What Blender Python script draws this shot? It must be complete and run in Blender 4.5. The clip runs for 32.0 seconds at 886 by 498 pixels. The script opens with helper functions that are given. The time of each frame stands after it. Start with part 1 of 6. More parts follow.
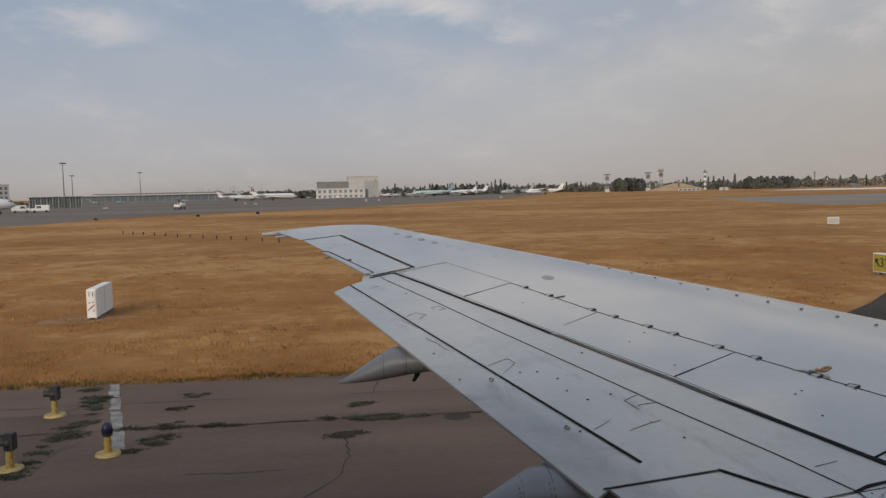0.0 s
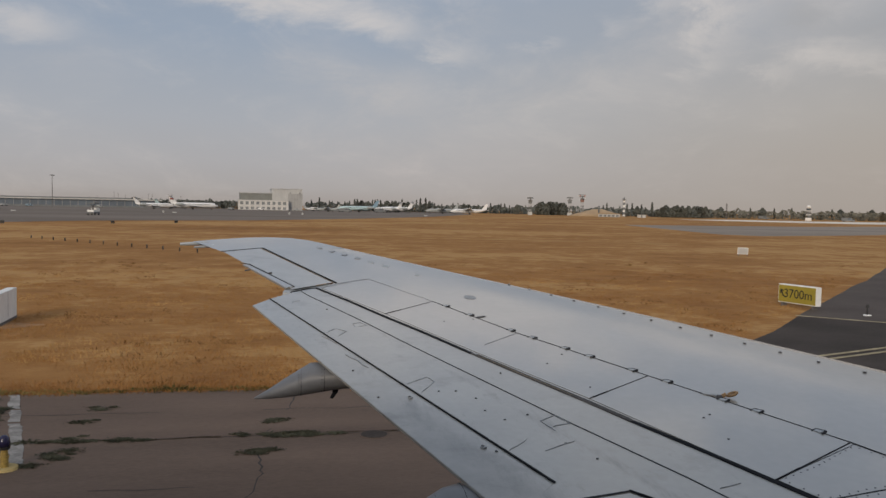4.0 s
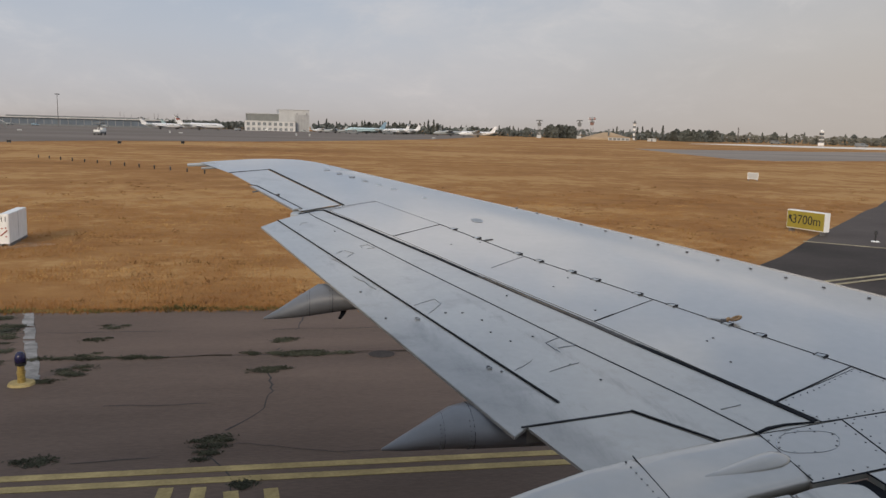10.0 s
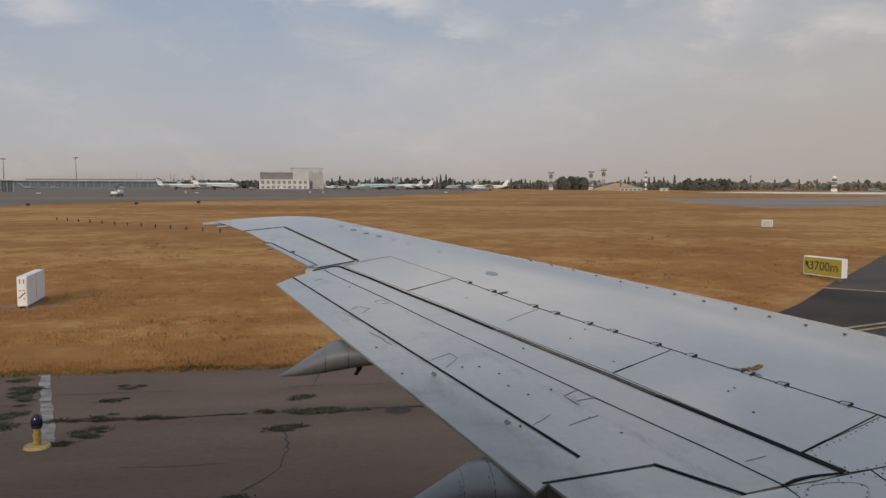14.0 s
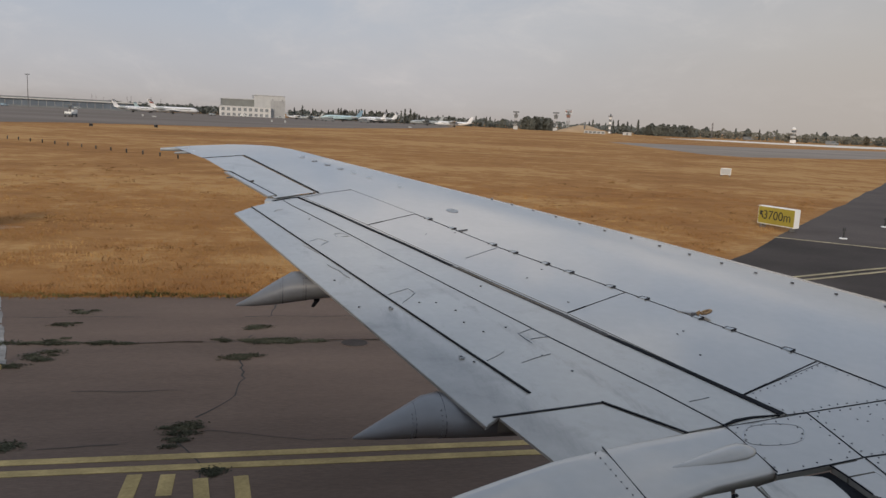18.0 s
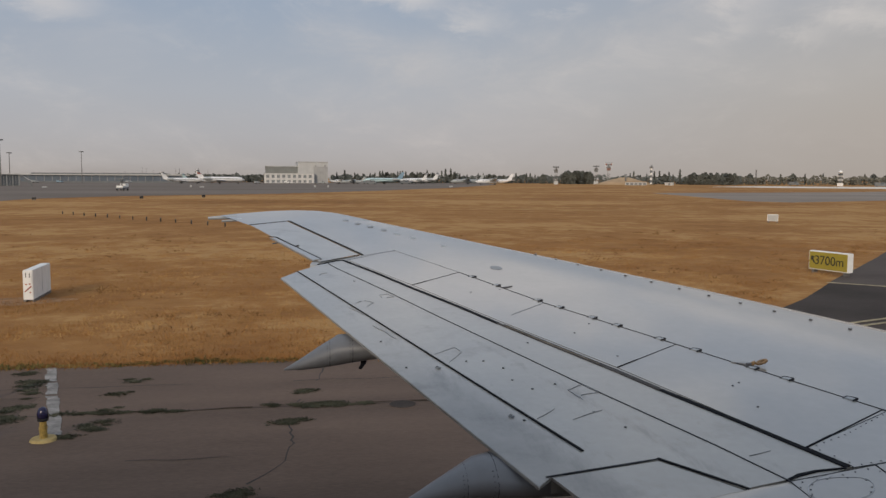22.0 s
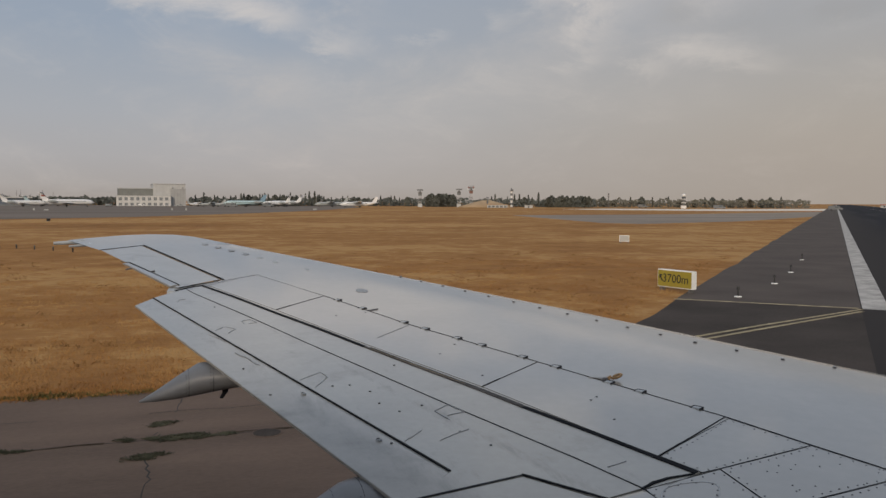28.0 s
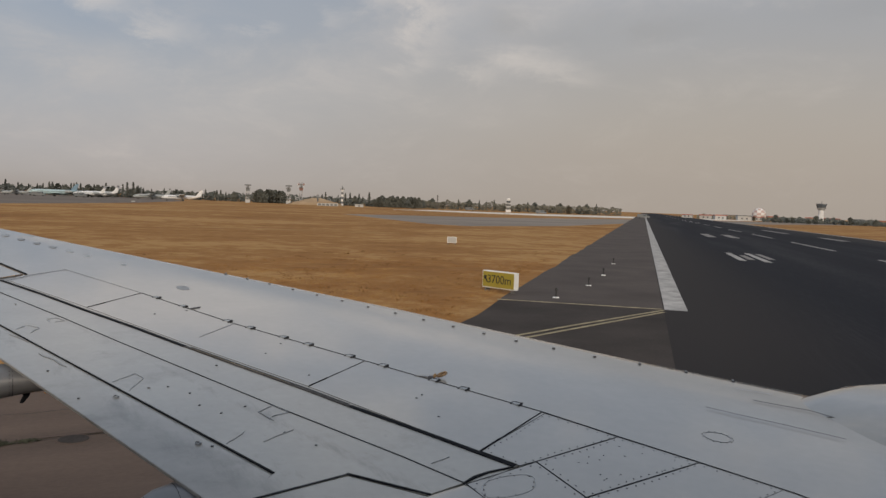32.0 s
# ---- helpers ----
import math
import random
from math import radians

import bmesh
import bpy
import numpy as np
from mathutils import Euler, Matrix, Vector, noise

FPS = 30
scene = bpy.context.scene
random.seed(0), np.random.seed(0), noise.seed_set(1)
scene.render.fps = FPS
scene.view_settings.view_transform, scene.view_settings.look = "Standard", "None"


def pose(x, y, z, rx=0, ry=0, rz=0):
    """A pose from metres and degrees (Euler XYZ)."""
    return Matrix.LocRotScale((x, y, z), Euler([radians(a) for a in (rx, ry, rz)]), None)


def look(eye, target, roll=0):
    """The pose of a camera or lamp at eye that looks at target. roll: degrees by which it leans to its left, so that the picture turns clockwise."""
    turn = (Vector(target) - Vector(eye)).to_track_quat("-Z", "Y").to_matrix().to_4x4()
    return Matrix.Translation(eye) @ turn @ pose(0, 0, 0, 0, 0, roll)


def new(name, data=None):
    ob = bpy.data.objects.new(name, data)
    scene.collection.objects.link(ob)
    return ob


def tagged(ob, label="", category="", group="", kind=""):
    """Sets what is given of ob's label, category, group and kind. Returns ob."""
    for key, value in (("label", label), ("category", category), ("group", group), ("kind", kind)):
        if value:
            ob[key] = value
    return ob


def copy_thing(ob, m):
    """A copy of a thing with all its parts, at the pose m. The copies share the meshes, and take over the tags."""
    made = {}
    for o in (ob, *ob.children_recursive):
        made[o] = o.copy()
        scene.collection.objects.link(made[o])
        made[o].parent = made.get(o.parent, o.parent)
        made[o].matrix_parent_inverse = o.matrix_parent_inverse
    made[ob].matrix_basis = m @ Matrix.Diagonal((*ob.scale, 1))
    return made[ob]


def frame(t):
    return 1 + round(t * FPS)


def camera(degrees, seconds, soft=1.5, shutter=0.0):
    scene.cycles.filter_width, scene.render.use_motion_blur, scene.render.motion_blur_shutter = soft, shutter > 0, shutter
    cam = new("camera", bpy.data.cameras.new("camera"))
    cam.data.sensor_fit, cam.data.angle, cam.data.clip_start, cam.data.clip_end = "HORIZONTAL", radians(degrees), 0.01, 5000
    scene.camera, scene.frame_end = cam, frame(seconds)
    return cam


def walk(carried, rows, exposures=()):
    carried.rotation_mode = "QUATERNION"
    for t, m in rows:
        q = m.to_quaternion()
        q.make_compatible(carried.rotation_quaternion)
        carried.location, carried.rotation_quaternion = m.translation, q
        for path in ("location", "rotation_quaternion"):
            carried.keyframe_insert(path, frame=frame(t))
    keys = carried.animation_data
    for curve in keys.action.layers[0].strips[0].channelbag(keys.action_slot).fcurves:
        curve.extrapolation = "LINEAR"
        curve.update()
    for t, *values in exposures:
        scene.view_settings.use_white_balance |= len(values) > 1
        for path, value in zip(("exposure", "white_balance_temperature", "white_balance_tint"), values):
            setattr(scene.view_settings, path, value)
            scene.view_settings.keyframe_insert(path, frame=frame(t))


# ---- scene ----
FOV = 57.36
# seconds, sideways place, yaw, pitch, roll of the camera at the cabin window
PATH = [
    (0, 0.0160, -5.62, -4.14, 1.30),
    (0.5, 0.0150, -7.65, -4.37, 0.82),
    (1, 0.0120, -8.70, -4.24, 0.54),
    (1.5, 0.0120, -8.68, -4.16, 3.00),
    (2, 0.0120, -9.35, -3.12, 0.22),
    (2.5, 0.0120, -9.10, -2.45, 0.65),
    (3, 0.0120, -9.99, -2.38, 0.02),
    (3.5, 0.0120, -10.17, -2.63, -0.35),
    (4, 0.0120, -10.92, -2.90, -1.08),
    (4.5, 0.0120, -13.95, -3.39, -2.17),
    (6.5, 0.0120, -12.04, -4.31, -2.54),
    (7, 0.0120, -12.03, -4.54, -2.34),
    (7.5, 0.0120, -12.63, -6.29, -1.42),
    (8, 0.0120, -12.39, -7.04, -1.63),
    (8.5, 0.0120, -11.85, -8.11, -0.31),
    (9, 0.0120, -11.42, -8.57, -0.54),
    (9.5, 0.0120, -10.97, -8.57, -0.44),
    (10, 0.0120, -10.35, -8.36, -1.46),
    (10.5, 0.0120, -9.95, -8.21, -1.70),
    (11, 0.0120, -9.59, -8.16, -1.76),
    (11.5, 0.0120, -9.41, -7.90, -0.55),
    (12, 0.0120, -9.05, -7.63, 0.42),
    (12.5, 0.0120, -9.15, -6.86, 0.69),
    (13, 0.0000, -8.61, -4.99, -0.29),
    (13.5, 0.0020, -8.14, -4.11, -0.04),
    (14, 0.0090, -9.48, -4.57, -0.20),
    (14.5, 0.0120, -11.64, -4.76, -0.38),
    (16.5, 0.0120, -10.95, -9.22, -0.11),
    (17, 0.0120, -10.66, -9.79, -0.58),
    (17.5, 0.0120, -11.44, -9.81, -1.90),
    (18, 0.0120, -11.98, -9.02, -2.68),
    (18.5, 0.0120, -12.01, -6.40, -1.09),
    (19, 0.0120, -11.82, -6.04, 0.39),
    (19.5, 0.0120, -11.63, -5.30, 0.46),
    (20, 0.0120, -11.17, -5.35, 0.09),
    (20.5, 0.0120, -10.58, -5.16, -0.25),
    (21, 0.0120, -10.00, -5.19, -0.37),
    (21.5, 0.0120, -9.64, -5.24, -0.16),
    (22, 0.0120, -9.14, -4.98, -0.24),
    (22.5, 0.0120, -8.26, -4.54, 1.33),
    (23, 0.0035, -7.27, -4.47, 0.69),
    (23.5, 0.0065, -7.57, -4.53, 0.78),
    (24, 0.0120, -8.42, -4.89, 0.70),
    (24.5, 0.0120, -9.39, -4.56, 0.47),
    (25, 0.0120, -10.17, -4.21, 0.63),
    (25.5, 0.0120, -9.67, -4.35, 0.11),
    (27.5, 0.0120, -11.26, -4.31, -0.54),
    (28, 0.0120, -18.67, -3.34, -0.26),
    (28.5, 0.0120, -24.88, -2.68, 0.17),
    (29, 0.0120, -26.26, -2.77, -0.32),
    (29.5, 0.0120, -27.18, -2.82, -0.82),
    (30, 0.0120, -28.52, -2.92, -1.54),
    (30.5, 0.0120, -30.01, -2.79, -1.34),
    (31, 0.0120, -30.48, -2.99, -1.59),
    (31.5, 0.0120, -29.49, -3.07, -1.70),
    (32, 0.0120, -30.59, -3.15, -2.16),
]
cam = camera(FOV, 32.0, soft=1.45)
EXPOSE = [(0, -0.06, 6550, 10), (2, -0.10, 6580, 10), (3, -0.24, 6650, 10), (4.5, -0.08, 6650, 10), (7, -0.04, 6580, 10), (8.5, 0.14, 6480, 10), (9, 0.20, 6460, 10), (11, 0.10, 6500, 10),
          (12, 0.02, 6540, 10), (13, -0.04, 6600, 10), (14.5, 0.0, 6600, 10), (16.5, 0.22, 6400, 10), (17, 0.22, 6400, 10), (18, 0.10, 6440, 10), (19.5, -0.05, 6560, 10), (24, -0.06, 6600, 10),
          (25.5, -0.10, 6700, 10), (28, -0.14, 6750, 10), (30, -0.14, 6820, 10), (32, -0.12, 6820, 10)]
walk(cam, [(t, pose(x, 0, 0, 90 + p, r, y)) for t, x, y, p, r in PATH], EXPOSE)

# ---------------------------------------------------------------- sky and sun
SUN_AZ, SUN_EL = -152.0, 20.0      # degrees from straight out of the window, towards the nose
world = bpy.data.worlds.new("sky")
scene.world = world
world.use_nodes = True
wn, wl = world.node_tree.nodes, world.node_tree.links
wn.clear()


def wnode(kind, **kw):
    n = wn.new(kind)
    for k, v in kw.items():
        n.inputs[k].default_value = v
    return n


def ramp_set(node, stops, interp="LINEAR"):
    cr = node.color_ramp
    cr.interpolation = interp
    while len(cr.elements) > 1:
        cr.elements.remove(cr.elements[-1])
    cr.elements[0].position = stops[0][0]
    cr.elements[0].color = (*stops[0][1], 1)
    for p, c in stops[1:]:
        e = cr.elements.new(p)
        e.color = (*c, 1)


sky = wn.new("ShaderNodeTexSky")
sky.sky_type = "NISHITA"
sky.sun_disc = False
sky.sun_elevation = radians(SUN_EL)
sky.sun_rotation = radians(SUN_AZ)
sky.air_density, sky.dust_density, sky.ozone_density = 1.6, 5.0, 1.0
coord = wn.new("ShaderNodeTexCoord")
sep = wn.new("ShaderNodeSeparateXYZ")
wl.new(coord.outputs["Generated"], sep.inputs[0])
haze = wn.new("ShaderNodeValToRGB")
ramp_set(haze, [(0.0, (0.375, 0.338, 0.318)), (0.02, (0.418, 0.398, 0.396)), (0.05, (0.418, 0.418, 0.442)),
                (0.10, (0.386, 0.412, 0.470)), (0.20, (0.30, 0.36, 0.465)), (0.45, (0.262, 0.32, 0.42)), (1.0, (0.27, 0.315, 0.38))])
wl.new(sep.outputs["Z"], haze.inputs[0])
# brown dust thickens away from the sun, towards the runway's far end
dust_f = wn.new("ShaderNodeMapRange")
dust_f.interpolation_type = "SMOOTHSTEP"
for k, v in (("From Min", 0.0), ("From Max", 0.8), ("To Min", 0.0), ("To Max", 0.9)):
    dust_f.inputs[k].default_value = v
wl.new(sep.outputs["X"], dust_f.inputs[0])
dust_z = wn.new("ShaderNodeMapRange")
dust_z.interpolation_type = "SMOOTHSTEP"
for k, v in (("From Min", 0.0), ("From Max", 0.42), ("To Min", 1.0), ("To Max", 0.15)):
    dust_z.inputs[k].default_value = v
wl.new(sep.outputs["Z"], dust_z.inputs[0])
dust_m = wn.new("ShaderNodeMath")
dust_m.operation = "MULTIPLY"
wl.new(dust_f.outputs[0], dust_m.inputs[0])
wl.new(dust_z.outputs[0], dust_m.inputs[1])
dusty = wn.new("ShaderNodeMix")
dusty.data_type = "RGBA"
wl.new(dust_m.outputs[0], dusty.inputs["Factor"])
wl.new(haze.outputs[0], dusty.inputs["A"])
dusty.inputs["B"].default_value = (0.412, 0.366, 0.327, 1)
# clouds lie in bands low over the airfield: u is the bearing, v the height above the horizon, both in degrees
def wmath(op, a, b=None, c=None):
    n = wn.new("ShaderNodeMath")
    n.operation = op
    for i, v in enumerate((a, b, c)):
        if v is None:
            continue
        if isinstance(v, (int, float)):
            n.inputs[i].default_value = v
        else:
            wl.new(v, n.inputs[i])
    return n.outputs[0]


def wrange(value, f0, f1, t0, t1):
    n = wn.new("ShaderNodeMapRange")
    n.interpolation_type = "SMOOTHSTEP"
    for k, v in (("From Min", f0), ("From Max", f1), ("To Min", t0), ("To Max", t1)):
        n.inputs[k].default_value = v
    wl.new(value, n.inputs[0])
    return n.outputs[0]


bearing = wmath("MULTIPLY", wmath("ARCTAN2", sep.outputs["X"], sep.outputs["Y"]), 57.2958)
height = wmath("MULTIPLY", wmath("ARCSINE", sep.outputs["Z"]), 57.2958)
uv = wn.new("ShaderNodeCombineXYZ")
wl.new(bearing, uv.inputs[0])
wl.new(wmath("MULTIPLY", height, 2.2), uv.inputs[1])
fluff = wnode("ShaderNodeTexNoise", Scale=0.13, Detail=9.0, Roughness=0.66, Distortion=0.35)
wl.new(uv.outputs[0], fluff.inputs["Vector"])
wisps = wnode("ShaderNodeTexNoise", Scale=0.055, Detail=6.0, Roughness=0.55)
wl.new(uv.outputs[0], wisps.inputs["Vector"])
bend = wn.new("ShaderNodeVectorMath")
bend.operation = "MULTIPLY_ADD"
wl.new(fluff.outputs["Color"], bend.inputs[0])
bend.inputs[1].default_value = (9.0, 7.0, 0)
bend.inputs[2].default_value = (-4.5, -3.5, 0)
bent = wn.new("ShaderNodeVectorMath")
bent.operation = "ADD"
wl.new(uv.outputs[0], bent.inputs[0])
wl.new(bend.outputs[0], bent.inputs[1])


def bank(clouds):
    """The density of a bank of clouds: bearing, height, half width, half depth and weight of each."""
    total = None
    for u, v, du, dv, amount in clouds:
        m = wn.new("ShaderNodeMapping")
        m.inputs["Scale"].default_value = (1 / du, 1 / (2.2 * dv), 0)
        m.inputs["Location"].default_value = (-u / du, -v / dv, 0)
        wl.new(bent.outputs[0], m.inputs[0])
        d = wn.new("ShaderNodeVectorMath")
        d.operation = "LENGTH"
        wl.new(m.outputs[0], d.inputs[0])
        f = wrange(d.outputs["Value"], 0.0, 1.0, amount, 0.0)
        total = f if total is None else wmath("ADD", total, f)
    return total


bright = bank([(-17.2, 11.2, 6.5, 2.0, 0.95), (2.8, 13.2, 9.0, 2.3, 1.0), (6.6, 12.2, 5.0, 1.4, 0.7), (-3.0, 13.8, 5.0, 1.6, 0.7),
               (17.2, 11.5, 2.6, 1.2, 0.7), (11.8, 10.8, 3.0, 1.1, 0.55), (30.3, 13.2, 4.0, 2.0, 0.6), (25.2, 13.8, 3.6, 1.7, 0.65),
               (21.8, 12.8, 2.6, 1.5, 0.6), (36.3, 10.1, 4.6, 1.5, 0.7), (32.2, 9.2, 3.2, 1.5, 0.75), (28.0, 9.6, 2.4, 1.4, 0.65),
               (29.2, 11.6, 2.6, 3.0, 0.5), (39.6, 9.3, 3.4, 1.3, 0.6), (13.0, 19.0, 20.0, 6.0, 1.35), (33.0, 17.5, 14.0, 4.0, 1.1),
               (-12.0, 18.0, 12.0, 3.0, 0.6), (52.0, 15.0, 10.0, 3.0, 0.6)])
pale = bank([(6.6, 8.2, 6.0, 3.0, 0.8), (1.8, 9.7, 5.5, 2.6, 0.5), (22.2, 8.5, 7.5, 4.2, 0.8), (31.0, 8.0, 11.0, 5.0, 0.6),
             (-14.0, 9.0, 6.0, 2.6, 0.35), (16.0, 8.4, 6.0, 3.4, 0.45), (14.0, 12.5, 10.0, 3.0, 0.4), (45.0, 14.0, 9.0, 4.0, 0.45), (32.0, 12.6, 12.0, 4.6, 0.85), (25.5, 11.4, 6.0, 3.2, 0.5), (40.0, 14.5, 10.0, 3.5, 0.6), (11.0, 4.0, 17.0, 6.5, 0.75)])
dark = bank([(43.7, 12.3, 7.5, 1.7, 0.9), (34.6, 12.6, 4.0, 1.8, 0.7), (38.5, 11.2, 4.0, 1.3, 0.5), (58.0, 13.5, 8.0, 2.0, 0.6)])
rough_f = wmath("MULTIPLY_ADD", fluff.outputs[0], 2.2, -1.1)
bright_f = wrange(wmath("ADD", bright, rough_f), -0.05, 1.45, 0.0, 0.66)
pale_f = wmath("MULTIPLY", wmath("MINIMUM", pale, 1.0), wrange(fluff.outputs[0], 0.25, 0.70, 0.16, 0.56))
# thin high cloud over the whole sky above
over = wmath("MULTIPLY", wrange(wmath("MULTIPLY_ADD", fluff.outputs[0], 0.4, wisps.outputs[0]), 0.64, 0.92, 0.0, 0.60), wrange(height, 11.0, 22.0, 0.12, 1.0))
veil = wmath("MULTIPLY_ADD", dust_m.outputs[0], -0.55, 1.0)


def wmix(a, fac, col):
    n = wn.new("ShaderNodeMix")
    n.data_type = "RGBA"
    wl.new(a, n.inputs["A"])
    wl.new(fac, n.inputs["Factor"])
    n.inputs["B"].default_value = (*col, 1)
    return n.outputs["Result"]


sky_col = wmix(dusty.outputs["Result"], wmath("MULTIPLY", over, veil), (0.60, 0.575, 0.565))
sky_col = wmix(sky_col, wmath("MULTIPLY", pale_f, veil), (0.56, 0.52, 0.510))
sky_col = wmix(sky_col, wmath("MULTIPLY", wmath("MULTIPLY", wmath("MINIMUM", dark, 1.0), 0.55), wrange(fluff.outputs[0], 0.3, 0.65, 0.3, 1.0)), (0.29, 0.29, 0.305))
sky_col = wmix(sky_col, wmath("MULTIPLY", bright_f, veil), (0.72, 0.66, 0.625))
bg_a = wn.new("ShaderNodeBackground")
wl.new(sky.outputs[0], bg_a.inputs[0])
bg_a.inputs[1].default_value = 0.012
bg_b = wn.new("ShaderNodeBackground")
# the cloud cover is brighter overhead than low down
bg_s = wrange(height, 13.0, 22.0, 1.0, 1.34)
wl.new(bg_s, bg_b.inputs[1])
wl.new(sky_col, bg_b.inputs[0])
both = wn.new("ShaderNodeAddShader")
wl.new(bg_a.outputs[0], both.inputs[0])
wl.new(bg_b.outputs[0], both.inputs[1])
wout = wn.new("ShaderNodeOutputWorld")
wl.new(both.outputs[0], wout.inputs[0])

sun = new("sun", bpy.data.lights.new("sun", "SUN"))
sun.data.energy, sun.data.angle, sun.data.color = 1.95, radians(12), (1.0, 0.86, 0.70)
sun.matrix_world = look((90 * math.sin(radians(SUN_AZ)), 90 * math.cos(radians(SUN_AZ)), 90 * math.tan(radians(SUN_EL))), (0, 0, 0))

# ---------------------------------------------------------------- materials


def mat(name, col, rough=0.7, metal=0.0, var=0.12, scale=3.0, fine=40.0, bump=0.0, stretch=(1, 1, 1), tint=None, spec=0.5, rand=0.0, coat=0.0):
    """Principled surface with variation at two scales, and fine relief."""
    m = bpy.data.materials.new(name)
    m.use_nodes = True
    nt = m.node_tree
    b = nt.nodes["Principled BSDF"]
    b.inputs["Roughness"].default_value = rough
    b.inputs["Metallic"].default_value = metal
    b.inputs["Specular IOR Level"].default_value = spec
    b.inputs["Coat Weight"].default_value = coat
    b.inputs["Coat Roughness"].default_value = 0.16
    tc = nt.nodes.new("ShaderNodeTexCoord")
    mp = nt.nodes.new("ShaderNodeMapping")
    mp.inputs["Scale"].default_value = stretch
    nt.links.new(tc.outputs["Object"], mp.inputs[0])
    a = nt.nodes.new("ShaderNodeTexNoise")
    a.inputs["Scale"].default_value, a.inputs["Detail"].default_value = scale, 5
    c = nt.nodes.new("ShaderNodeTexNoise")
    c.inputs["Scale"].default_value, c.inputs["Detail"].default_value = fine, 4
    for n in (a, c):
        nt.links.new(mp.outputs[0], n.inputs["Vector"])
    s = nt.nodes.new("ShaderNodeMath")
    s.operation = "MULTIPLY_ADD"
    s.inputs[1].default_value = 0.5
    nt.links.new(c.outputs[0], s.inputs[0])
    nt.links.new(a.outputs[0], s.inputs[2])
    last = s.outputs[0]
    if rand:
        oi = nt.nodes.new("ShaderNodeObjectInfo")
        q = nt.nodes.new("ShaderNodeMath")
        q.operation = "MULTIPLY_ADD"
        q.inputs[1].default_value = rand
        nt.links.new(oi.outputs["Random"], q.inputs[0])
        nt.links.new(last, q.inputs[2])
        last = q.outputs[0]
    r = nt.nodes.new("ShaderNodeValToRGB")
    lo = tuple(max(0, v * (1 - 2 * var)) for v in col)
    hi = tuple(min(1, v * (1 + 2 * var)) for v in (tint or col))
    ramp_set(r, [(0.45, lo), (0.75, col), (1.05 if not rand else 1.0, hi)])
    nt.links.new(last, r.inputs[0])
    nt.links.new(r.outputs[0], b.inputs["Base Color"])
    if bump:
        bp = nt.nodes.new("ShaderNodeBump")
        bp.inputs["Strength"].default_value = bump
        bp.inputs["Distance"].default_value = 0.02
        nt.links.new(c.outputs[0], bp.inputs["Height"])
        nt.links.new(bp.outputs[0], b.inputs["Normal"])
    return m


PAINT = mat("grey_wing_paint", (0.248, 0.234, 0.204), 0.40, var=0.05, scale=1.6, fine=14, bump=0.0, coat=1.0)
PAINT.node_tree.nodes["Principled BSDF"].inputs["Coat IOR"].default_value = 2.2
PAINT.node_tree.nodes["Principled BSDF"].inputs["Coat Roughness"].default_value = 0.06
PAINT_B = mat("grey_flap_paint", (0.294, 0.282, 0.250), 0.40, var=0.06, scale=2.2, fine=18, bump=0.02, coat=0.9)
PAINT_B.node_tree.nodes["Principled BSDF"].inputs["Coat IOR"].default_value = 1.9
fn = PAINT_B.node_tree
fb = fn.nodes["Principled BSDF"]
base_link = fb.inputs["Base Color"].links[0].from_socket
st_n = fn.nodes.new("ShaderNodeTexNoise")
st_n.inputs["Scale"].default_value, st_n.inputs["Detail"].default_value, st_n.inputs["Roughness"].default_value = 2.1, 7, 0.68
st_c = fn.nodes.new("ShaderNodeTexCoord")
fn.links.new(st_c.outputs["Object"], st_n.inputs["Vector"])
st_r = fn.nodes.new("ShaderNodeValToRGB")
ramp_set(st_r, [(0.0, (1, 1, 1)), (0.56, (1, 1, 1)), (0.68, (0.78, 0.77, 0.75)), (0.8, (0.62, 0.60, 0.57))])
fn.links.new(st_n.outputs[0], st_r.inputs[0])
st_m = fn.nodes.new("ShaderNodeMix")
st_m.data_type, st_m.blend_type = "RGBA", "MULTIPLY"
st_m.inputs["Factor"].default_value = 1.0
fn.links.new(base_link, st_m.inputs["A"])
fn.links.new(st_r.outputs[0], st_m.inputs["B"])
sp_m = fn.nodes.new("ShaderNodeMapping")
sp_m.inputs["Rotation"].default_value, sp_m.inputs["Scale"].default_value = (0, 0, radians(26)), (2.2, 0.9, 1)
fn.links.new(st_c.outputs["Object"], sp_m.inputs[0])
sp_n = fn.nodes.new("ShaderNodeTexNoise")
sp_n.inputs["Scale"].default_value, sp_n.inputs["Detail"].default_value, sp_n.inputs["Roughness"].default_value = 3.4, 9, 0.75
fn.links.new(sp_m.outputs[0], sp_n.inputs["Vector"])
sp_r = fn.nodes.new("ShaderNodeValToRGB")
ramp_set(sp_r, [(0.0, (1, 1, 1)), (0.60, (1, 1, 1)), (0.67, (0.84, 0.84, 0.835)), (0.78, (0.55, 0.55, 0.545))])
fn.links.new(sp_n.outputs[0], sp_r.inputs[0])
sp_x = fn.nodes.new("ShaderNodeMix")
sp_x.data_type, sp_x.blend_type = "RGBA", "MULTIPLY"
sp_x.inputs["Factor"].default_value = 1.0
fn.links.new(st_m.outputs["Result"], sp_x.inputs["A"])
fn.links.new(sp_r.outputs[0], sp_x.inputs["B"])
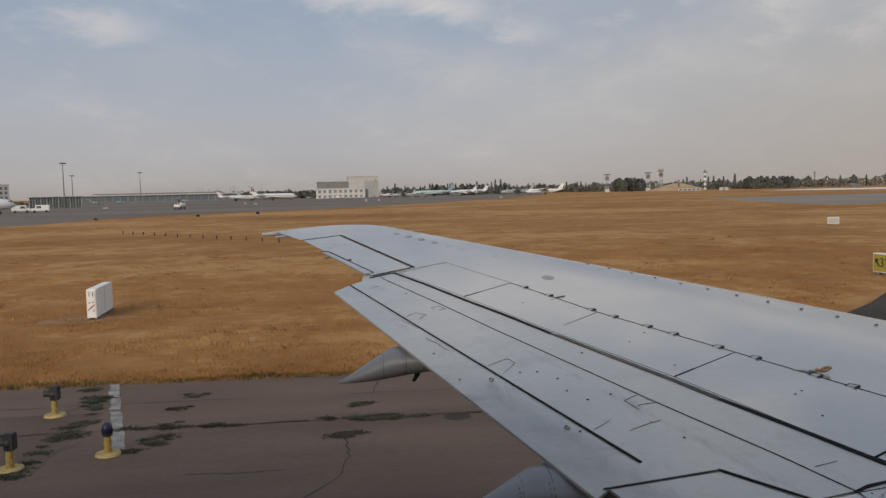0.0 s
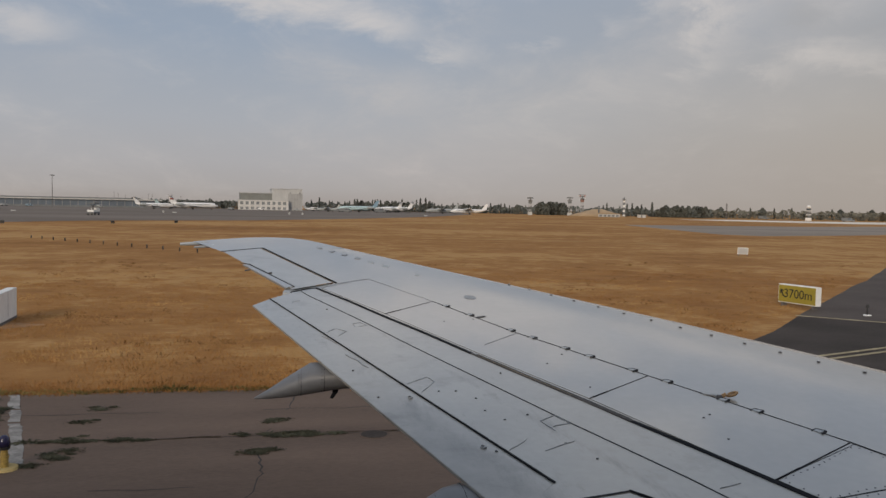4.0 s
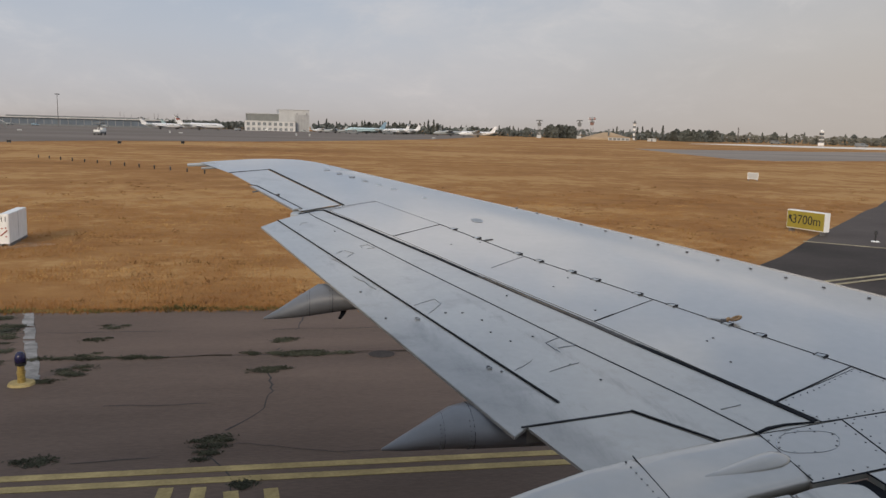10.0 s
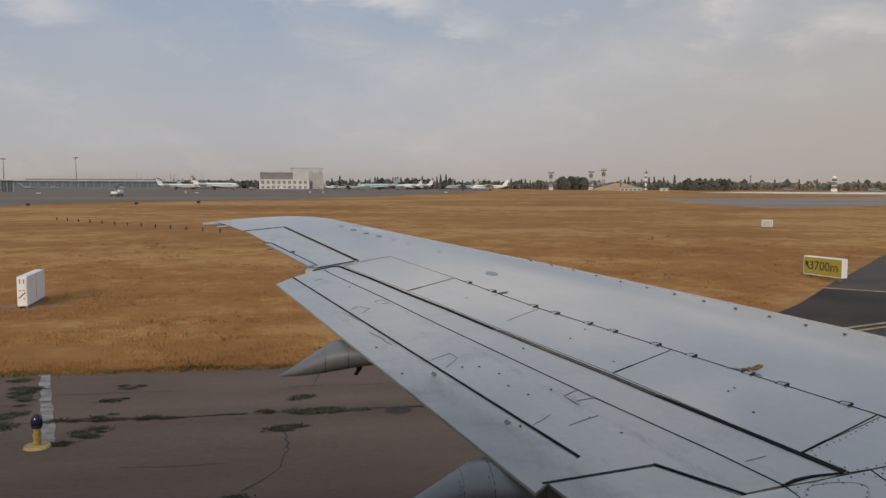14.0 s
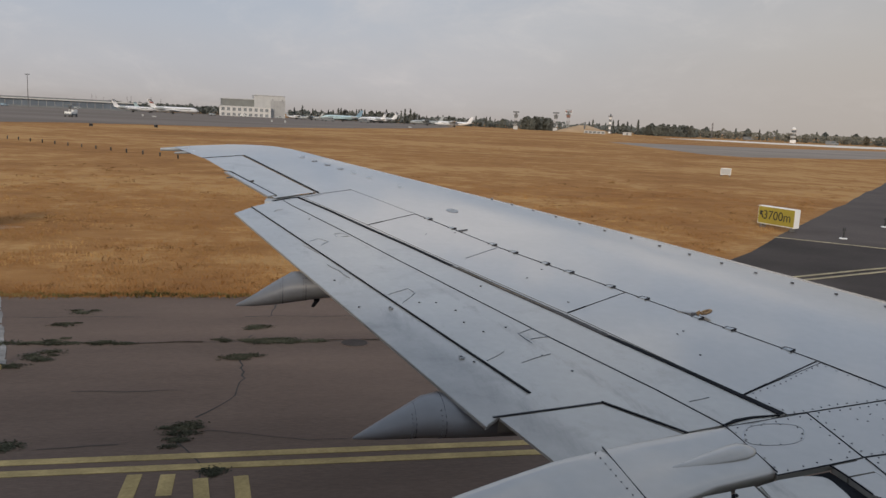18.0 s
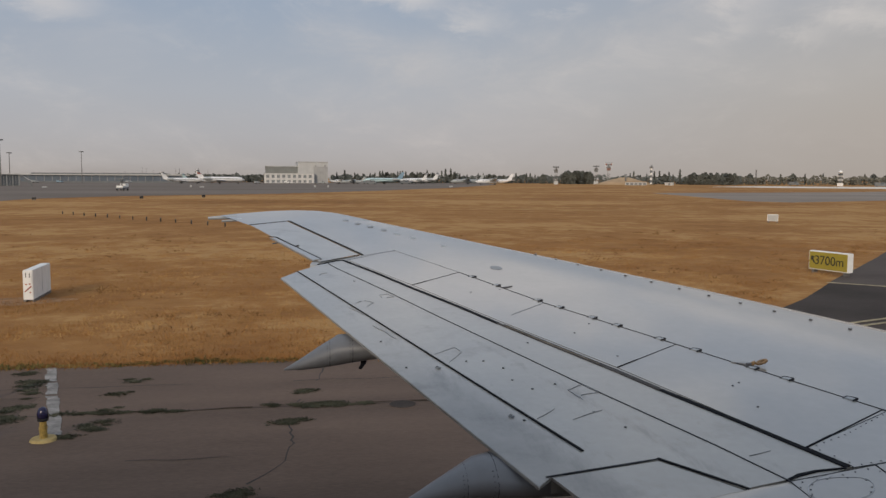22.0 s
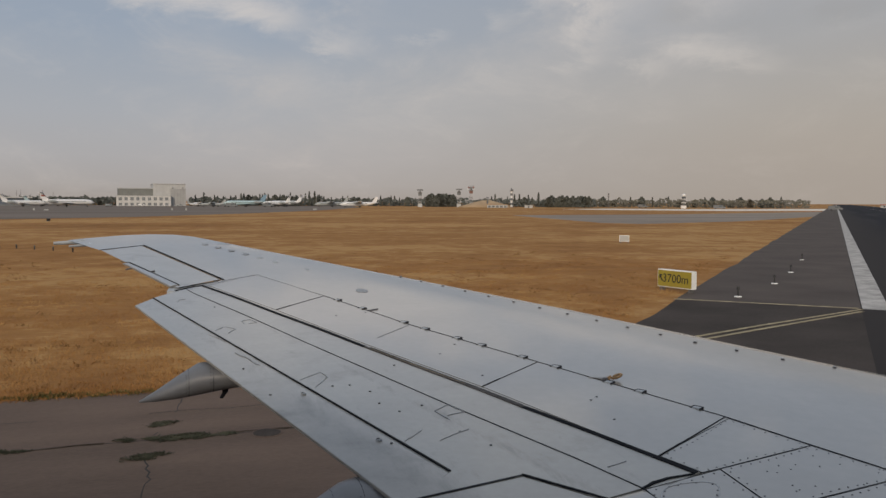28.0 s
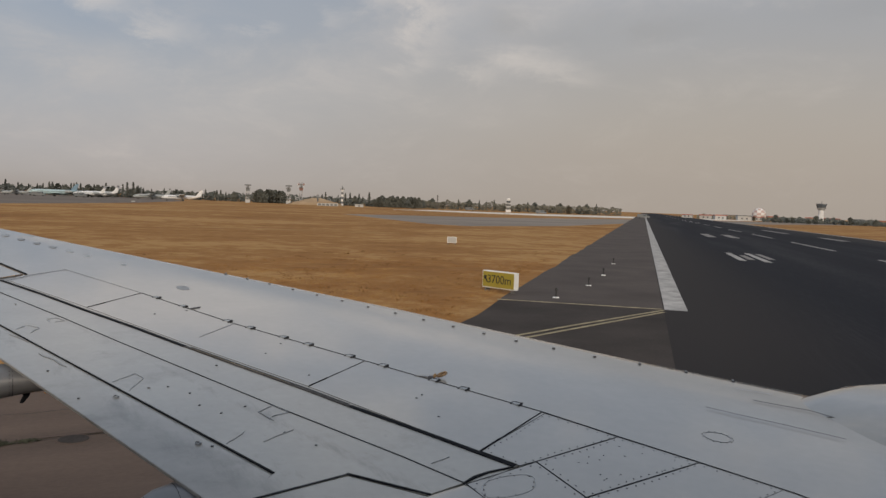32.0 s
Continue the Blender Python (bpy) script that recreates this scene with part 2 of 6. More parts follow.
# oil and soot have run aft from the flap joints
sk_d = fn.nodes.new("ShaderNodeVectorMath")
sk_d.operation = "DOT_PRODUCT"
sk_d.inputs[1].default_value = (0.944, 0.330, 0)
fn.links.new(st_c.outputs["Object"], sk_d.inputs[0])
sk_m = fn.nodes.new("ShaderNodeMapping")
sk_m.inputs["Rotation"].default_value, sk_m.inputs["Scale"].default_value = (0, 0, radians(-19)), (4.2, 1.0, 1)
fn.links.new(st_c.outputs["Object"], sk_m.inputs[0])
sk_n = fn.nodes.new("ShaderNodeTexNoise")
sk_n.inputs["Scale"].default_value, sk_n.inputs["Detail"].default_value, sk_n.inputs["Roughness"].default_value = 1.5, 10, 0.74
fn.links.new(sk_m.outputs[0], sk_n.inputs["Vector"])
sk_s = fn.nodes.new("ShaderNodeVectorMath")
sk_s.operation = "DOT_PRODUCT"
sk_s.inputs[1].default_value = (0.330, -0.944, 0)
fn.links.new(st_c.outputs["Object"], sk_s.inputs[0])
sk_i = fn.nodes.new("ShaderNodeMapRange")      # streaks strongest towards the fuselage
sk_i.interpolation_type = "SMOOTHSTEP"
for k, v in (("From Min", -5.2), ("From Max", -3.5), ("To Min", 0.0), ("To Max", 0.07)):
    sk_i.inputs[k].default_value = v
fn.links.new(sk_s.outputs["Value"], sk_i.inputs[0])
sk_b = fn.nodes.new("ShaderNodeMath")
sk_b.operation = "ADD"
fn.links.new(sk_n.outputs[0], sk_b.inputs[0])
fn.links.new(sk_i.outputs[0], sk_b.inputs[1])
sk_last = sp_x.outputs["Result"]
for mid_q, reach in ((2.44, 0.34), (3.03, 0.18)):
    off = fn.nodes.new("ShaderNodeMath")
    off.operation = "SUBTRACT"
    off.inputs[1].default_value = mid_q
    fn.links.new(sk_d.outputs["Value"], off.inputs[0])
    far_q = fn.nodes.new("ShaderNodeMath")
    far_q.operation = "ABSOLUTE"
    fn.links.new(off.outputs[0], far_q.inputs[0])
    fade = fn.nodes.new("ShaderNodeMapRange")
    fade.inputs["From Max"].default_value = reach
    fade.inputs["To Min"].default_value, fade.inputs["To Max"].default_value = 0.16, -0.12
    fn.links.new(far_q.outputs[0], fade.inputs[0])
    both_q = fn.nodes.new("ShaderNodeMath")
    both_q.operation = "ADD"
    fn.links.new(fade.outputs[0], both_q.inputs[0])
    fn.links.new(sk_b.outputs[0], both_q.inputs[1])
    sk_r = fn.nodes.new("ShaderNodeValToRGB")
    ramp_set(sk_r, [(0.0, (1, 1, 1)), (0.64, (1, 1, 1)), (0.72, (0.86, 0.855, 0.85)), (0.86, (0.52, 0.515, 0.51))])
    fn.links.new(both_q.outputs[0], sk_r.inputs[0])
    sk_x = fn.nodes.new("ShaderNodeMix")
    sk_x.data_type, sk_x.blend_type = "RGBA", "MULTIPLY"
    sk_x.inputs["Factor"].default_value = 1.0
    fn.links.new(sk_last, sk_x.inputs["A"])
    fn.links.new(sk_r.outputs[0], sk_x.inputs["B"])
    sk_last = sk_x.outputs["Result"]
aft_q = fn.nodes.new("ShaderNodeMapRange")      # darker and browner towards the inboard end of the aft flap
aft_q.interpolation_type = "SMOOTHSTEP"
for k, v in (("From Min", 2.62), ("From Max", 2.36), ("To Min", 0.0), ("To Max", 1.0)):
    aft_q.inputs[k].default_value = v
fn.links.new(sk_d.outputs["Value"], aft_q.inputs[0])
aft_s = fn.nodes.new("ShaderNodeMapRange")
aft_s.interpolation_type = "SMOOTHSTEP"
for k, v in (("From Min", -5.6), ("From Max", -3.7), ("To Min", 0.05), ("To Max", 0.95)):
    aft_s.inputs[k].default_value = v
fn.links.new(sk_s.outputs["Value"], aft_s.inputs[0])
aft_dark = fn.nodes.new("ShaderNodeMath")
aft_dark.operation = "MULTIPLY"
fn.links.new(aft_q.outputs[0], aft_dark.inputs[0])
fn.links.new(aft_s.outputs[0], aft_dark.inputs[1])
aft_dark_n = fn.nodes.new("ShaderNodeMath")
aft_dark_n.operation = "MULTIPLY"
fn.links.new(aft_dark.outputs[0], aft_dark_n.inputs[0])
fn.links.new(st_n.outputs[0], aft_dark_n.inputs[1])
aft_dark_x = fn.nodes.new("ShaderNodeMix")
aft_dark_x.data_type = "RGBA"
fn.links.new(aft_dark_n.outputs[0], aft_dark_x.inputs["Factor"])
fn.links.new(sk_last, aft_dark_x.inputs["A"])
aft_dark_x.inputs["B"].default_value = (0.085, 0.080, 0.074, 1)
fn.links.new(aft_dark_x.outputs["Result"], fb.inputs["Base Color"])
aft_dark_r = fn.nodes.new("ShaderNodeMath")
aft_dark_r.operation = "MULTIPLY_ADD"
aft_dark_r.inputs[1].default_value, aft_dark_r.inputs[2].default_value = 0.5, 0.40
fn.links.new(aft_dark_n.outputs[0], aft_dark_r.inputs[0])
fn.links.new(aft_dark_r.outputs[0], fb.inputs["Roughness"])
PAINT_DULL = mat("worn_grey_paint", (0.35, 0.37, 0.385), 0.5, var=0.08, scale=3.0, fine=25)
# seal black, also used for the painted shade in the flap recess
SEAL_AND_SHADE = mat("black_seal_and_shade", (0.014, 0.015, 0.018), 0.8, var=0.2, scale=8, spec=0.06)
LINE = mat("thin_dark_gap", (0.05, 0.052, 0.057), 0.85, var=0.25, scale=6, spec=0.06)
FAIR = mat("grey_fairing_paint", (0.155, 0.16, 0.17), 0.45, var=0.06, scale=3, fine=20)
RIMS_M = mat("scuffed_cover_rim", (0.27, 0.285, 0.30), 0.6, var=0.2, scale=14)
PENCIL = mat("faint_panel_line", (0.22, 0.23, 0.245), 0.6, var=0.15, scale=9)
RIVET = mat("dark_rivet", (0.10, 0.10, 0.105), 0.7, var=0.2, spec=0.15)
DISC = mat("greyed_disc_paint", (0.27, 0.285, 0.30), 0.5, var=0.1, scale=9)
RED_M = mat("red_spot_paint", (0.30, 0.06, 0.05), 0.6, var=0.1)
GRIME = mat("oily_smear", (0.27, 0.275, 0.28), 0.6, var=0.12, scale=9)
YELLOW_BR = mat("yellow_bracket", (0.32, 0.225, 0.062), 0.5, var=0.2, scale=20)
OLD_SEAL = mat("greyed_rubber_seal", (0.085, 0.080, 0.078), 0.8, var=0.3, scale=7, spec=0.1)
ROPE_BR = mat("tarnished_fitting", (0.26, 0.155, 0.065), 0.5, var=0.25, scale=30)
BRASS = mat("amber_sealant", (0.18, 0.14, 0.085), 0.6, var=0.2, scale=12)
CABIN = mat("cabin_lining", (0.70, 0.70, 0.64), 0.7, var=0.05, scale=4)
SKIN_W = mat("white_fuselage_paint", (0.72, 0.72, 0.71), 0.35, var=0.04, scale=1.0)

TARMAC = mat("brown_grey_asphalt", (0.140, 0.098, 0.075), 0.75, var=0.16, scale=0.35, fine=22, bump=0.2, stretch=(0.5, 1.6, 1), spec=0.16)
PATCH = mat("mended_asphalt", (0.118, 0.084, 0.066), 0.78, var=0.14, scale=0.8, fine=26, bump=0.25, spec=0.14)
TARMAC_DK = mat("dark_runway_asphalt", (0.0165, 0.0175, 0.0225), 0.8, var=0.16, scale=0.22, fine=14, bump=0.2, spec=0.06, tint=(0.029, 0.0285, 0.032))
rub = TARMAC_DK.node_tree.nodes["Mapping"]      # tyre marks drawn out along the runway
rub.vector_type = "TEXTURE"
rub.inputs["Rotation"].default_value, rub.inputs["Scale"].default_value = (0, 0, radians(45.5)), (22, 1, 1)
rt = TARMAC_DK.node_tree      # rubber has blackened the middle, the edges stay grey-brown
across = rt.nodes.new("ShaderNodeMapping")
across.vector_type = "TEXTURE"
across.inputs["Rotation"].default_value = (0, 0, radians(45.5))
rt.links.new(rt.nodes["Texture Coordinate"].outputs["Object"], across.inputs[0])
a_sep = rt.nodes.new("ShaderNodeSeparateXYZ")
rt.links.new(across.outputs[0], a_sep.inputs[0])
worn = []
for lo_n, hi_n in ((-2.0, -10.0), (-43.0, -35.0)):
    mr = rt.nodes.new("ShaderNodeMapRange")
    mr.interpolation_type = "SMOOTHSTEP"
    mr.inputs["From Min"].default_value, mr.inputs["From Max"].default_value = lo_n, hi_n
    rt.links.new(a_sep.outputs["Y"], mr.inputs[0])
    worn.append(mr.outputs[0])
both_n = rt.nodes.new("ShaderNodeMath")
both_n.operation = "MULTIPLY"
rt.links.new(worn[0], both_n.inputs[0])
rt.links.new(worn[1], both_n.inputs[1])
rmix = rt.nodes.new("ShaderNodeMix")
rmix.data_type = "RGBA"
rmix.inputs["A"].default_value = (0.037, 0.033, 0.0325, 1)
rb = rt.nodes["Principled BSDF"]
rt.links.new(both_n.outputs[0], rmix.inputs["Factor"])
rt.links.new(rb.inputs["Base Color"].links[0].from_socket, rmix.inputs["B"])
rt.links.new(rmix.outputs["Result"], rb.inputs["Base Color"])
TURN = mat("turn_off_asphalt", (0.056, 0.047, 0.042), 0.8, var=0.2, scale=0.3, fine=18, bump=0.2, spec=0.08)
SHOULDER = mat("grey_shoulder_asphalt", (0.086, 0.070, 0.062), 0.8, var=0.14, scale=0.3, fine=20, bump=0.2, spec=0.14)
APRON = mat("apron_asphalt", (0.192, 0.163, 0.140), 0.9, var=0.1, scale=0.03, fine=0.6, stretch=(0.3, 1, 1), spec=0.04)
CONCRETE = mat("pale_concrete", (0.275, 0.238, 0.205), 0.95, var=0.12, scale=0.05, fine=0.8, stretch=(0.3, 1, 1), spec=0.04)
CRACK = mat("crack_tar", (0.035, 0.031, 0.028), 0.9, var=0.2)
LEAD_LINE = mat("faded_lead_in_line", (0.34, 0.29, 0.185), 0.85, var=0.2, scale=2.0, fine=25, spec=0.2)
YELLOW = mat("worn_yellow_marking", (0.40, 0.305, 0.135), 0.85, var=0.18, scale=2.0, fine=25, spec=0.2)
WHITE_MK = mat("worn_white_marking", (0.40, 0.385, 0.365), 0.85, var=0.22, scale=1.2, fine=15, spec=0.2)
MARK_OLD = mat("faded_white_marking", (0.255, 0.242, 0.228), 0.9, var=0.25, scale=3, fine=20, spec=0.2)
WEED = mat("green_weeds", (0.068, 0.070, 0.050), 0.9, var=0.2, scale=4, fine=30, tint=(0.084, 0.083, 0.058), spec=0.05)
VERGE = mat("verge_weeds", (0.112, 0.104, 0.040), 0.9, var=0.28, scale=0.9, fine=12, tint=(0.20, 0.150, 0.060), spec=0.1)
STRAW = mat("dry_straw", (0.36, 0.205, 0.078), 0.9, var=0.2, scale=0.3, fine=3, tint=(0.42, 0.26, 0.105), spec=0.1)
DEAD = mat("dead_weeds", (0.20, 0.105, 0.042), 0.9, var=0.2, scale=2, fine=20, tint=(0.25, 0.145, 0.06), spec=0.1)
# distance haze is put into this leaf colour, greyed and paler
LEAF = mat("hazed_foliage", (0.122, 0.128, 0.114), 0.9, var=0.14, scale=0.2, fine=1.2, rand=0.15, spec=0.1)
LEAF_B = mat("dry_foliage", (0.165, 0.155, 0.122), 0.9, var=0.14, scale=0.2, fine=1.2, rand=0.15, spec=0.1)
TRUNK = mat("bark", (0.12, 0.09, 0.065), 0.9, var=0.2)
WALL_W = mat("white_plaster", (0.72, 0.71, 0.69), 0.8, var=0.05, scale=0.3)
WALL_G = mat("grey_cladding", (0.40, 0.40, 0.39), 0.7, var=0.05, scale=0.3)
WALL_D = mat("dark_cladding", (0.16, 0.17, 0.175), 0.7, var=0.08, scale=0.3)
WALL_GR = mat("grey_green_cladding", (0.19, 0.195, 0.18), 0.75, var=0.06, scale=0.3)
GLASS_B = mat("blue_glazing", (0.115, 0.14, 0.17), 0.3, var=0.1, scale=0.2)
WALL_A = mat("dusty_white_plaster", (0.57, 0.56, 0.54), 0.85, var=0.07, scale=0.3)
WALL_DR = mat("pale_door_paint", (0.36, 0.36, 0.355), 0.7, var=0.06, scale=0.3)
WALL_P = mat("pale_grey_cladding", (0.46, 0.46, 0.45), 0.75, var=0.05, scale=0.25)
WALL_M = mat("mid_grey_door_paint", (0.30, 0.30, 0.295), 0.7, var=0.06, scale=0.3)
GLASS_G = mat("grey_window_glass", (0.21, 0.225, 0.235), 0.25, var=0.12, scale=0.2)
WINDOW = mat("dark_window", (0.10, 0.115, 0.13), 0.15, var=0.1)
AC_WHITE = mat("white_aircraft_paint", (0.72, 0.72, 0.72), 0.4, var=0.03)
AC_TEAL = mat("teal_aircraft_paint", (0.42, 0.55, 0.57), 0.4, var=0.05)
AC_BLUE = mat("blue_aircraft_paint", (0.20, 0.30, 0.38), 0.4, var=0.05)
AC_RED = mat("red_aircraft_paint", (0.32, 0.12, 0.10), 0.4, var=0.05)
AC_GREY = mat("grey_aircraft_paint", (0.34, 0.36, 0.36), 0.5, var=0.05)
STEEL = mat("weathered_steel", (0.15, 0.145, 0.14), 0.7, metal=0.2, var=0.1)
HEAD_ST = mat("dusty_red_brown_paint", (0.21, 0.115, 0.095), 0.8, var=0.15)
RED_ST = mat("red_mast_paint", (0.36, 0.12, 0.09), 0.7, var=0.1)
RUBBER = mat("tyre_rubber", (0.03, 0.03, 0.03), 0.8, var=0.1)
SIGN_W = mat("white_sign_paint", (0.75, 0.75, 0.73), 0.6, var=0.05)
SIGN_Y = mat("yellow_sign_face", (0.33, 0.265, 0.035), 0.5, var=0.06)
BLACK = mat("black_paint", (0.02, 0.02, 0.02), 0.6, var=0.1)
PINK_ST = mat("faded_red_panel", (0.52, 0.38, 0.345), 0.6, var=0.06)
BLUE_LENS = mat("blue_lamp_lens", (0.018, 0.016, 0.055), 0.2, var=0.1)
JOINT_DIRT = mat("packed_joint_soil", (0.062, 0.046, 0.034), 0.95, var=0.3, scale=6, fine=60, bump=0.4, spec=0.05)
SOIL = mat("bare_brown_soil", (0.27, 0.15, 0.068), 0.95, var=0.2, scale=2)
PALE = mat("pale_dust", (0.72, 0.66, 0.58), 0.95, var=0.08, scale=0.05)
SAND = mat("sandy_mound", (0.36, 0.26, 0.16), 0.95, var=0.12, scale=0.1)

# dry grassland: broad drifts of brown and straw, streaked along the taxiway
GRASS = bpy.data.materials.new("dry_grassland")
GRASS.use_nodes = True
gt = GRASS.node_tree
gb = gt.nodes["Principled BSDF"]
gb.inputs["Roughness"].default_value = 0.95
gb.inputs["Specular IOR Level"].default_value = 0.1
gtc = gt.nodes.new("ShaderNodeTexCoord")


def gnoise(scale, stretch, detail=5.0, rough=0.55):
    mp = gt.nodes.new("ShaderNodeMapping")
    mp.inputs["Scale"].default_value = stretch
    gt.links.new(gtc.outputs["Object"], mp.inputs[0])
    n = gt.nodes.new("ShaderNodeTexNoise")
    n.inputs["Scale"].default_value, n.inputs["Detail"].default_value, n.inputs["Roughness"].default_value = scale, detail, rough
    gt.links.new(mp.outputs[0], n.inputs["Vector"])
    return n.outputs[0]


def gmath(op, a, b, c=None):
    n = gt.nodes.new("ShaderNodeMath")
    n.operation = op
    for i, v in enumerate((a, b, c)):
        if v is None:
            continue
        if isinstance(v, float):
            n.inputs[i].default_value = v
        else:
            gt.links.new(v, n.inputs[i])
    return n.outputs[0]


g_big = gnoise(0.045, (0.55, 0.9, 1), 6, 0.6)
g_mid = gnoise(0.40, (1.0, 0.8, 1), 7, 0.66)
g_fine = gnoise(2.6, (0.6, 1.0, 1), 6, 0.7)
g_sum = gmath("MULTIPLY_ADD", g_mid, 0.64, gmath("MULTIPLY_ADD", g_fine, 0.36, gmath("MULTIPLY", g_big, 0.80)))
g_ramp = gt.nodes.new("ShaderNodeValToRGB")
ramp_set(g_ramp, [(0.60, (0.178, 0.081, 0.029)), (0.76, (0.270, 0.130, 0.045)), (0.92, (0.345, 0.177, 0.063)), (1.02, (0.435, 0.254, 0.102))])
g_scale = gmath("MULTIPLY", g_sum, 1.02)
gt.links.new(g_scale, g_ramp.inputs[0])
# pale straw patches
g_pat = gnoise(0.055, (0.45, 1.0, 1), 5, 0.55)
g_pr = gt.nodes.new("ShaderNodeValToRGB")
ramp_set(g_pr, [(0.0, (0, 0, 0)), (0.62, (0, 0, 0)), (0.70, (0.6, 0.6, 0.6))], "EASE")
gt.links.new(g_pat, g_pr.inputs[0])
g_mix = gt.nodes.new("ShaderNodeMix")
g_mix.data_type = "RGBA"
gt.links.new(g_pr.outputs[0], g_mix.inputs["Factor"])
gt.links.new(g_ramp.outputs[0], g_mix.inputs["A"])
g_mix.inputs["B"].default_value = (0.41, 0.255, 0.105, 1)
gt.links.new(g_mix.outputs["Result"], gb.inputs["Base Color"])
g_bump = gt.nodes.new("ShaderNodeBump")
g_bump.inputs["Strength"].default_value, g_bump.inputs["Distance"].default_value = 0.7, 0.12
gt.links.new(g_fine, g_bump.inputs["Height"])
gt.links.new(g_bump.outputs[0], gb.inputs["Normal"])

# ---------------------------------------------------------------- helpers for building


def link(name, bm, material, parent=None, label="", smooth=False):
    me = bpy.data.meshes.new(name)
    bmesh.ops.recalc_face_normals(bm, faces=bm.faces)
    bm.to_mesh(me)
    bm.free()
    me.materials.append(material)
    if smooth:
        for p in me.polygons:
            p.use_smooth = True
    ob = new(name, me)
    if parent:
        ob.parent = parent
    if label:
        tagged(ob, label)
    return ob


def part(name, bm, material, parent, label="", smooth=False):
    return link(name, bm, material, parent, label, smooth)


def thing(name, label, category, at=None, group="", kind=""):
    e = new(name)
    e.empty_display_size = 0.3
    if at is not None:
        e.matrix_world = at
    return tagged(e, label, category, group, kind)


def add_box(bm, x0, x1, y0, y1, z0, z1):
    v = [bm.verts.new(p) for p in ((x0, y0, z0), (x1, y0, z0), (x1, y1, z0), (x0, y1, z0), (x0, y0, z1), (x1, y0, z1), (x1, y1, z1), (x0, y1, z1))]
    for f in ((0, 3, 2, 1), (4, 5, 6, 7), (0, 1, 5, 4), (1, 2, 6, 5), (2, 3, 7, 6), (3, 0, 4, 7)):
        bm.faces.new([v[i] for i in f])
    return v


def box(x0, x1, y0, y1, z0, z1, bevel=0.0):
    bm = bmesh.new()
    add_box(bm, x0, x1, y0, y1, z0, z1)
    if bevel:
        bmesh.ops.bevel(bm, geom=bm.edges[:], offset=bevel, segments=2, affect="EDGES")
    return bm


def add_loft(bm, rings, cap=True):
    vs = [[bm.verts.new(p) for p in r] for r in rings]
    n = len(vs[0])
    for a, b in zip(vs, vs[1:]):
        for i in range(n):
            j = (i + 1) % n
            bm.faces.new((a[i], a[j], b[j], b[i]))
    if cap:
        for r in (vs[0], vs[-1]):
            if len({tuple(v.co) for v in r}) > 2:
                bm.faces.new(r)
    return vs


def loft(rings, cap=True):
    bm = bmesh.new()
    add_loft(bm, rings, cap)
    return bm


def add_tube(bm, a, b, ra, rb=None, n=8):
    a, b = Vector(a), Vector(b)
    rb = ra if rb is None else rb
    q = (b - a).to_track_quat("Z", "Y")
    ring = lambda c, r: [c + q @ Vector((r * math.cos(2 * math.pi * i / n), r * math.sin(2 * math.pi * i / n), 0)) for i in range(n)]
    add_loft(bm, [ring(a, ra), ring(b, rb)])


def tube(a, b, ra, rb=None, n=8):
    bm = bmesh.new()
    add_tube(bm, a, b, ra, rb, n)
    return bm


def body_x(stations, n=14, zs=1.0):
    """A streamlined body along x: stations of (x, y, z, half width, half height)."""
    return loft([[(x, y + w * math.cos(2 * math.pi * i / n), z + h * math.sin(2 * math.pi * i / n) * zs) for i in range(n)] for x, y, z, w, h in stations])


def prism(poly, z0, z1):
    bm = bmesh.new()
    lo = [bm.verts.new((x, y, z0)) for x, y in poly]
    hi = [bm.verts.new((x, y, z1)) for x, y in poly]
    n = len(poly)
    bm.faces.new(hi)
    bm.faces.new(lo[::-1])
    for i in range(n):
        j = (i + 1) % n
        bm.faces.new((lo[i], lo[j], hi[j], hi[i]))
    return bm


def az(a, r, z=-4.0):
    """A place on the airfield: degrees from straight out of the window towards the nose, and metres."""
    return Vector((r * math.sin(radians(a)), r * math.cos(radians(a)), z))


GZ = -4.0       # the ground, four metres under the eye

# ---------------------------------------------------------------- ground, taxiway, runway
bm = bmesh.new()
rings_r = [0, 15, 40, 90, 200, 420, 900, 1900, 4600]
prev = None
for r in rings_r:
    ring = [bm.verts.new((r * math.cos(2 * math.pi * i / 64), r * math.sin(2 * math.pi * i / 64), GZ)) for i in range(64)] if r else [bm.verts.new((0, 0, GZ))]
    if prev:
        for i in range(64):
            j = (i + 1) % 64
            bm.faces.new((prev[0], ring[i], ring[j]) if len(prev) == 1 else (prev[i], ring[i], ring[j], prev[j]))
    prev = ring
tagged(link("ground", bm, GRASS), "flat dry golden-brown grassland of the airfield", "grassland", kind="structure")

EDGE_Y = 17.7
RW_A = radians(44.5)     # the runway's heading from straight out of the window
RD, RN = Vector((math.sin(RW_A), math.cos(RW_A))), Vector((math.cos(RW_A), -math.sin(RW_A)))


def rw(s, n):
    p = RD * s + RN * n
    return (p.x, p.y)


def sheet(name, poly, z, material, label, category, kind="structure"):
    return tagged(link(name, prism(poly, GZ - 0.2, GZ + z), material), label, category, kind=kind)


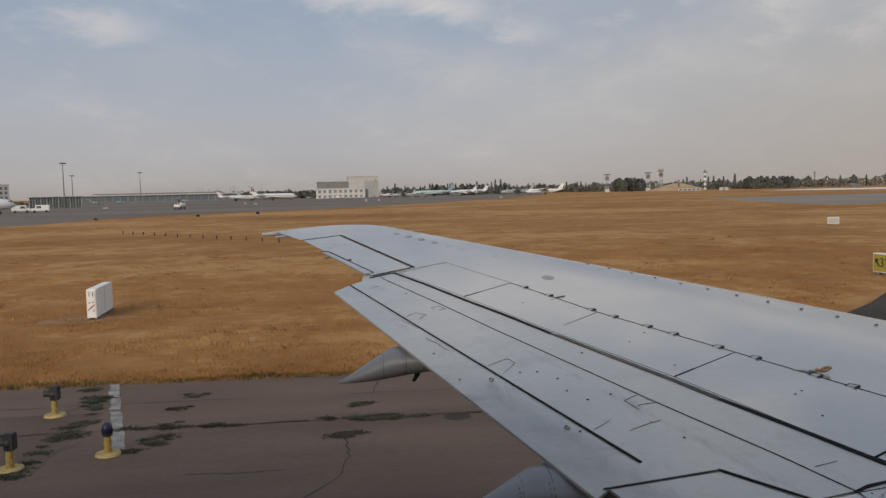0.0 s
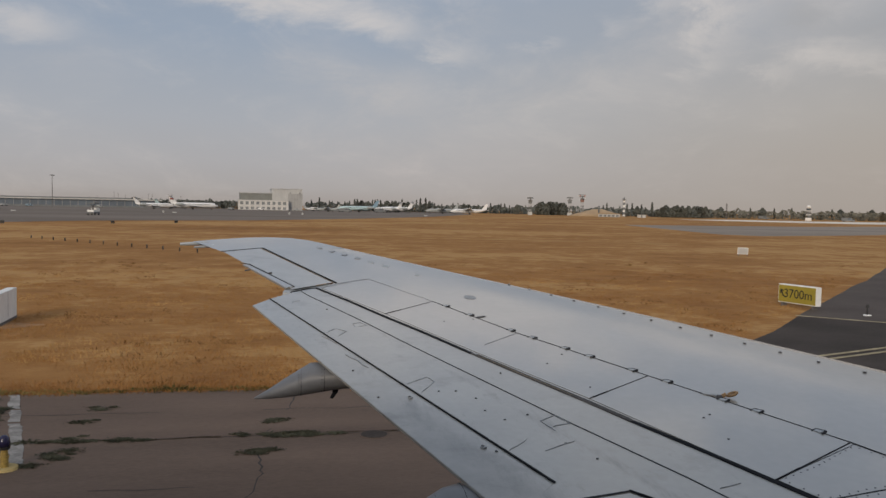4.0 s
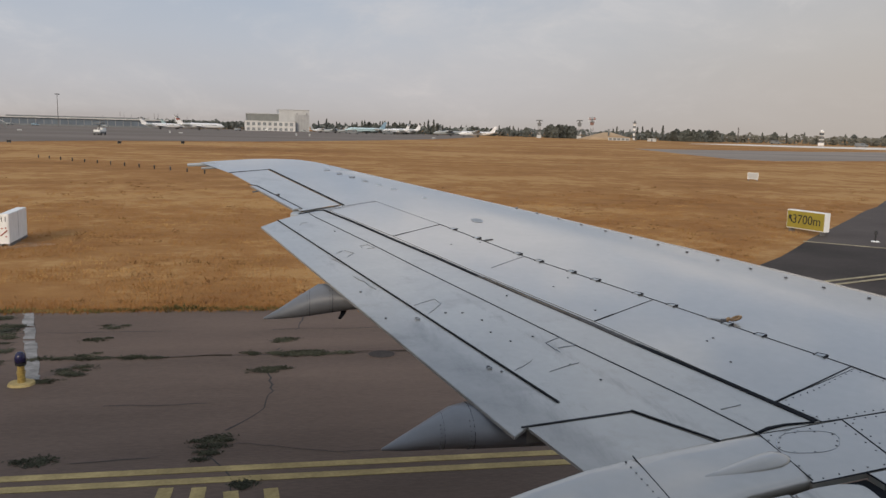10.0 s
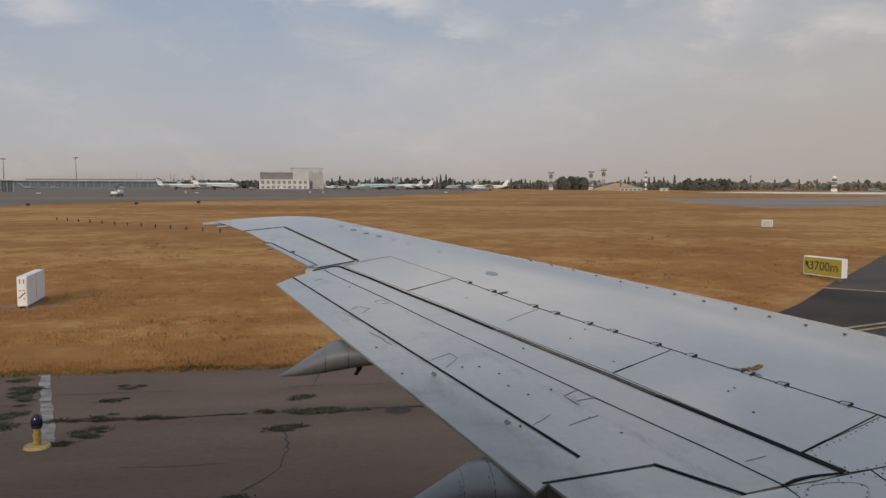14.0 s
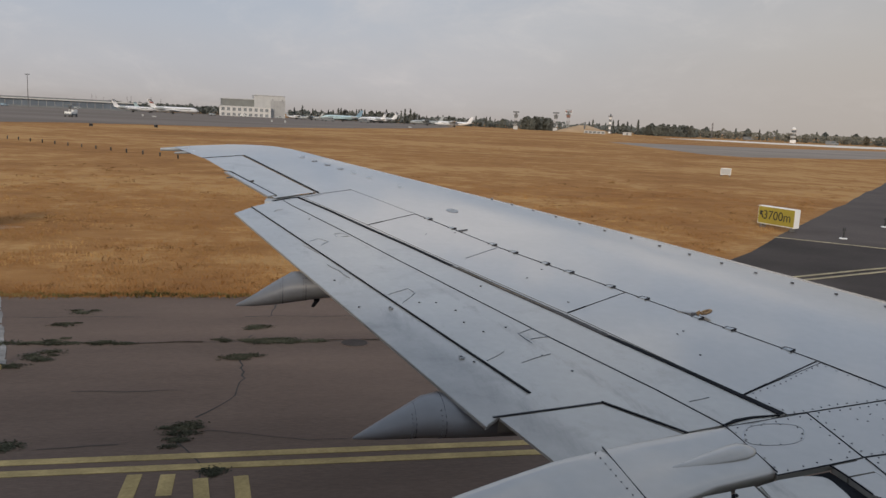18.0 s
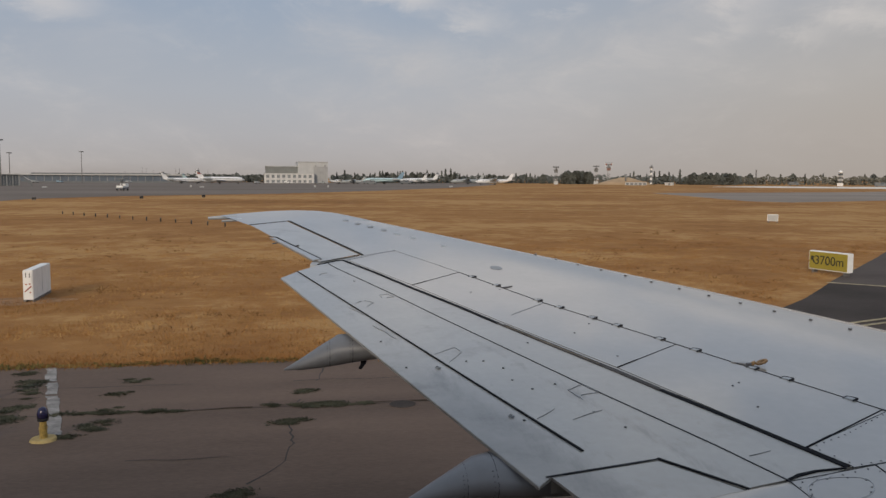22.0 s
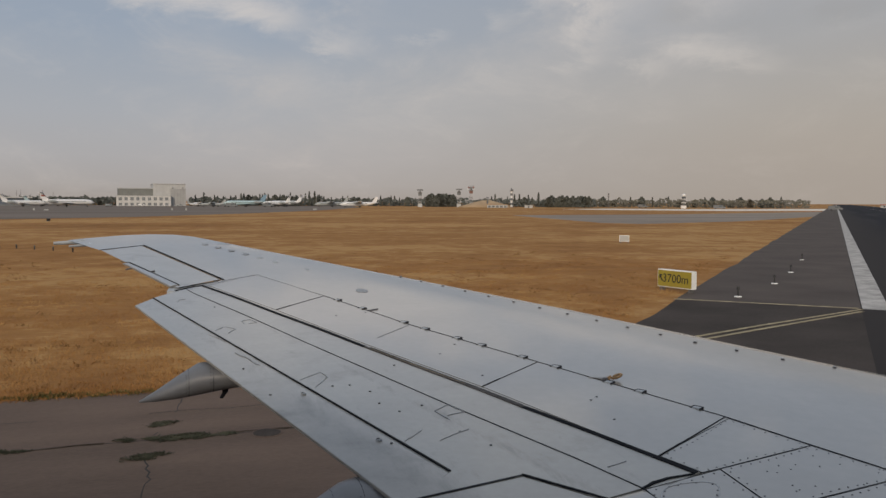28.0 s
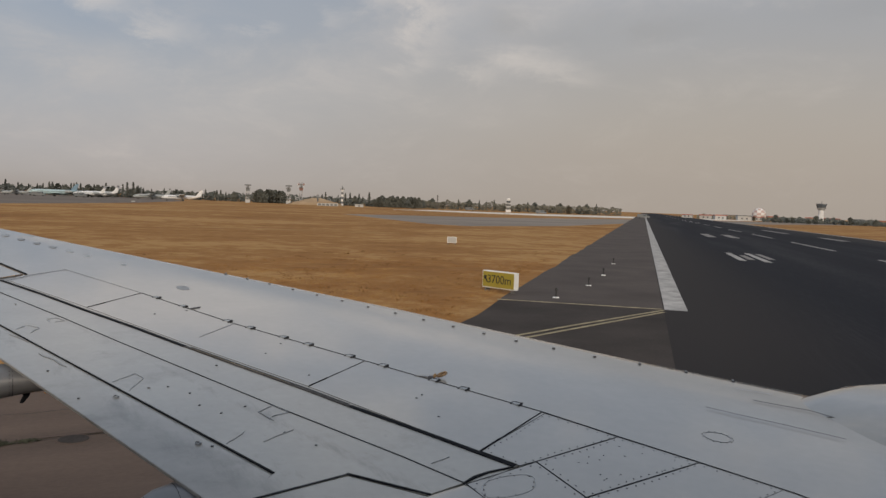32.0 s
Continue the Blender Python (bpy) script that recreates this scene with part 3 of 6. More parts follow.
# ragged edge where the grass creeps over the asphalt
edge = [(x, EDGE_Y + 0.10 * noise.noise((x * 0.6, 3.1, 0)) + 0.05 * noise.noise((x * 3.0, 1.7, 0))) for x in np.arange(-70, 40.1, 0.5)]
sheet("taxiway", [(-600, -45), (40, -45)] + [edge[-1]] + edge[::-1][1:] + [(-600, EDGE_Y)], 0.020, TARMAC, "cracked brown-grey asphalt taxiway with weeds in its joints", "taxiway")
rw_edge = [(s, -5.8 + 0.25 * noise.noise((s * 0.15, 8.0, 0))) for s in range(2, 400, 3)]
sheet("runway_shoulder", [rw(34.3, 1.2), rw(34.3, -5.8)] + [rw(s, n) for s, n in rw_edge if s > 34.5] + [rw(3500, -5.8), rw(3500, 1.2)], 0.026, SHOULDER, "grey asphalt shoulder along the runway", "runway shoulder")
sheet("runway_turn_off", [rw(14, 1.0), rw(17, -5.8)] + [rw(s, n) for s, n in rw_edge if 17 < s < 34.2] + [rw(34.3, -5.8), rw(34.3, 1.0)], 0.029, TURN, "dark asphalt where the taxiway joins the runway", "taxiway")
sheet("runway", [rw(-80, 1.0), rw(3500, 1.0), rw(3500, 46.3), rw(-80, 46.3)], 0.032, TARMAC_DK, "dark asphalt runway with rubber marks", "runway")


def stripe(name, pts, width, material, z, label, category):
    """A painted line along points on the ground."""
    bm = bmesh.new()
    rows = []
    for i, p in enumerate(pts):
        a, b = Vector(pts[max(0, i - 1)]), Vector(pts[min(len(pts) - 1, i + 1)])
        d = (b - a).normalized()
        nrm = Vector((-d.y, d.x)) * width / 2
        p = Vector(p)
        rows.append((p + nrm, p - nrm))
    top = [(bm.verts.new((a.x, a.y, GZ + z)), bm.verts.new((b.x, b.y, GZ + z))) for a, b in rows]
    low = [(bm.verts.new((a.x, a.y, GZ + z - 0.005)), bm.verts.new((b.x, b.y, GZ + z - 0.005))) for a, b in rows]
    for i in range(len(rows) - 1):
        bm.faces.new((top[i][0], top[i][1], top[i + 1][1], top[i + 1][0]))
        bm.faces.new((top[i][0], top[i + 1][0], low[i + 1][0], low[i][0]))
        bm.faces.new((top[i][1], low[i][1], low[i + 1][1], top[i + 1][1]))
    return tagged(link(name, bm, material), label, category, kind="structure")


for y in (8.98, 9.28):
    stripe("taxiway_edge_line", [(x, y) for x in range(-80, 9, 4)], 0.15, YELLOW, 0.026, "worn yellow taxiway edge line", "marking")
stripe("runway_edge_line", [rw(34.2, 1.5), rw(900, 1.5), rw(3300, 1.5)], 0.92, WHITE_MK, 0.038, "worn white runway edge line", "marking")
stripe("runway_edge_line", [rw(-60, 45.4), rw(900, 45.4), rw(3300, 45.4)], 0.92, WHITE_MK, 0.038, "worn white runway edge line", "marking")
for s in range(60, 900, 50):
    stripe("runway_centre_dash", [rw(s, 23.4), rw(s + 30, 23.4)], 0.5, WHITE_MK, 0.038, "faded white centre dash", "marking")
stripe("hold_line", [rw(34.2, -5.9), rw(34.4, 0.9)], 0.22, LEAD_LINE, 0.036, "worn yellow line across the shoulder", "marking")
for o in (0, 0.95):
    stripe("lead_in_line", [rw(20.5 + o, -5.2), rw(27.2 + o, -2.0), rw(33.4 + o * 0.7, 1.0)], 0.15, LEAD_LINE, 0.042, "worn yellow lead-in line", "marking")


# ---------------------------------------------------------------- the aircraft that the camera rides in
WZ, WY, WT = -0.47, 12.7, math.tan(radians(6.0))     # the wing's upper plane: height at the tip, and dihedral


def wp(x, y, dz=0.0):
    return Vector((x, y, WZ + (y - WY) * WT + dz))


plane_own = thing("airliner", "airliner with a light grey swept wing and lowered flaps", "airliner", pose(0, 0, 0))


def plate(name, poly, dz, thick, material, parent, label="", bevel=0.006, under=1.0):
    """A panel lying on the wing's plane, with rounded upper edges."""
    bm = bmesh.new()
    hi = [bm.verts.new(wp(x, y, dz)) for x, y in poly]
    cx, cy = sum(p[0] for p in poly) / len(poly), sum(p[1] for p in poly) / len(poly)
    lo = [bm.verts.new(wp(cx + (x - cx) * under, cy + (y - cy) * under, dz - thick)) for x, y in poly]
    n = len(poly)
    f = bm.faces.new(hi)
    bm.faces.new(lo[::-1])
    for i in range(n):
        j = (i + 1) % n
        bm.faces.new((lo[i], lo[j], hi[j], hi[i]))
    if bevel:
        bmesh.ops.bevel(bm, geom=list(f.edges), offset=bevel, segments=2, affect="EDGES")
    return part(name, bm, material, parent, label)


def seam(name, pts, width, dz, material, parent, label="", widths=None):
    """A gap or seal running along points of the wing."""
    bm = bmesh.new()
    top = []
    for i, p in enumerate(pts):
        a, b = Vector(pts[max(0, i - 1)]), Vector(pts[min(len(pts) - 1, i + 1)])
        d = (b - a).normalized()
        w = (widths[i] if widths else width) / 2
        nr = Vector((-d.y, d.x)) * w
        l, r = Vector(p) + nr, Vector(p) - nr
        top.append([bm.verts.new(wp(l.x, l.y, dz)), bm.verts.new(wp(r.x, r.y, dz)), bm.verts.new(wp(r.x, r.y, dz - 0.006)), bm.verts.new(wp(l.x, l.y, dz - 0.006))])
    for a, b in zip(top, top[1:]):
        for i in range(4):
            j = (i + 1) % 4
            bm.faces.new((a[i], b[i], b[j], a[j]))
    bm.faces.new(top[0][::-1])
    bm.faces.new(top[-1])
    return part(name, bm, material, parent, label)


def lerp2(a, b, t):
    return (a[0] + (b[0] - a[0]) * t, a[1] + (b[1] - a[1]) * t)


def crisp(ob):
    """Flat end caps with sharp rims on a smooth body."""
    rims = set()
    for f in ob.data.polygons:
        if len(f.vertices) > 4:
            f.use_smooth = False
            rims.update(f.edge_keys)
    for e in ob.data.edges:
        e.use_edge_sharp = tuple(e.key) in rims


# main box of the wing: ruled between the rear line and the leading edge
REAR = [(2.95, 0.2), (2.86, 2.0), (2.66, 3.60), (2.13, 4.78), (1.24, 6.74), (0.53, 8.3), (0.36, 8.70), (0.54, 9.03), (-0.32, 11.44)]
LEAD = [(6.60, 0.2), (6.40, 2.0), (5.70, 3.98), (4.98, 5.02), (3.73, 7.12), (2.74, 8.64), (2.46, 9.05), (2.22, 9.40), (0.83, 11.48)]
DROOP = [0.05, 0.05, 0.05, 0.042, 0.032, 0.022, 0.018, 0.015, 0.003]
LEAD = [(x * (1 + d / 1.805), y * (1 + d / 1.805)) for (x, y), d in zip(LEAD, DROOP)]
rings = []
for (rx, ry), (lx, ly), dr in zip(REAR, LEAD, DROOP):
    top, low = [], []
    chord = math.hypot(lx - rx, ly - ry)
    for k in range(19):
        v = (k / 18) ** 0.75
        swell = 0.0014 * chord * math.sin(math.pi * v) - dr * max(0, (v - 0.6) / 0.4) ** 2.2
        top.append(wp(rx + (lx - rx) * v, ry + (ly - ry) * v, swell))
    nx, ny = (lx - rx) / chord, (ly - ry) / chord
    for k in range(1, 6):
        a = math.pi * k / 5
        r = 0.026 * chord
        low.append(wp(lx + nx * r * 0.55 * math.sin(a), ly + ny * r * 0.55 * math.sin(a), -dr - r + r * math.cos(a)))
    low.append(wp(rx + (lx - rx) * 0.45, ry + (ly - ry) * 0.45, -0.085 * chord - 0.03))
    low.append(wp(rx, ry, -0.05))
    rings.append(top + low)
wing = part("wing", loft(rings), PAINT, plane_own, "satin light grey wing skin", True)
for f in wing.data.polygons:
    f.use_smooth = f.normal.z > 0.55
sides = {}
for f in wing.data.polygons:
    for key in f.edge_keys:
        sides.setdefault(key, []).append(f.use_smooth)
for e in wing.data.edges:
    e.use_edge_sharp = len(set(sides[tuple(e.key)])) > 1      # the skin's rim stays crisp


def on_wing(i, s, v):
    """A place on the upper skin: between stations i and i + 1, and from the rear line (0) to the leading edge (1)."""
    r, l = lerp2(REAR[i], REAR[i + 1], s), lerp2(LEAD[i], LEAD[i + 1], s)
    dr = DROOP[i] + (DROOP[i + 1] - DROOP[i]) * s
    c = math.hypot(l[0] - r[0], l[1] - r[1])
    dz = 0.0014 * c * math.sin(math.pi * v) - dr * max(0, (v - 0.6) / 0.4) ** 2.2
    q = lerp2(r, l, v)
    return q[0], q[1], dz, c



TIP = [(-0.32, 11.44), (-0.82, 11.11), (-1.15, 11.74), (-1.30, 12.00), (-1.10, 12.16), (-0.58, 12.44), (-0.25, 12.50), (0.08, 12.44), (0.34, 12.22), (0.56, 11.90), (0.83, 11.48)]
plate("wing_tip", TIP, 0.0005, 0.06, PAINT, wing, "rounded light grey wing tip", 0, 0.4)
bmp = bmesh.new()
add_tube(bmp, wp(-1.08, 11.99, -0.020), wp(-1.46, 11.93, -0.028), 0.034, 0.020)
part("static_wick", bmp, PAINT_DULL, wing)
bmp = bmesh.new()
add_tube(bmp, wp(-0.98, 11.72, -0.018), wp(-1.24, 11.64, -0.026), 0.022, 0.012)
part("static_wick", bmp, PAINT_DULL, wing)

# aileron and its tab
AIL = [(-0.335, 11.40), (-0.81, 11.08), (0.08, 8.66), (0.52, 9.03)]
ail = plate("aileron", AIL, 0.006, 0.03, PAINT_B, wing, "light grey aileron", 0.004, 0.45)
plate("aileron_tab", [(-0.43, 10.09), (-0.51, 10.13), (0.01, 8.72), (0.10, 8.80)], 0.012, 0.02, PAINT, ail, "narrow trim tab")
seam("seal", [(-0.31, 11.45), (0.56, 9.03)], 0.019, 0.0085, SEAL_AND_SHADE, wing)
seam("seal", [(-0.83, 11.11), (-0.31, 11.45)], 0.013, 0.0085, SEAL_AND_SHADE, wing)
seam("tab_gap", [(-0.53, 10.20), (-0.43, 10.14), (0.10, 8.78)], 0.014, 0.0145, LINE, ail)
for x, y in ((-0.18, 9.56), (-0.43, 9.75)):
    part("hinge_bracket", tube(wp(x - 0.03, y - 0.03, 0.008), wp(x + 0.03, y, 0.014), 0.008, 0.010, 6), RIVET, ail)

# plate added under the see-through gap at the aileron's inner end
plate("gap_filler", [(-0.02, 8.60), (0.00, 8.74), (0.50, 9.06), (0.42, 8.68), (0.2, 8.5)], -0.012, 0.05, PAINT_DULL, wing, "grey filler plate between aileron and flap", 0)
# trailing-edge flap in three slats
G0, G1 = (0.34, 8.72), (2.68, 3.57)
M0, M1 = (0.17, 8.57), (2.25, 3.47)
ML = [M0, (0.245, 8.35), (0.71, 7.24), (1.03, 6.42), (1.495, 5.285), (1.735, 4.70), (2.095, 3.875), M1]
A0, A1 = (-0.145, 8.22), (1.37, 3.885)
T0, T1 = (-0.30, 7.94), (1.04, 3.54)
RIMS = (((0.07, 8.01), (0.09, 8.10), (0.15, 8.12)), ((0.61, 7.10), (0.597, 7.181), (0.667, 7.234), (0.722, 7.118), (0.65, 7.09)),
        ((0.445, 7.027), (0.522, 6.927), (0.457, 6.803)), ((0.36, 6.91), (0.43, 7.01)),
        ((0.917, 5.326), (0.985, 5.43), (1.04, 5.529), (1.011, 5.643), (0.93, 5.575), (0.843, 5.505)),
        ((1.59, 4.60), (1.563, 4.737), (1.62, 4.775), (1.677, 4.823), (1.735, 4.681), (1.617, 4.64)), ((1.606, 4.578), (1.585, 4.66)),
        ((1.253, 4.324), (1.33, 4.385), (1.394, 4.453)))
plate("fore_flap", [G0] + ML + [(2.42, 3.47), G1], 0.0030, 0.05, PAINT_B, wing, "grey forward slat of the flap", 0)
mid = plate("flap", ML + [(2.0, 3.41), (1.73, 3.75), (1.13, 3.64), A1, A0, (0.02, 8.44)], 0.004, 0.09, PAINT_B, wing, "light grey main flap with oily smears", 0)
aft = plate("aft_flap", [A0, T0, T1, A1], 0.0025, 0.016, PAINT_B, wing, "worn grey aft flap", 0.003)
seam("seal", [(0.06, 8.52), (0.25, 8.70), (0.345, 8.735)], 0.020, 0.009, SEAL_AND_SHADE, wing)
seam("seal", [(0.325, 8.745), (0.612, 8.146), (0.912, 7.456), (1.197, 6.836), (1.462, 6.211)], 0.02, 0.009, SEAL_AND_SHADE, wing, "black rubber seal", [0.026, 0.028, 0.030, 0.031, 0.031])
seam("seal", [(1.463, 6.211), (1.727, 5.616), (1.984, 5.056), (2.142, 4.676)], 0.02, 0.0088, OLD_SEAL, wing, "greyed rubber seal", [0.024, 0.028, 0.030, 0.032])
seam("seal", [(2.145, 4.677), (2.381, 4.158), (2.53, 3.81), (2.64, 3.56)], 0.05, 0.009, SEAL_AND_SHADE, wing, "black rubber seal", [0.034, 0.035, 0.037, 0.042])
seam("sealant", [(1.50, 6.13), (1.735, 5.605), (1.93, 5.18)], 0.006, 0.0105, BRASS, wing, "amber sealant on the seal", [0.003, 0.008, 0.003])
seam("seal_lip", [(1.50, 6.17), (1.75, 5.61), (2.005, 5.05), (2.15, 4.70)], 0.005, 0.0105, LINE, wing)
seam("flap_gap", ML, 0.007, 0.0075, LINE, mid)
seam("flap_gap", [A0, (0.6, 6.09), A1], 0.03, 0.010, SEAL_AND_SHADE, mid, "", [0.007, 0.009, 0.015])
seam("flap_gap", [(1.10, 3.63), (1.73, 3.755)], 0.008, 0.008, LINE, mid)
seam("flap_gap", [(1.72, 3.76), (2.02, 3.40)], 0.014, 0.009, SEAL_AND_SHADE, mid)
seam("flap_gap", [(2.242, 3.459), (2.342, 3.506), (2.449, 3.534), (2.62, 3.548)], 0.014, 0.0095, SEAL_AND_SHADE, mid, "", [0.008, 0.020, 0.014, 0.008])
for k, pts in enumerate(RIMS):
    fine = []
    for a, b in zip(pts, pts[1:]):
        fine += [lerp2(a, b, i / 5) for i in range(5)]
    fine = [(x + 0.007 * noise.noise((x * 30, y * 30, k)), y + 0.009 * noise.noise((x * 30, y * 30, k + 7))) for x, y in fine + [pts[-1]]]
    seam("access_cover_rim", fine, 0.0045, 0.0075, GRIME if k == 7 else PENCIL if k == 5 else RIMS_M, mid, "", [0.0042 + 0.003 * noise.noise((i * 0.9, k, 2)) for i in range(len(fine))])
for fixings, panel in ((((1.036, 5.333), (1.153, 5.327), (1.256, 5.173), (1.261, 4.943), (1.348, 4.776), (1.604, 4.381), (1.706, 4.154), (1.514, 4.848), (0.40, 7.75), (1.564, 5.698)), mid),
                       (((0.495, 5.829), (0.615, 5.246), (1.172, 4.309)), aft)):
    bm = bmesh.new()
    for x, y in fixings:
        add_tube(bm, wp(x, y, 0.0), wp(x, y, 0.0085), 0.0088, 0.0078, 7)
    tagged(part("flap_fasteners", bm, RIVET, panel), kind="stuff")
for x, y in ((0.822, 5.212), (1.112, 4.364)):
    clip = part("edge_clip", box(-0.017, 0.017, -0.010, 0.010, -0.006, 0.006, 0.002), RIMS_M, aft, "small worn clip")
    clip.matrix_world = Matrix.Translation(wp(x, y, 0.007)) @ pose(0, 0, 0, 6, 0, -58)
    pin = part("clip_pin", box(-0.012, 0.004, -0.006, 0.004, 0.006, 0.010), RIVET, aft)
    pin.matrix_world = clip.matrix_world
seam("scuff_mark", [(0.47, 6.24), (0.505, 6.156), (0.55, 6.08), (0.585, 5.95), (0.614, 5.889)], 0.02, 0.0068, GRIME, aft, "", [0.004, 0.018, 0.010, 0.016, 0.003])
seam("scuff_mark", [(0.31, 6.78), (0.37, 6.68), (0.42, 6.55)], 0.02, 0.0068, GRIME, aft, "", [0.003, 0.014, 0.003])
seam("scuff_mark", [(1.449, 4.284), (1.56, 4.35), (1.665, 4.403)], 0.003, 0.0078, GRIME, mid)
# spoiler panels between the hinge line and the flap gap
H = [(0.94, 9.24), (1.48, 8.07), (2.01, 6.81), (2.66, 5.56), (3.34, 4.23)]
B = [(0.40, 8.72), (0.94, 7.56), (1.48, 6.31), (2.03, 5.11), (2.555, 3.79)]
for i in range(4):
    sp = plate("spoiler", [H[i], H[i + 1], B[i + 1], B[i]], 0.0045, 0.04, PAINT, wing, "light grey spoiler panel, closed", 0)
    for u in ((), (0.17, 0.47, 0.93), (0.13, 0.40, 0.59, 0.89), (0.11, 0.42, 0.588, 0.868))[i]:
        c = lerp2(H[i], H[i + 1], u)
        bm = box(-0.036, 0.036, 0.026, 0.034, -0.01, 0.003)
        add_box(bm, -0.036, -0.028, -0.02, 0.026, -0.01, 0.003)
        add_box(bm, 0.028, 0.036, -0.02, 0.026, -0.01, 0.003)
        hg = part("hinge", bm, LINE, sp)
        hg.matrix_world = Matrix.Translation(wp(*c, 0.009)) @ pose(0, 0, 0, 6, 0, -63)
        lug = part("hinge_lug", box(-0.027, 0.027, -0.012, 0.025, -0.012, 0.002, 0.001), PAINT_DULL, sp)
        lug.matrix_world = hg.matrix_world
    bm = bmesh.new()
    for c in (((1.338, 8.38),), ((1.44, 7.244), (1.73, 7.32)), ((2.19, 6.142), (1.992, 5.91), (2.12, 5.338)), ((2.71, 4.75), (2.64, 4.70), (2.61, 4.35)))[i]:
        add_tube(bm, wp(*c, 0.003), wp(*c, 0.0080), 0.0085, 0.0075, 7)
    tagged(part("fasteners", bm, RIVET, sp), kind="stuff")
seam("hinge_gap", H[:2], 0.0032, 0.0075, PENCIL, wing)
seam("hinge_gap", H[1:], 0.0068, 0.0075, LINE, wing)
seam("hinge_latch", [(1.765, 7.375), (1.80, 7.39), (1.875, 7.43)], 0.03, 0.0105, RIVET, wing, "dark hinge latch", [0.010, 0.030, 0.012])
seam("hinge_gap", [(0.36, 8.70), (0.60, 8.98), (0.94, 9.24)], 0.003, 0.0105, PENCIL, wing)
for i in (1, 2, 3, 4):
    a, b = H[i], B[i]
    seam("panel_gap", [a, lerp2(a, b, 0.72)], 0.005, 0.0075, LINE if i != 2 else PENCIL, wing)
    if i != 2:
        seam("panel_gap", [lerp2(a, b, 0.7), b], 0.008, 0.0085, SEAL_AND_SHADE, wing)
# tie-down fitting on the hinge line
bm = bmesh.new()
o = [wp(3.04 + 0.036 * math.cos(a), 5.045 + 0.020 * math.sin(a), 0.030 + 0.012 * math.cos(a)) for a in np.linspace(0, 2 * math.pi, 12)[:-1]]
for a, b in zip(o, o[1:] + o[:1]):
    add_tube(bm, a, b, 0.009, 0.009, 6)
add_tube(bm, wp(2.97, 5.07, 0.0), wp(3.0, 5.055, 0.03), 0.016, 0.012, 8)
part("rope_fitting", bm, ROPE_BR, wing, "brownish yellow escape-rope fitting")
seam("soot_smear", [(2.97, 5.07), (2.93, 5.10), (2.86, 5.13)], 0.03, 0.0112, GRIME, wing, "", [0.035, 0.028, 0.004])
part("hook_base", tube(wp(2.955, 5.06, 0.0), wp(2.955, 5.06, 0.02), 0.022, 0.018, 10), RIVET, wing)



def flush(x, y, ra, rb, dz):
    """An oval cover lying level with the skin."""
    bm = bmesh.new()
    hi = [bm.verts.new(wp(x + ra * math.cos(2 * math.pi * i / 20), y + rb * math.sin(2 * math.pi * i / 20), dz)) for i in range(20)]
    lo = [bm.verts.new(v.co - Vector((0, 0, 0.012))) for v in hi]
    bm.faces.new(hi)
    for i in range(20):
        bm.faces.new((lo[i], lo[(i + 1) % 20], hi[(i + 1) % 20], hi[i]))
    return bm


# row of fasteners along the leading edge, and larger discs near the tip
for x, y in [(2.531 + 0.158 * k, 8.963 - 0.285 * k) for k in range(12)] + [(4.467, 5.54), (4.676, 5.24), (4.931, 4.963), (5.182, 4.678), (5.401, 4.38)]:
    dz = 0.0
    for _ in range(6):      # let down on to the drooping skin
        q = 1 - dz / 1.805
        i = max(j for j in range(len(LEAD) - 1) if LEAD[j][1] <= y * q)
        s = (y * q - LEAD[i][1]) / (LEAD[i + 1][1] - LEAD[i][1])
        dr = DROOP[i] + (DROOP[i + 1] - DROOP[i]) * s
        r, l = lerp2(REAR[i], REAR[i + 1], s), lerp2(LEAD[i], LEAD[i + 1], s)
        v = max(0.6, min(1.0, 1 - (l[0] - x * q) / (l[0] - r[0])))
        dz = 0.004 * math.sin(math.pi * v) - dr * ((v - 0.6) / 0.4) ** 2.2 + 0.003
    q = 1 - dz / 1.805
    # dark stub and offset pale cap: shaded and lit side put into colour
    fs = part("edge_fastener", tube(wp(x * q, y * q, dz - 0.01), wp(x * q, y * q, dz + 0.006), 0.016, 0.013, 10), RIVET, wing)
    part("fastener_highlight", tube(wp(x * q + 0.006, y * q + 0.009, dz + 0.004), wp(x * q + 0.006, y * q + 0.009, dz + 0.009), 0.011, 0.009, 8), PAINT_DULL, fs)
for k in (1, 2, 3, 4, 5, 6, 8):
    x, y = 0.317 + 0.154 * k, 11.771 - 0.282 * k
    dark = k in (2, 3)
    grow = 0.82 if k < 8 else 0.6
    part("tip_disc", flush(x, y, 0.047 * grow, 0.095 * grow, 0.0045), DISC if k < 5 else PAINT_DULL, wing)
    if k < 5:
        o = [(x + 0.047 * grow * math.cos(a), y + 0.095 * grow * math.sin(a)) for a in np.linspace(-2.6, 0.6, 12)]
        seam("disc_rim", o, 0.008 if dark else 0.005, 0.006, RIVET if dark else PENCIL, wing)
seam("cap_rim", [(1.91 + 0.058 * math.cos(a), 8.26 + 0.092 * math.sin(a)) for a in np.linspace(0, 2 * math.pi, 24)], 0.007, 0.0062, PENCIL, wing)
part("fuel_cap", flush(1.91, 8.26, 0.058, 0.092, 0.0052), DISC, wing, "flush round fuel cap")
seam("cap_slot", [(1.885, 8.26), (1.935, 8.26)], 0.014, 0.0062, PENCIL, wing)

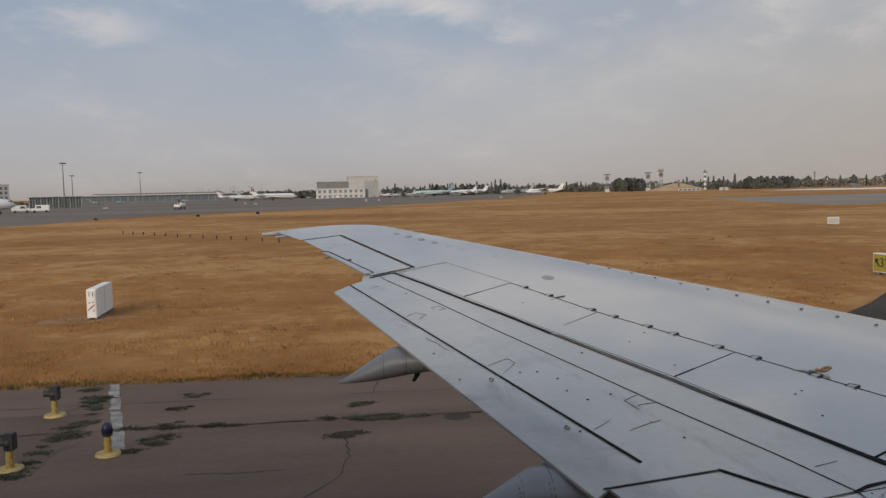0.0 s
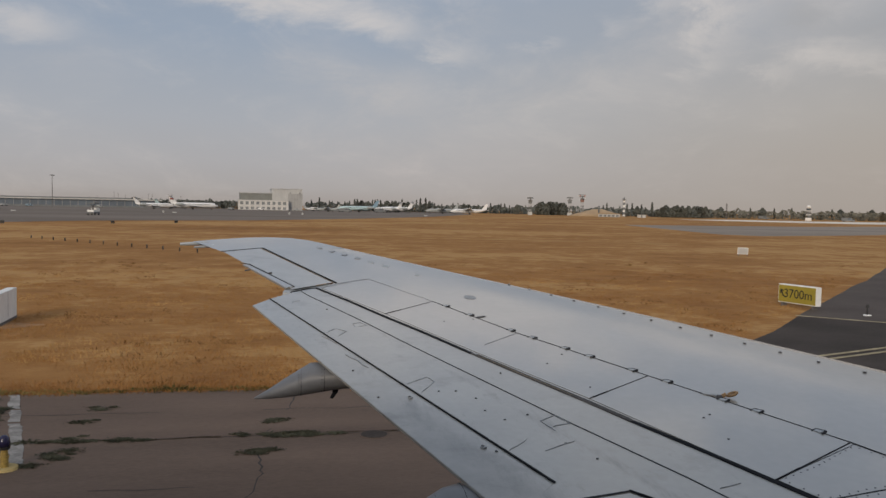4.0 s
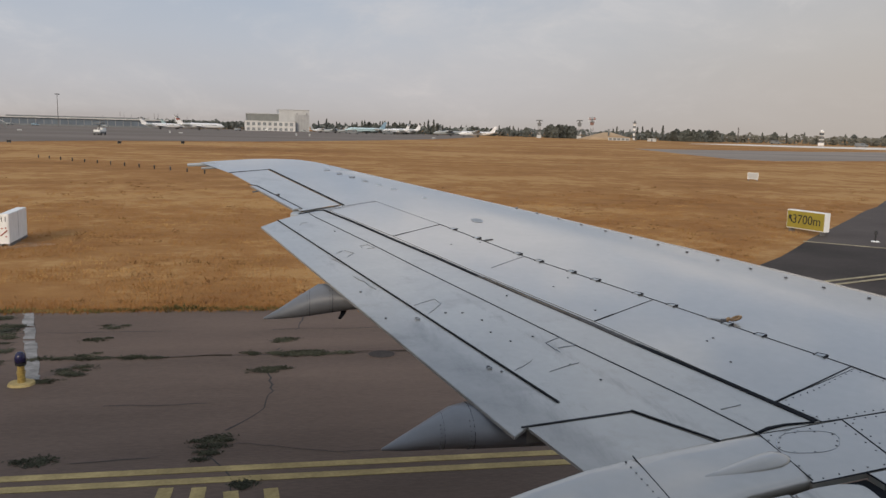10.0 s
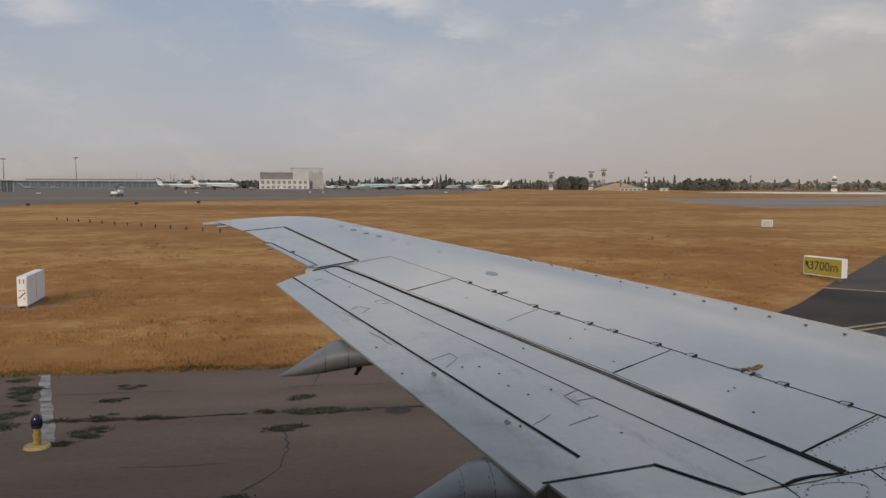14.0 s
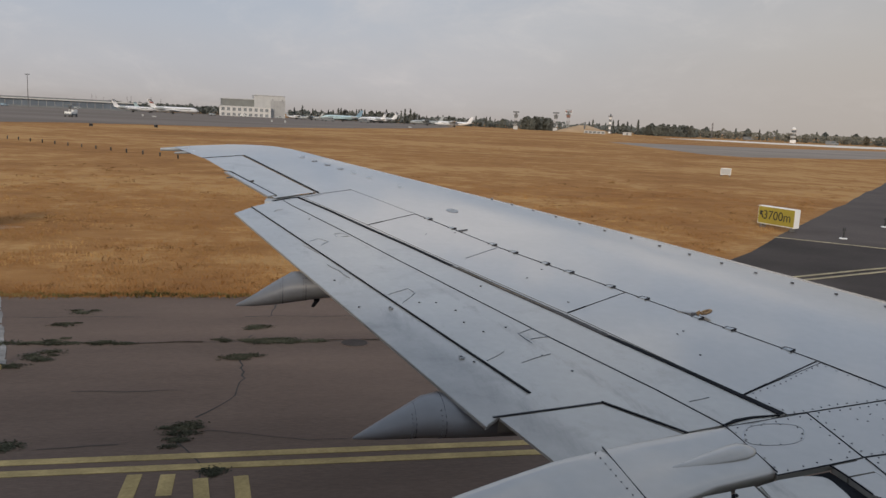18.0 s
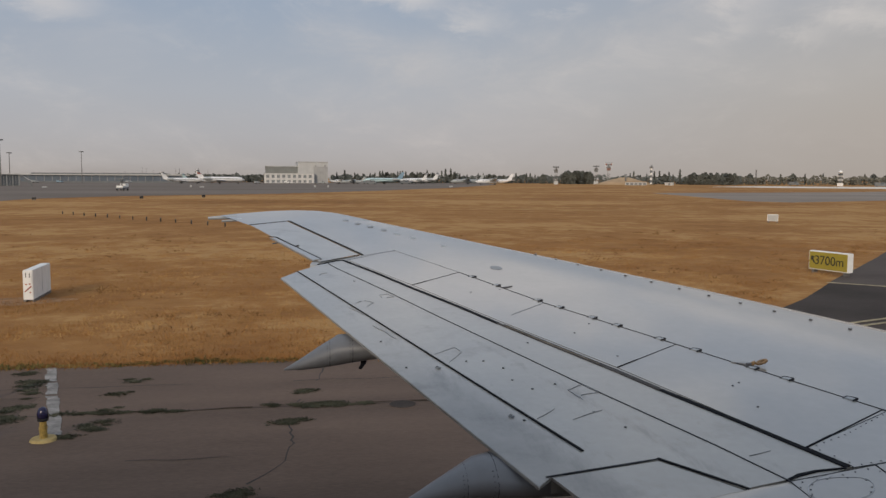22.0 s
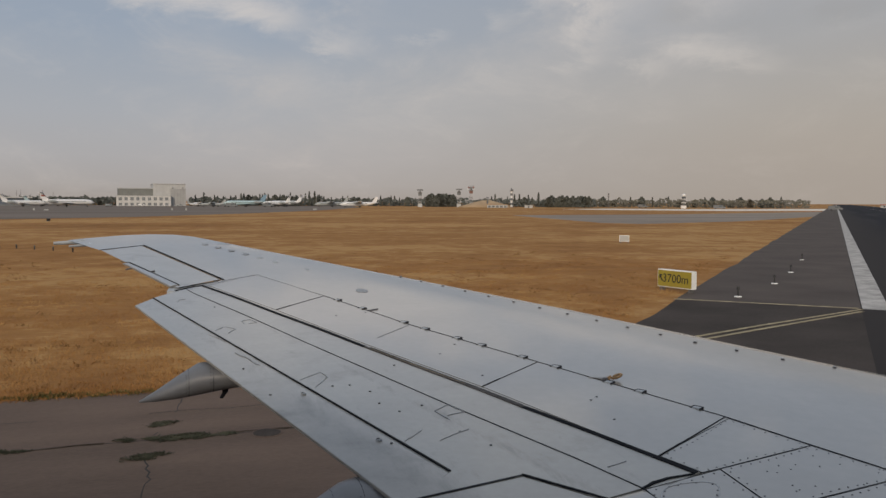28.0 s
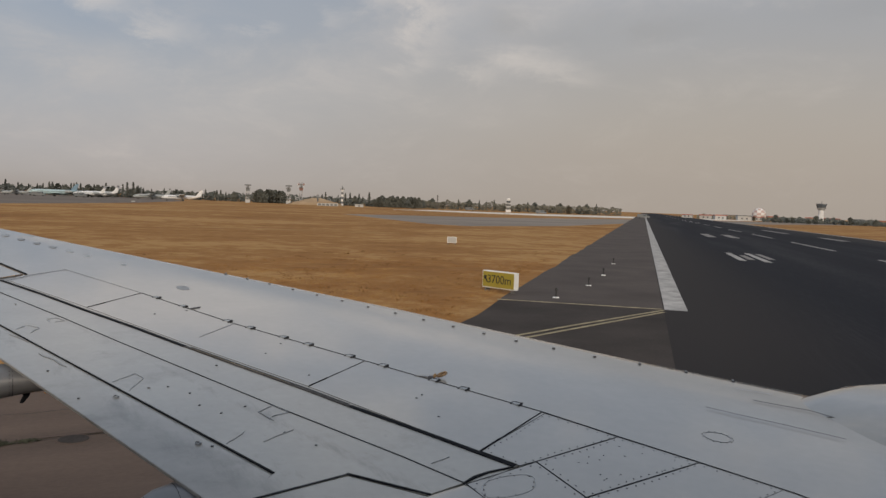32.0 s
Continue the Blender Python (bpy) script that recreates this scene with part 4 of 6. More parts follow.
# riveted panels at the root
ROOT = [[(2.57, 3.80), (3.34, 4.20), (3.54, 3.72), (2.80, 3.575), (2.67, 3.555)],
        [(2.244, 3.452), (2.791, 3.565), (2.768, 3.111), (2.553, 3.065), (2.244, 3.003)],
        [(2.798, 3.57), (3.54, 3.712), (3.74, 3.245), (2.775, 3.115)],
        [(2.78, 3.108), (3.74, 3.238), (3.92, 2.80), (2.75, 2.62)]]
for k, poly in enumerate(ROOT):
    pn = plate("root_panel", poly, 0.003, 0.03, PAINT, wing, "riveted grey root panel", 0)
    bm = bmesh.new()
    cx, cy = sum(p[0] for p in poly) / len(poly), sum(p[1] for p in poly) / len(poly)
    for a, b in zip(poly, poly[1:] + poly[:1]):
        L = math.hypot(b[0] - a[0], b[1] - a[1])
        n = max(2, int(L / (0.085 if k == 1 else 0.072)))
        for j in range(n):
            x, y = lerp2(a, b, (j + 0.5) / n)
            d = math.hypot(cx - x, cy - y)
            x, y = x + (cx - x) * 0.032 / d, y + (cy - y) * 0.032 / d
            add_tube(bm, wp(x, y, 0.002), wp(x, y, 0.0058), 0.0050, 0.0044, 6)
    tagged(part("rivets", bm, RIVET, pn), kind="stuff")
    seam("panel_gap", poly + [poly[0]], 0.0035, 0.0048, LINE, pn)
seam("panel_gap", [(3.34, 4.23), (3.55, 3.71), (3.75, 3.24), (3.95, 2.75), (4.1, 2.2)], 0.0038, 0.0085, LINE, wing)
o = []
for i in range(29):
    a = 2 * math.pi * i / 28
    c, q = math.cos(a), math.sin(a)
    f = 1 / (abs(c) ** 2.6 + abs(q) ** 2.6) ** (1 / 2.6)
    o.append((2.462 + f * (0.166 * c + 0.069 * q), 3.360 + f * (-0.006 * c + 0.104 * q)))
seam("oval_cover_rim", o, 0.0022, 0.0050, RIMS_M, wing)
bm = bmesh.new()
for i in (0, 3, 6, 9, 12, 14, 16, 19, 22, 26):
    x, y = 2.462 + (o[i][0] - 2.462) * 0.93, 3.360 + (o[i][1] - 3.360) * 0.93
    add_tube(bm, wp(x, y, 0.002), wp(x, y, 0.0058), 0.0050, 0.0044, 6)
tagged(part("cover_screws", bm, RIVET, wing), kind="stuff")
bm = bmesh.new()
rnd2 = random.Random(14)      # stray fasteners scattered over the root skin
for _ in range(16):
    x, y = rnd2.uniform(2.95, 3.7), rnd2.uniform(3.15, 3.62)
    if y < 3.58 + 0.19 * (x - 2.8):
        add_tube(bm, wp(x, y, 0.002), wp(x, y, 0.0056), 0.0042, 0.0038, 6)
tagged(part("skin_fasteners", bm, RIVET, wing), kind="stuff")
rim = [(4.205 + 0.085 * math.cos(a), 3.503 + 0.085 * math.sin(a)) for a in np.linspace(0, 2 * math.pi, 24)]
seam("round_cover_rim", rim, 0.003, 0.007, PENCIL, wing)
bm = bmesh.new()
for a in np.linspace(0, 2 * math.pi, 15)[:-1]:
    x, y = 4.205 + 0.097 * math.cos(a), 3.503 + 0.097 * math.sin(a)
    add_tube(bm, wp(x, y, 0.0), wp(x, y, 0.0075), 0.004, 0.0035, 6)
tagged(part("cover_screws", bm, RIVET, wing), kind="stuff")


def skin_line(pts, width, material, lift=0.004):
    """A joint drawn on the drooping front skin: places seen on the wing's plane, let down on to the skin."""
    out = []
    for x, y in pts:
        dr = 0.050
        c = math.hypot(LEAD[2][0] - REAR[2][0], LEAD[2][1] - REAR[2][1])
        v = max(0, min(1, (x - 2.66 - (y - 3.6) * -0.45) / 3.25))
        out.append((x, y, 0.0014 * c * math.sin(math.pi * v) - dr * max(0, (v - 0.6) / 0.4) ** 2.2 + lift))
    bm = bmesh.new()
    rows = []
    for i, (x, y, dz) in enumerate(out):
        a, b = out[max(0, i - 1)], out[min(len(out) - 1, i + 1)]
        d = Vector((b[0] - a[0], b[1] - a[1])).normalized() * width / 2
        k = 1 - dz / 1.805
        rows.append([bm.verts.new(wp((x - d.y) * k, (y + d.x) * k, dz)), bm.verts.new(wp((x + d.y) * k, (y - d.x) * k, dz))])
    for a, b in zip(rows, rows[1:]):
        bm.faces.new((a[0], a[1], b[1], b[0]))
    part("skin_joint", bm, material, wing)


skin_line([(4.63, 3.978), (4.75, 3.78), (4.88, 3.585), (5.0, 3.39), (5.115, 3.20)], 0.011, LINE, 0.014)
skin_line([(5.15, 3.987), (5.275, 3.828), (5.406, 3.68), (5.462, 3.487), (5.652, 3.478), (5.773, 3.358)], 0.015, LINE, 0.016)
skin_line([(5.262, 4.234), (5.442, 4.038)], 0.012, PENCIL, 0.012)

# inboard fixed panel and the long flap-track fairing over it
plate("fixed_panel", [(1.13, 3.63), (1.72, 3.74), (1.99, 3.40), (2.25, 3.44), (2.25, 3.30), (1.5, 3.1), (1.265, 3.205)], 0.002, 0.014, PAINT_B, wing, "light grey fixed trailing-edge panel", 0)
stn = []
for x, far, near in ((0.56, 2.80, 2.62), (0.64, 2.90, 2.50), (0.78, 2.98, 2.45), (1.0, 3.085, 2.50), (1.27, 3.205, 2.62), (1.55, 3.285, 2.78), (1.9, 3.375, 2.93), (2.25, 3.45, 3.02)):
    yc, w = (far + near) / 2, (far - near) / 2
    h = 0.05 if x > 0.6 else 0.03
    ring = []
    for i in range(16):
        a = 2 * math.pi * i / 16
        c, s = math.cos(a), math.sin(a)
        ring.append(wp(x, yc + w * math.copysign(abs(c) ** 0.6, c), (0.012 if s > 0 else 0.10) * math.copysign(abs(s) ** 0.7, s) * (1 if x > 0.6 else 0.6) + 0.004))
    stn.append(ring)
can = part("flap_track_fairing", loft(stn), PAINT, wing, "long light grey fairing of the inboard flap track", True)
crisp(can)
blister = [[wp(x, 3.085 + 0.26 * (x - 1.78) + w * math.cos(a), 0.013 + h * math.sin(a)) for a in np.linspace(0, 2 * math.pi, 17)[:-1]] for x, w, h in ((1.76, 0.006, 0.002), (1.86, 0.024, 0.009), (1.98, 0.045, 0.019), (2.09, 0.060, 0.029), (2.17, 0.064, 0.032), (2.22, 0.052, 0.022), (2.25, 0.030, 0.010), (2.262, 0.008, 0.003))]
part("blister", loft(blister), PAINT, can, "smooth bulge", True)
seam("fairing_joint", [(2.244, 3.448), (2.244, 3.22), (2.244, 3.006)], 0.004, 0.0175, LINE, can)
seam("fairing_joint", [(1.527, 3.287), (1.535, 3.05), (1.543, 2.80)], 0.0035, 0.0175, LINE, can)
bm = bmesh.new()
for k in range(9):
    add_tube(bm, wp(1.475 + 0.003 * k, 3.24 - 0.05 * k, 0.008), wp(1.475 + 0.003 * k, 3.24 - 0.05 * k, 0.0185), 0.0045, 0.004, 6)
tagged(part("rivets", bm, RIVET, can), kind="stuff")
# recess shade laid in as a black sheet, and inboard flap beside the fairing
plate("flap_bay_shade", [(1.40, 2.72), (1.80, 2.88), (2.244, 2.998), (2.553, 3.060), (2.575, 2.97), (2.80, 3.02), (2.95, 2.6), (2.9, 1.9), (1.2, 2.0)], -0.030, 0.02, SEAL_AND_SHADE, wing, "black sheet for the shade in the recess beside the fairing", 0)
plate("inboard_flap", [(1.50, 2.775), (1.708, 2.852), (1.832, 2.890), (1.966, 2.920), (1.877, 2.760), (1.62, 2.25), (1.28, 2.25)], -0.008, 0.05, PAINT_B, wing, "light grey inboard flap", 0.004)
plate("inboard_flap", [(1.990, 2.928), (2.094, 2.948), (2.088, 2.739), (2.05, 2.25), (1.64, 2.25), (1.889, 2.759)], -0.007, 0.05, PAINT_B, wing, "", 0.004)
plate("inboard_flap", [(2.112, 2.950), (2.236, 2.978), (2.363, 2.998), (2.430, 3.001), (2.462, 2.992), (2.482, 2.972), (2.489, 2.940), (2.476, 2.850), (2.453, 2.698), (2.36, 2.25), (2.08, 2.25), (2.103, 2.737)], -0.006, 0.05, PAINT_B, wing, "light grey inboard flap with a rounded corner", 0.010)
plate("root_edge_panel", [(2.560, 3.056), (2.765, 3.098), (2.76, 3.00), (2.572, 2.966)], 0.0, 0.03, PAINT, wing, "narrow grey panel beside the recess", 0)
plate("root_edge_panel", [(2.573, 2.956), (2.76, 2.992), (2.75, 2.64), (2.588, 2.816)], -0.001, 0.03, PAINT, wing, "", 0)
seam("edge_gap", [(2.556, 3.062), (2.566, 3.01), (2.573, 2.962), (2.586, 2.82)], 0.006, 0.0035, SEAL_AND_SHADE, wing)
for x, y in ((1.958, 2.875), (1.938, 2.84)):
    part("hinge_bracket", tube(wp(x, y, -0.012), wp(x + 0.012, y + 0.003, -0.002), 0.009, 0.007, 7), SEAL_AND_SHADE, wing)
part("red_mark", tube(wp(1.80, 2.872, -0.010), wp(1.80, 2.872, -0.0065), 0.0075, 0.0075, 10), RED_M, wing, "small red painted dot")
seam("scratch", [(1.722, 2.845), (1.735, 2.815), (1.775, 2.80)], 0.006, -0.0066, RIVET, wing)
seam("scuff_mark", [(2.208, 3.736), (2.28, 3.757), (2.348, 3.78)], 0.004, 0.0068, GRIME, wing)


def fairing(y, st):
    """A pointed canoe under the flap: stations of x, top, bottom and half width."""
    return body_x([(x, y, (t + b) / 2, w, (t - b) / 2) for x, t, b, w in st], 18)


f1 = part("flap_track_fairing", fairing(6.2, [(-0.215, -1.455, -1.467, 0.005), (-0.10, -1.388, -1.467, 0.045), (0.05, -1.290, -1.456, 0.085), (0.20, -1.20, -1.435, 0.135), (0.45, -1.185, -1.395, 0.20), (1.0, -1.20, -1.37, 0.20)]), FAIR, wing, "grey pointed flap-track fairing", True)
bm = bmesh.new()
add_loft(bm, [[(0.365, y, -1.40), (0.415, y, -1.39), (0.412, y, -1.42), (0.372, y, -1.472), (0.352, y, -1.468), (0.372, y, -1.43)] for y in (6.17, 6.21)])
part("drain_fin", bm, SEAL_AND_SHADE, f1, "small dark drain fin")
f2 = part("flap_track_fairing", fairing(3.95, [(0.455, -1.625, -1.637, 0.005), (0.57, -1.560, -1.640, 0.055), (0.69, -1.490, -1.636, 0.095), (0.81, -1.425, -1.628, 0.15), (0.95, -1.405, -1.62, 0.22), (1.08, -1.40, -1.61, 0.25), (1.6, -1.44, -1.60, 0.25)]), FAIR, wing, "grey pointed flap-track fairing", True)

for fair, fy, st, xs in ((f1, 6.2, ((0.05, -1.290, -1.456, 0.085), (0.20, -1.20, -1.435, 0.135), (0.45, -1.185, -1.395, 0.20)), (0.13, 0.30)),
                         (f2, 3.95, ((0.69, -1.490, -1.636, 0.095), (0.81, -1.425, -1.628, 0.15), (0.95, -1.405, -1.62, 0.22)), (0.76, 0.90))):
    for x in xs:
        lo, hi = (st[0], st[1]) if x < st[1][0] else (st[1], st[2])
        u = (x - lo[0]) / (hi[0] - lo[0])
        top, bot, wd = (lo[i] + (hi[i] - lo[i]) * u for i in (1, 2, 3))
        zc, hh = (top + bot) / 2, (top - bot) / 2
        ring = lambda q, g: [(q, fy + wd * g * math.cos(2 * math.pi * i / 24), zc + hh * g * math.sin(2 * math.pi * i / 24)) for i in range(24)]
        part("joint_band", loft([ring(x, 1.006), ring(x + 0.004, 1.006)], False), LINE, fair)
        bm = bmesh.new()
        for i in range(9):
            a = math.pi * (0.75 + 0.07 * i)
            c = Vector((x - 0.018, fy + wd * 1.0 * math.cos(a), zc + hh * 1.0 * math.sin(a)))
            d = Vector((0, math.cos(a), math.sin(a)))
            add_tube(bm, c - d * 0.004, c + d * 0.003, 0.0035, 0.003, 5)
        tagged(part("rivets", bm, RIVET, fair), kind="stuff")

# engine nacelle ahead of the leading edge
nr = []
for x, w, top, bot in ((4.9, 0.80, -1.66, -2.3), (5.3, 0.98, -1.475, -2.7), (5.7, 1.03, -1.355, -3.0), (6.2, 1.03, -1.30, -3.2), (7.2, 0.98, -1.33, -3.3), (8.2, 0.92, -1.42, -3.25), (8.7, 0.84, -1.54, -3.1)):
    ring = []
    for i in range(28):
        c, s_ = math.cos(2 * math.pi * i / 28), math.sin(2 * math.pi * i / 28)
        ring.append((x, 3.16 + w * math.copysign(abs(c) ** 0.4, c), (top + bot) / 2 + (top - bot) / 2 * math.copysign(abs(s_) ** 0.45, s_)))
    nr.append(ring)
nac = loft(nr)
part("engine_nacelle", nac, PAINT, plane_own, "light grey engine nacelle", True)

# fuselage side with the cabin window; the camera is inside
FY, FZ, FR = -1.70, -0.30, 1.90
bm = bmesh.new()
xs = [-18, -3, -0.16, 0.40, 3, 15]
angs = list(np.linspace(-180, 180, 41))
angs = sorted(set([a for a in angs if not (-2 < a - 8 < 12)] + [0.0, 18.0]))
grid = [[bm.verts.new((x, FY + FR * math.cos(radians(a)), FZ + FR * math.sin(radians(a)))) for a in angs[:-1]] for x in xs]
for i in range(len(xs) - 1):
    for j in range(len(angs) - 1):
        k = (j + 1) % (len(angs) - 1)
        if i == 2 and angs[j] >= -0.5 and angs[j] < 18:
            continue
        bm.faces.new((grid[i][j], grid[i + 1][j], grid[i + 1][k], grid[i][k]))
bm.faces.new(grid[0])
bm.faces.new(grid[-1])
part("fuselage", bm, SKIN_W, plane_own, "white fuselage side")
# inner lining with the rounded window opening
bm = bmesh.new()
n = 40
WC, HW, HH = (0.1062, 0.02), 0.142, 0.20
inner = []
for i in range(n):
    a = 2 * math.pi * i / n
    c, s = math.cos(a), math.sin(a)
    k = 1 / (abs(c) ** 5 + abs(s) ** 5) ** 0.2
    px, pz = HW * c * k, HH * s * k
    q = radians(3.0)
    inner.append((WC[0] + px * math.cos(q) + pz * math.sin(q) * 0 - pz * math.sin(q), WC[1] + pz * math.cos(q) + px * math.sin(q)))
for y0, y1, grow in ((0.100, 0.106, 0.0),):
    loops = []
    for y, g in ((0.118, 0.012), (0.106, 0.002), (0.102, 0.0), (0.098, 0.002), (0.094, 0.012)):
        loops.append([bm.verts.new((WC[0] + (x - WC[0]) * (1 + g / HW), y, WC[1] + (z - WC[1]) * (1 + g / HH))) for x, z in inner])
    outer = [bm.verts.new((WC[0] + 1.1 * max(-1, min(1, 1.5 * math.cos(2 * math.pi * i / n))), 0.094, WC[1] + (0.295 if i < n / 2 else 0.90) * max(-1, min(1, 1.5 * math.sin(2 * math.pi * i / n))))) for i in range(n)]
    loops.append(outer)
    for a, b in zip(loops, loops[1:]):
        for i in range(n):
            j = (i + 1) % n
            bm.faces.new((a[i], a[j], b[j], b[i]))
part("window_lining", bm, CABIN, plane_own, "grey cabin lining round the window", True)
bm = box(WC[0] - 1.1, WC[0] + 1.1, -1.6, 0.094, WC[1] - 0.90, WC[1] + 0.295)
bm.faces.ensure_lookup_table()
bmesh.ops.delete(bm, geom=[f for f in bm.faces if f.normal.y > 0.9 or f.calc_center_median().y > 0.09], context="FACES")
part("cabin_wall", bm, CABIN, plane_own, "plain cabin interior")


# ---------------------------------------------------------------- the far side of the airfield
DA = 0.5     # turn of the far side


def far(a, r, spin=0.0):
    p = az(a + DA, r)
    return pose(p.x, p.y, p.z, 0, 0, -(a + DA) + spin)


def place(ob, a, r, spin=0.0):
    ob.matrix_world = far(a, r, spin)
    return ob


# apron and pale concrete strips
sheet("apron", [(-620, 120), (-110, 104), (-60, 116), (-51, 134), (-50, 158), (-40, 180), (-8, 208), (22, 262), (60, 345), (120, 520), (150, 700), (-900, 700)], 0.02, APRON, "grey asphalt apron far across the grass", "apron")
sheet("far_taxiway", [(98, 225), (80, 140), (84, 132), (120, 148), (190, 200), (420, 300), (900, 480), (700, 470), (300, 310), (165, 240)], 0.02, CONCRETE, "pale grey concrete strip in the grass", "taxiway")
sheet("far_strip", [tuple(az(a, r)[:2]) for a, r in ((27, 470), (32, 440), (38, 430), (46, 520), (52, 700), (50, 760), (42, 620), (36, 540), (30, 530))], 0.02, PALE, "pale dusty strip far off before the trees", "dirt road")


def hangar():
    h = thing("hangar", "grey and white hangar with a windowed white annex", "hangar")
    hall = part("hall", box(-24, -1, 6, 30, 0, 12.2), WALL_GR, h, "grey-green hall")
    for k in range(12):
        part("rib", box(-23.4 + 1.95 * k, -23.2 + 1.95 * k, 5.88, 6.0, 7.4, 12.1), WALL_D, hall)
    part("hall_roof", box(-24.4, -0.9, 5.6, 30.4, 12.2, 12.7), WALL_G, h)
    block = part("tower_block", box(-1, 21, 5, 30, 0, 15.6), WALL_P, h, "tall pale grey block")
    for k in range(9):
        part("cladding_joint", box(1.2 + 2.2 * k, 1.3 + 2.2 * k, 4.93, 5.0, 7.4 if k < 4 else 8.8, 15.5), WALL_G, block)
    part("block_roof", box(-1.3, 21.3, 4.7, 30.3, 15.6, 16.0), WALL_G, h)
    door = part("hangar_door", box(10.6, 21.2, 4.4, 5, 0, 12.4), WALL_DR, h, "tall grey hangar door")
    for k in range(4):
        part("door_leaf_joint", box(13.2 + 2.1 * k, 13.35 + 2.1 * k, 4.32, 4.4, 0, 12.3), WALL_M, door)
    for x in (11.6, 18.6):
        part("door_guide", box(x, x + 0.9, 4.2, 5, 12.4, 13.6), WALL_M, h)
    an = part("annex", box(-25.6, 10.5, 0, 6, 0, 7.0), WALL_A, h, "off-white two-storey annex")
    part("parapet", box(-25.9, 10.7, -0.25, 6, 7.0, 7.4), WALL_P, an)
    for k in range(9):
        for z0, z1 in ((0.5, 2.3), (4.0, 6.2)):
            x = -24.2 + 3.85 * k
            w = part("window", box(x, x + 2.1, -0.08, 0.3, z0, z1), GLASS_G, an)
            part("glazing_bar", box(x + 1.0, x + 1.1, -0.12, -0.08, z0, z1), WALL_P, w)
            part("sill", box(x - 0.15, x + 2.25, -0.3, 0.0, z0 - 0.2, z0), WALL_P, w)
    return h


place(hangar(), -1.35, 610, 4)


def terminal():
    h = thing("terminal", "long low terminal with blue glazing and a pale roof", "terminal building")
    part("body", box(-62, 62, 0, 20, 0, 5.2), GLASS_B, h, "blue glazed front")
    part("roof", box(-63, 64, -1.5, 21, 5.2, 6.1, 0.2), WALL_P, h, "pale roof edge")
    part("roof_ridge", box(-44, 46, 4, 14, 6.1, 7.0, 0.2), WALL_D, h, "dark rooftop plant")
    part("base", box(-62.2, 62.2, -0.3, 0.4, 0, 1.1), WALL_D, h)
    for k in range(24):
        part("mullion", box(-61 + k * 5.2, -60.7 + k * 5.2, -0.25, 0.1, 1.1, 5.2), WALL_M, h)
    return h


place(terminal(), -14.4, 640, -6)


def dark_shed():
    h = thing("dark_shed", "low dark glazed shed with a thin pale roof beside the apron", "shed")
    part("body", box(-10.6, 10.6, 0.3, 12, 0, 4.9), WALL_D, h, "dark wall")
    part("roof", box(-11.2, 11.0, -0.9, 12.4, 4.9, 5.3, 0.05), WALL_P, h, "thin pale roof")
    for k in range(9):
        w = part("glazed_bay", box(-10.3 + k * 2.3, -8.3 + k * 2.3, 0.12, 0.3, 0.4, 4.4), WINDOW, h)
        part("glazing_bar", box(-9.35 + k * 2.3, -9.25 + k * 2.3, 0.06, 0.12, 0.4, 4.4), WALL_G, w)
    for k in range(10):
        part("post", box(-10.55 + k * 2.3, -10.35 + k * 2.3, -0.7, -0.5, 0, 4.9), WALL_G, h)
    stair = part("stair_ramp", loft([[(11.2, 1, 3.9), (11.2, 3, 3.9), (11.2, 3, 4.5), (11.2, 1, 4.5)], [(15.4, 1, 0.1), (15.4, 3, 0.1), (15.4, 3, 0.7), (15.4, 1, 0.7)]]), WALL_D, h, "dark covered stair")
    part("stair_roof", loft([[(11.0, 0.8, 4.7), (11.0, 3.2, 4.7), (11.0, 3.2, 4.9), (11.0, 0.8, 4.9)], [(15.6, 0.8, 1.8), (15.6, 3.2, 1.8), (15.6, 3.2, 2.0), (15.6, 0.8, 2.0)]]), WALL_P, stair)
    return h


place(dark_shed(), -20.4, 395, 0)
tb = thing("tower_block", "grey residential tower block in the haze", "building")
part("body", box(-8, 8, 0, 12, 0, 14.5), WALL_G, tb)
part("parapet", box(-8.2, 8.2, -0.2, 12.2, 14.5, 15.2), WALL_P, tb)
for k in range(5):
    for z in range(4):
        part("window", box(-7.2 + k * 3.1, -5.6 + k * 3.1, -0.1, 0.2, 1.5 + z * 3.3, 3.3 + z * 3.3), WINDOW, tb)
place(tb, -23.7, 640, 10)


def light_mast(h=20):
    t = thing("light_mast", "tall thin floodlight mast on the apron", "light mast")
    part("pole", tube((0, 0, 0), (0, 0, h), 0.28, 0.14, 8), STEEL, t)
    part("lamp_ring", tube((0, 0, h - 0.25), (0, 0, h + 0.1), 0.9, 1.0, 10), STEEL, t)
    for k in range(6):
        x, y = 1.15 * math.cos(k * math.pi / 3), 1.15 * math.sin(k * math.pi / 3)
        part("floodlight", box(x - 0.3, x + 0.3, y - 0.22, y + 0.22, h - 0.45, h + 0.05, 0.04), WALL_D, t)
    return t


place(light_mast(20), -15.3, 560)
place(light_mast(19.2), -19.9, 380)
place(light_mast(17.5), -19.4, 520)


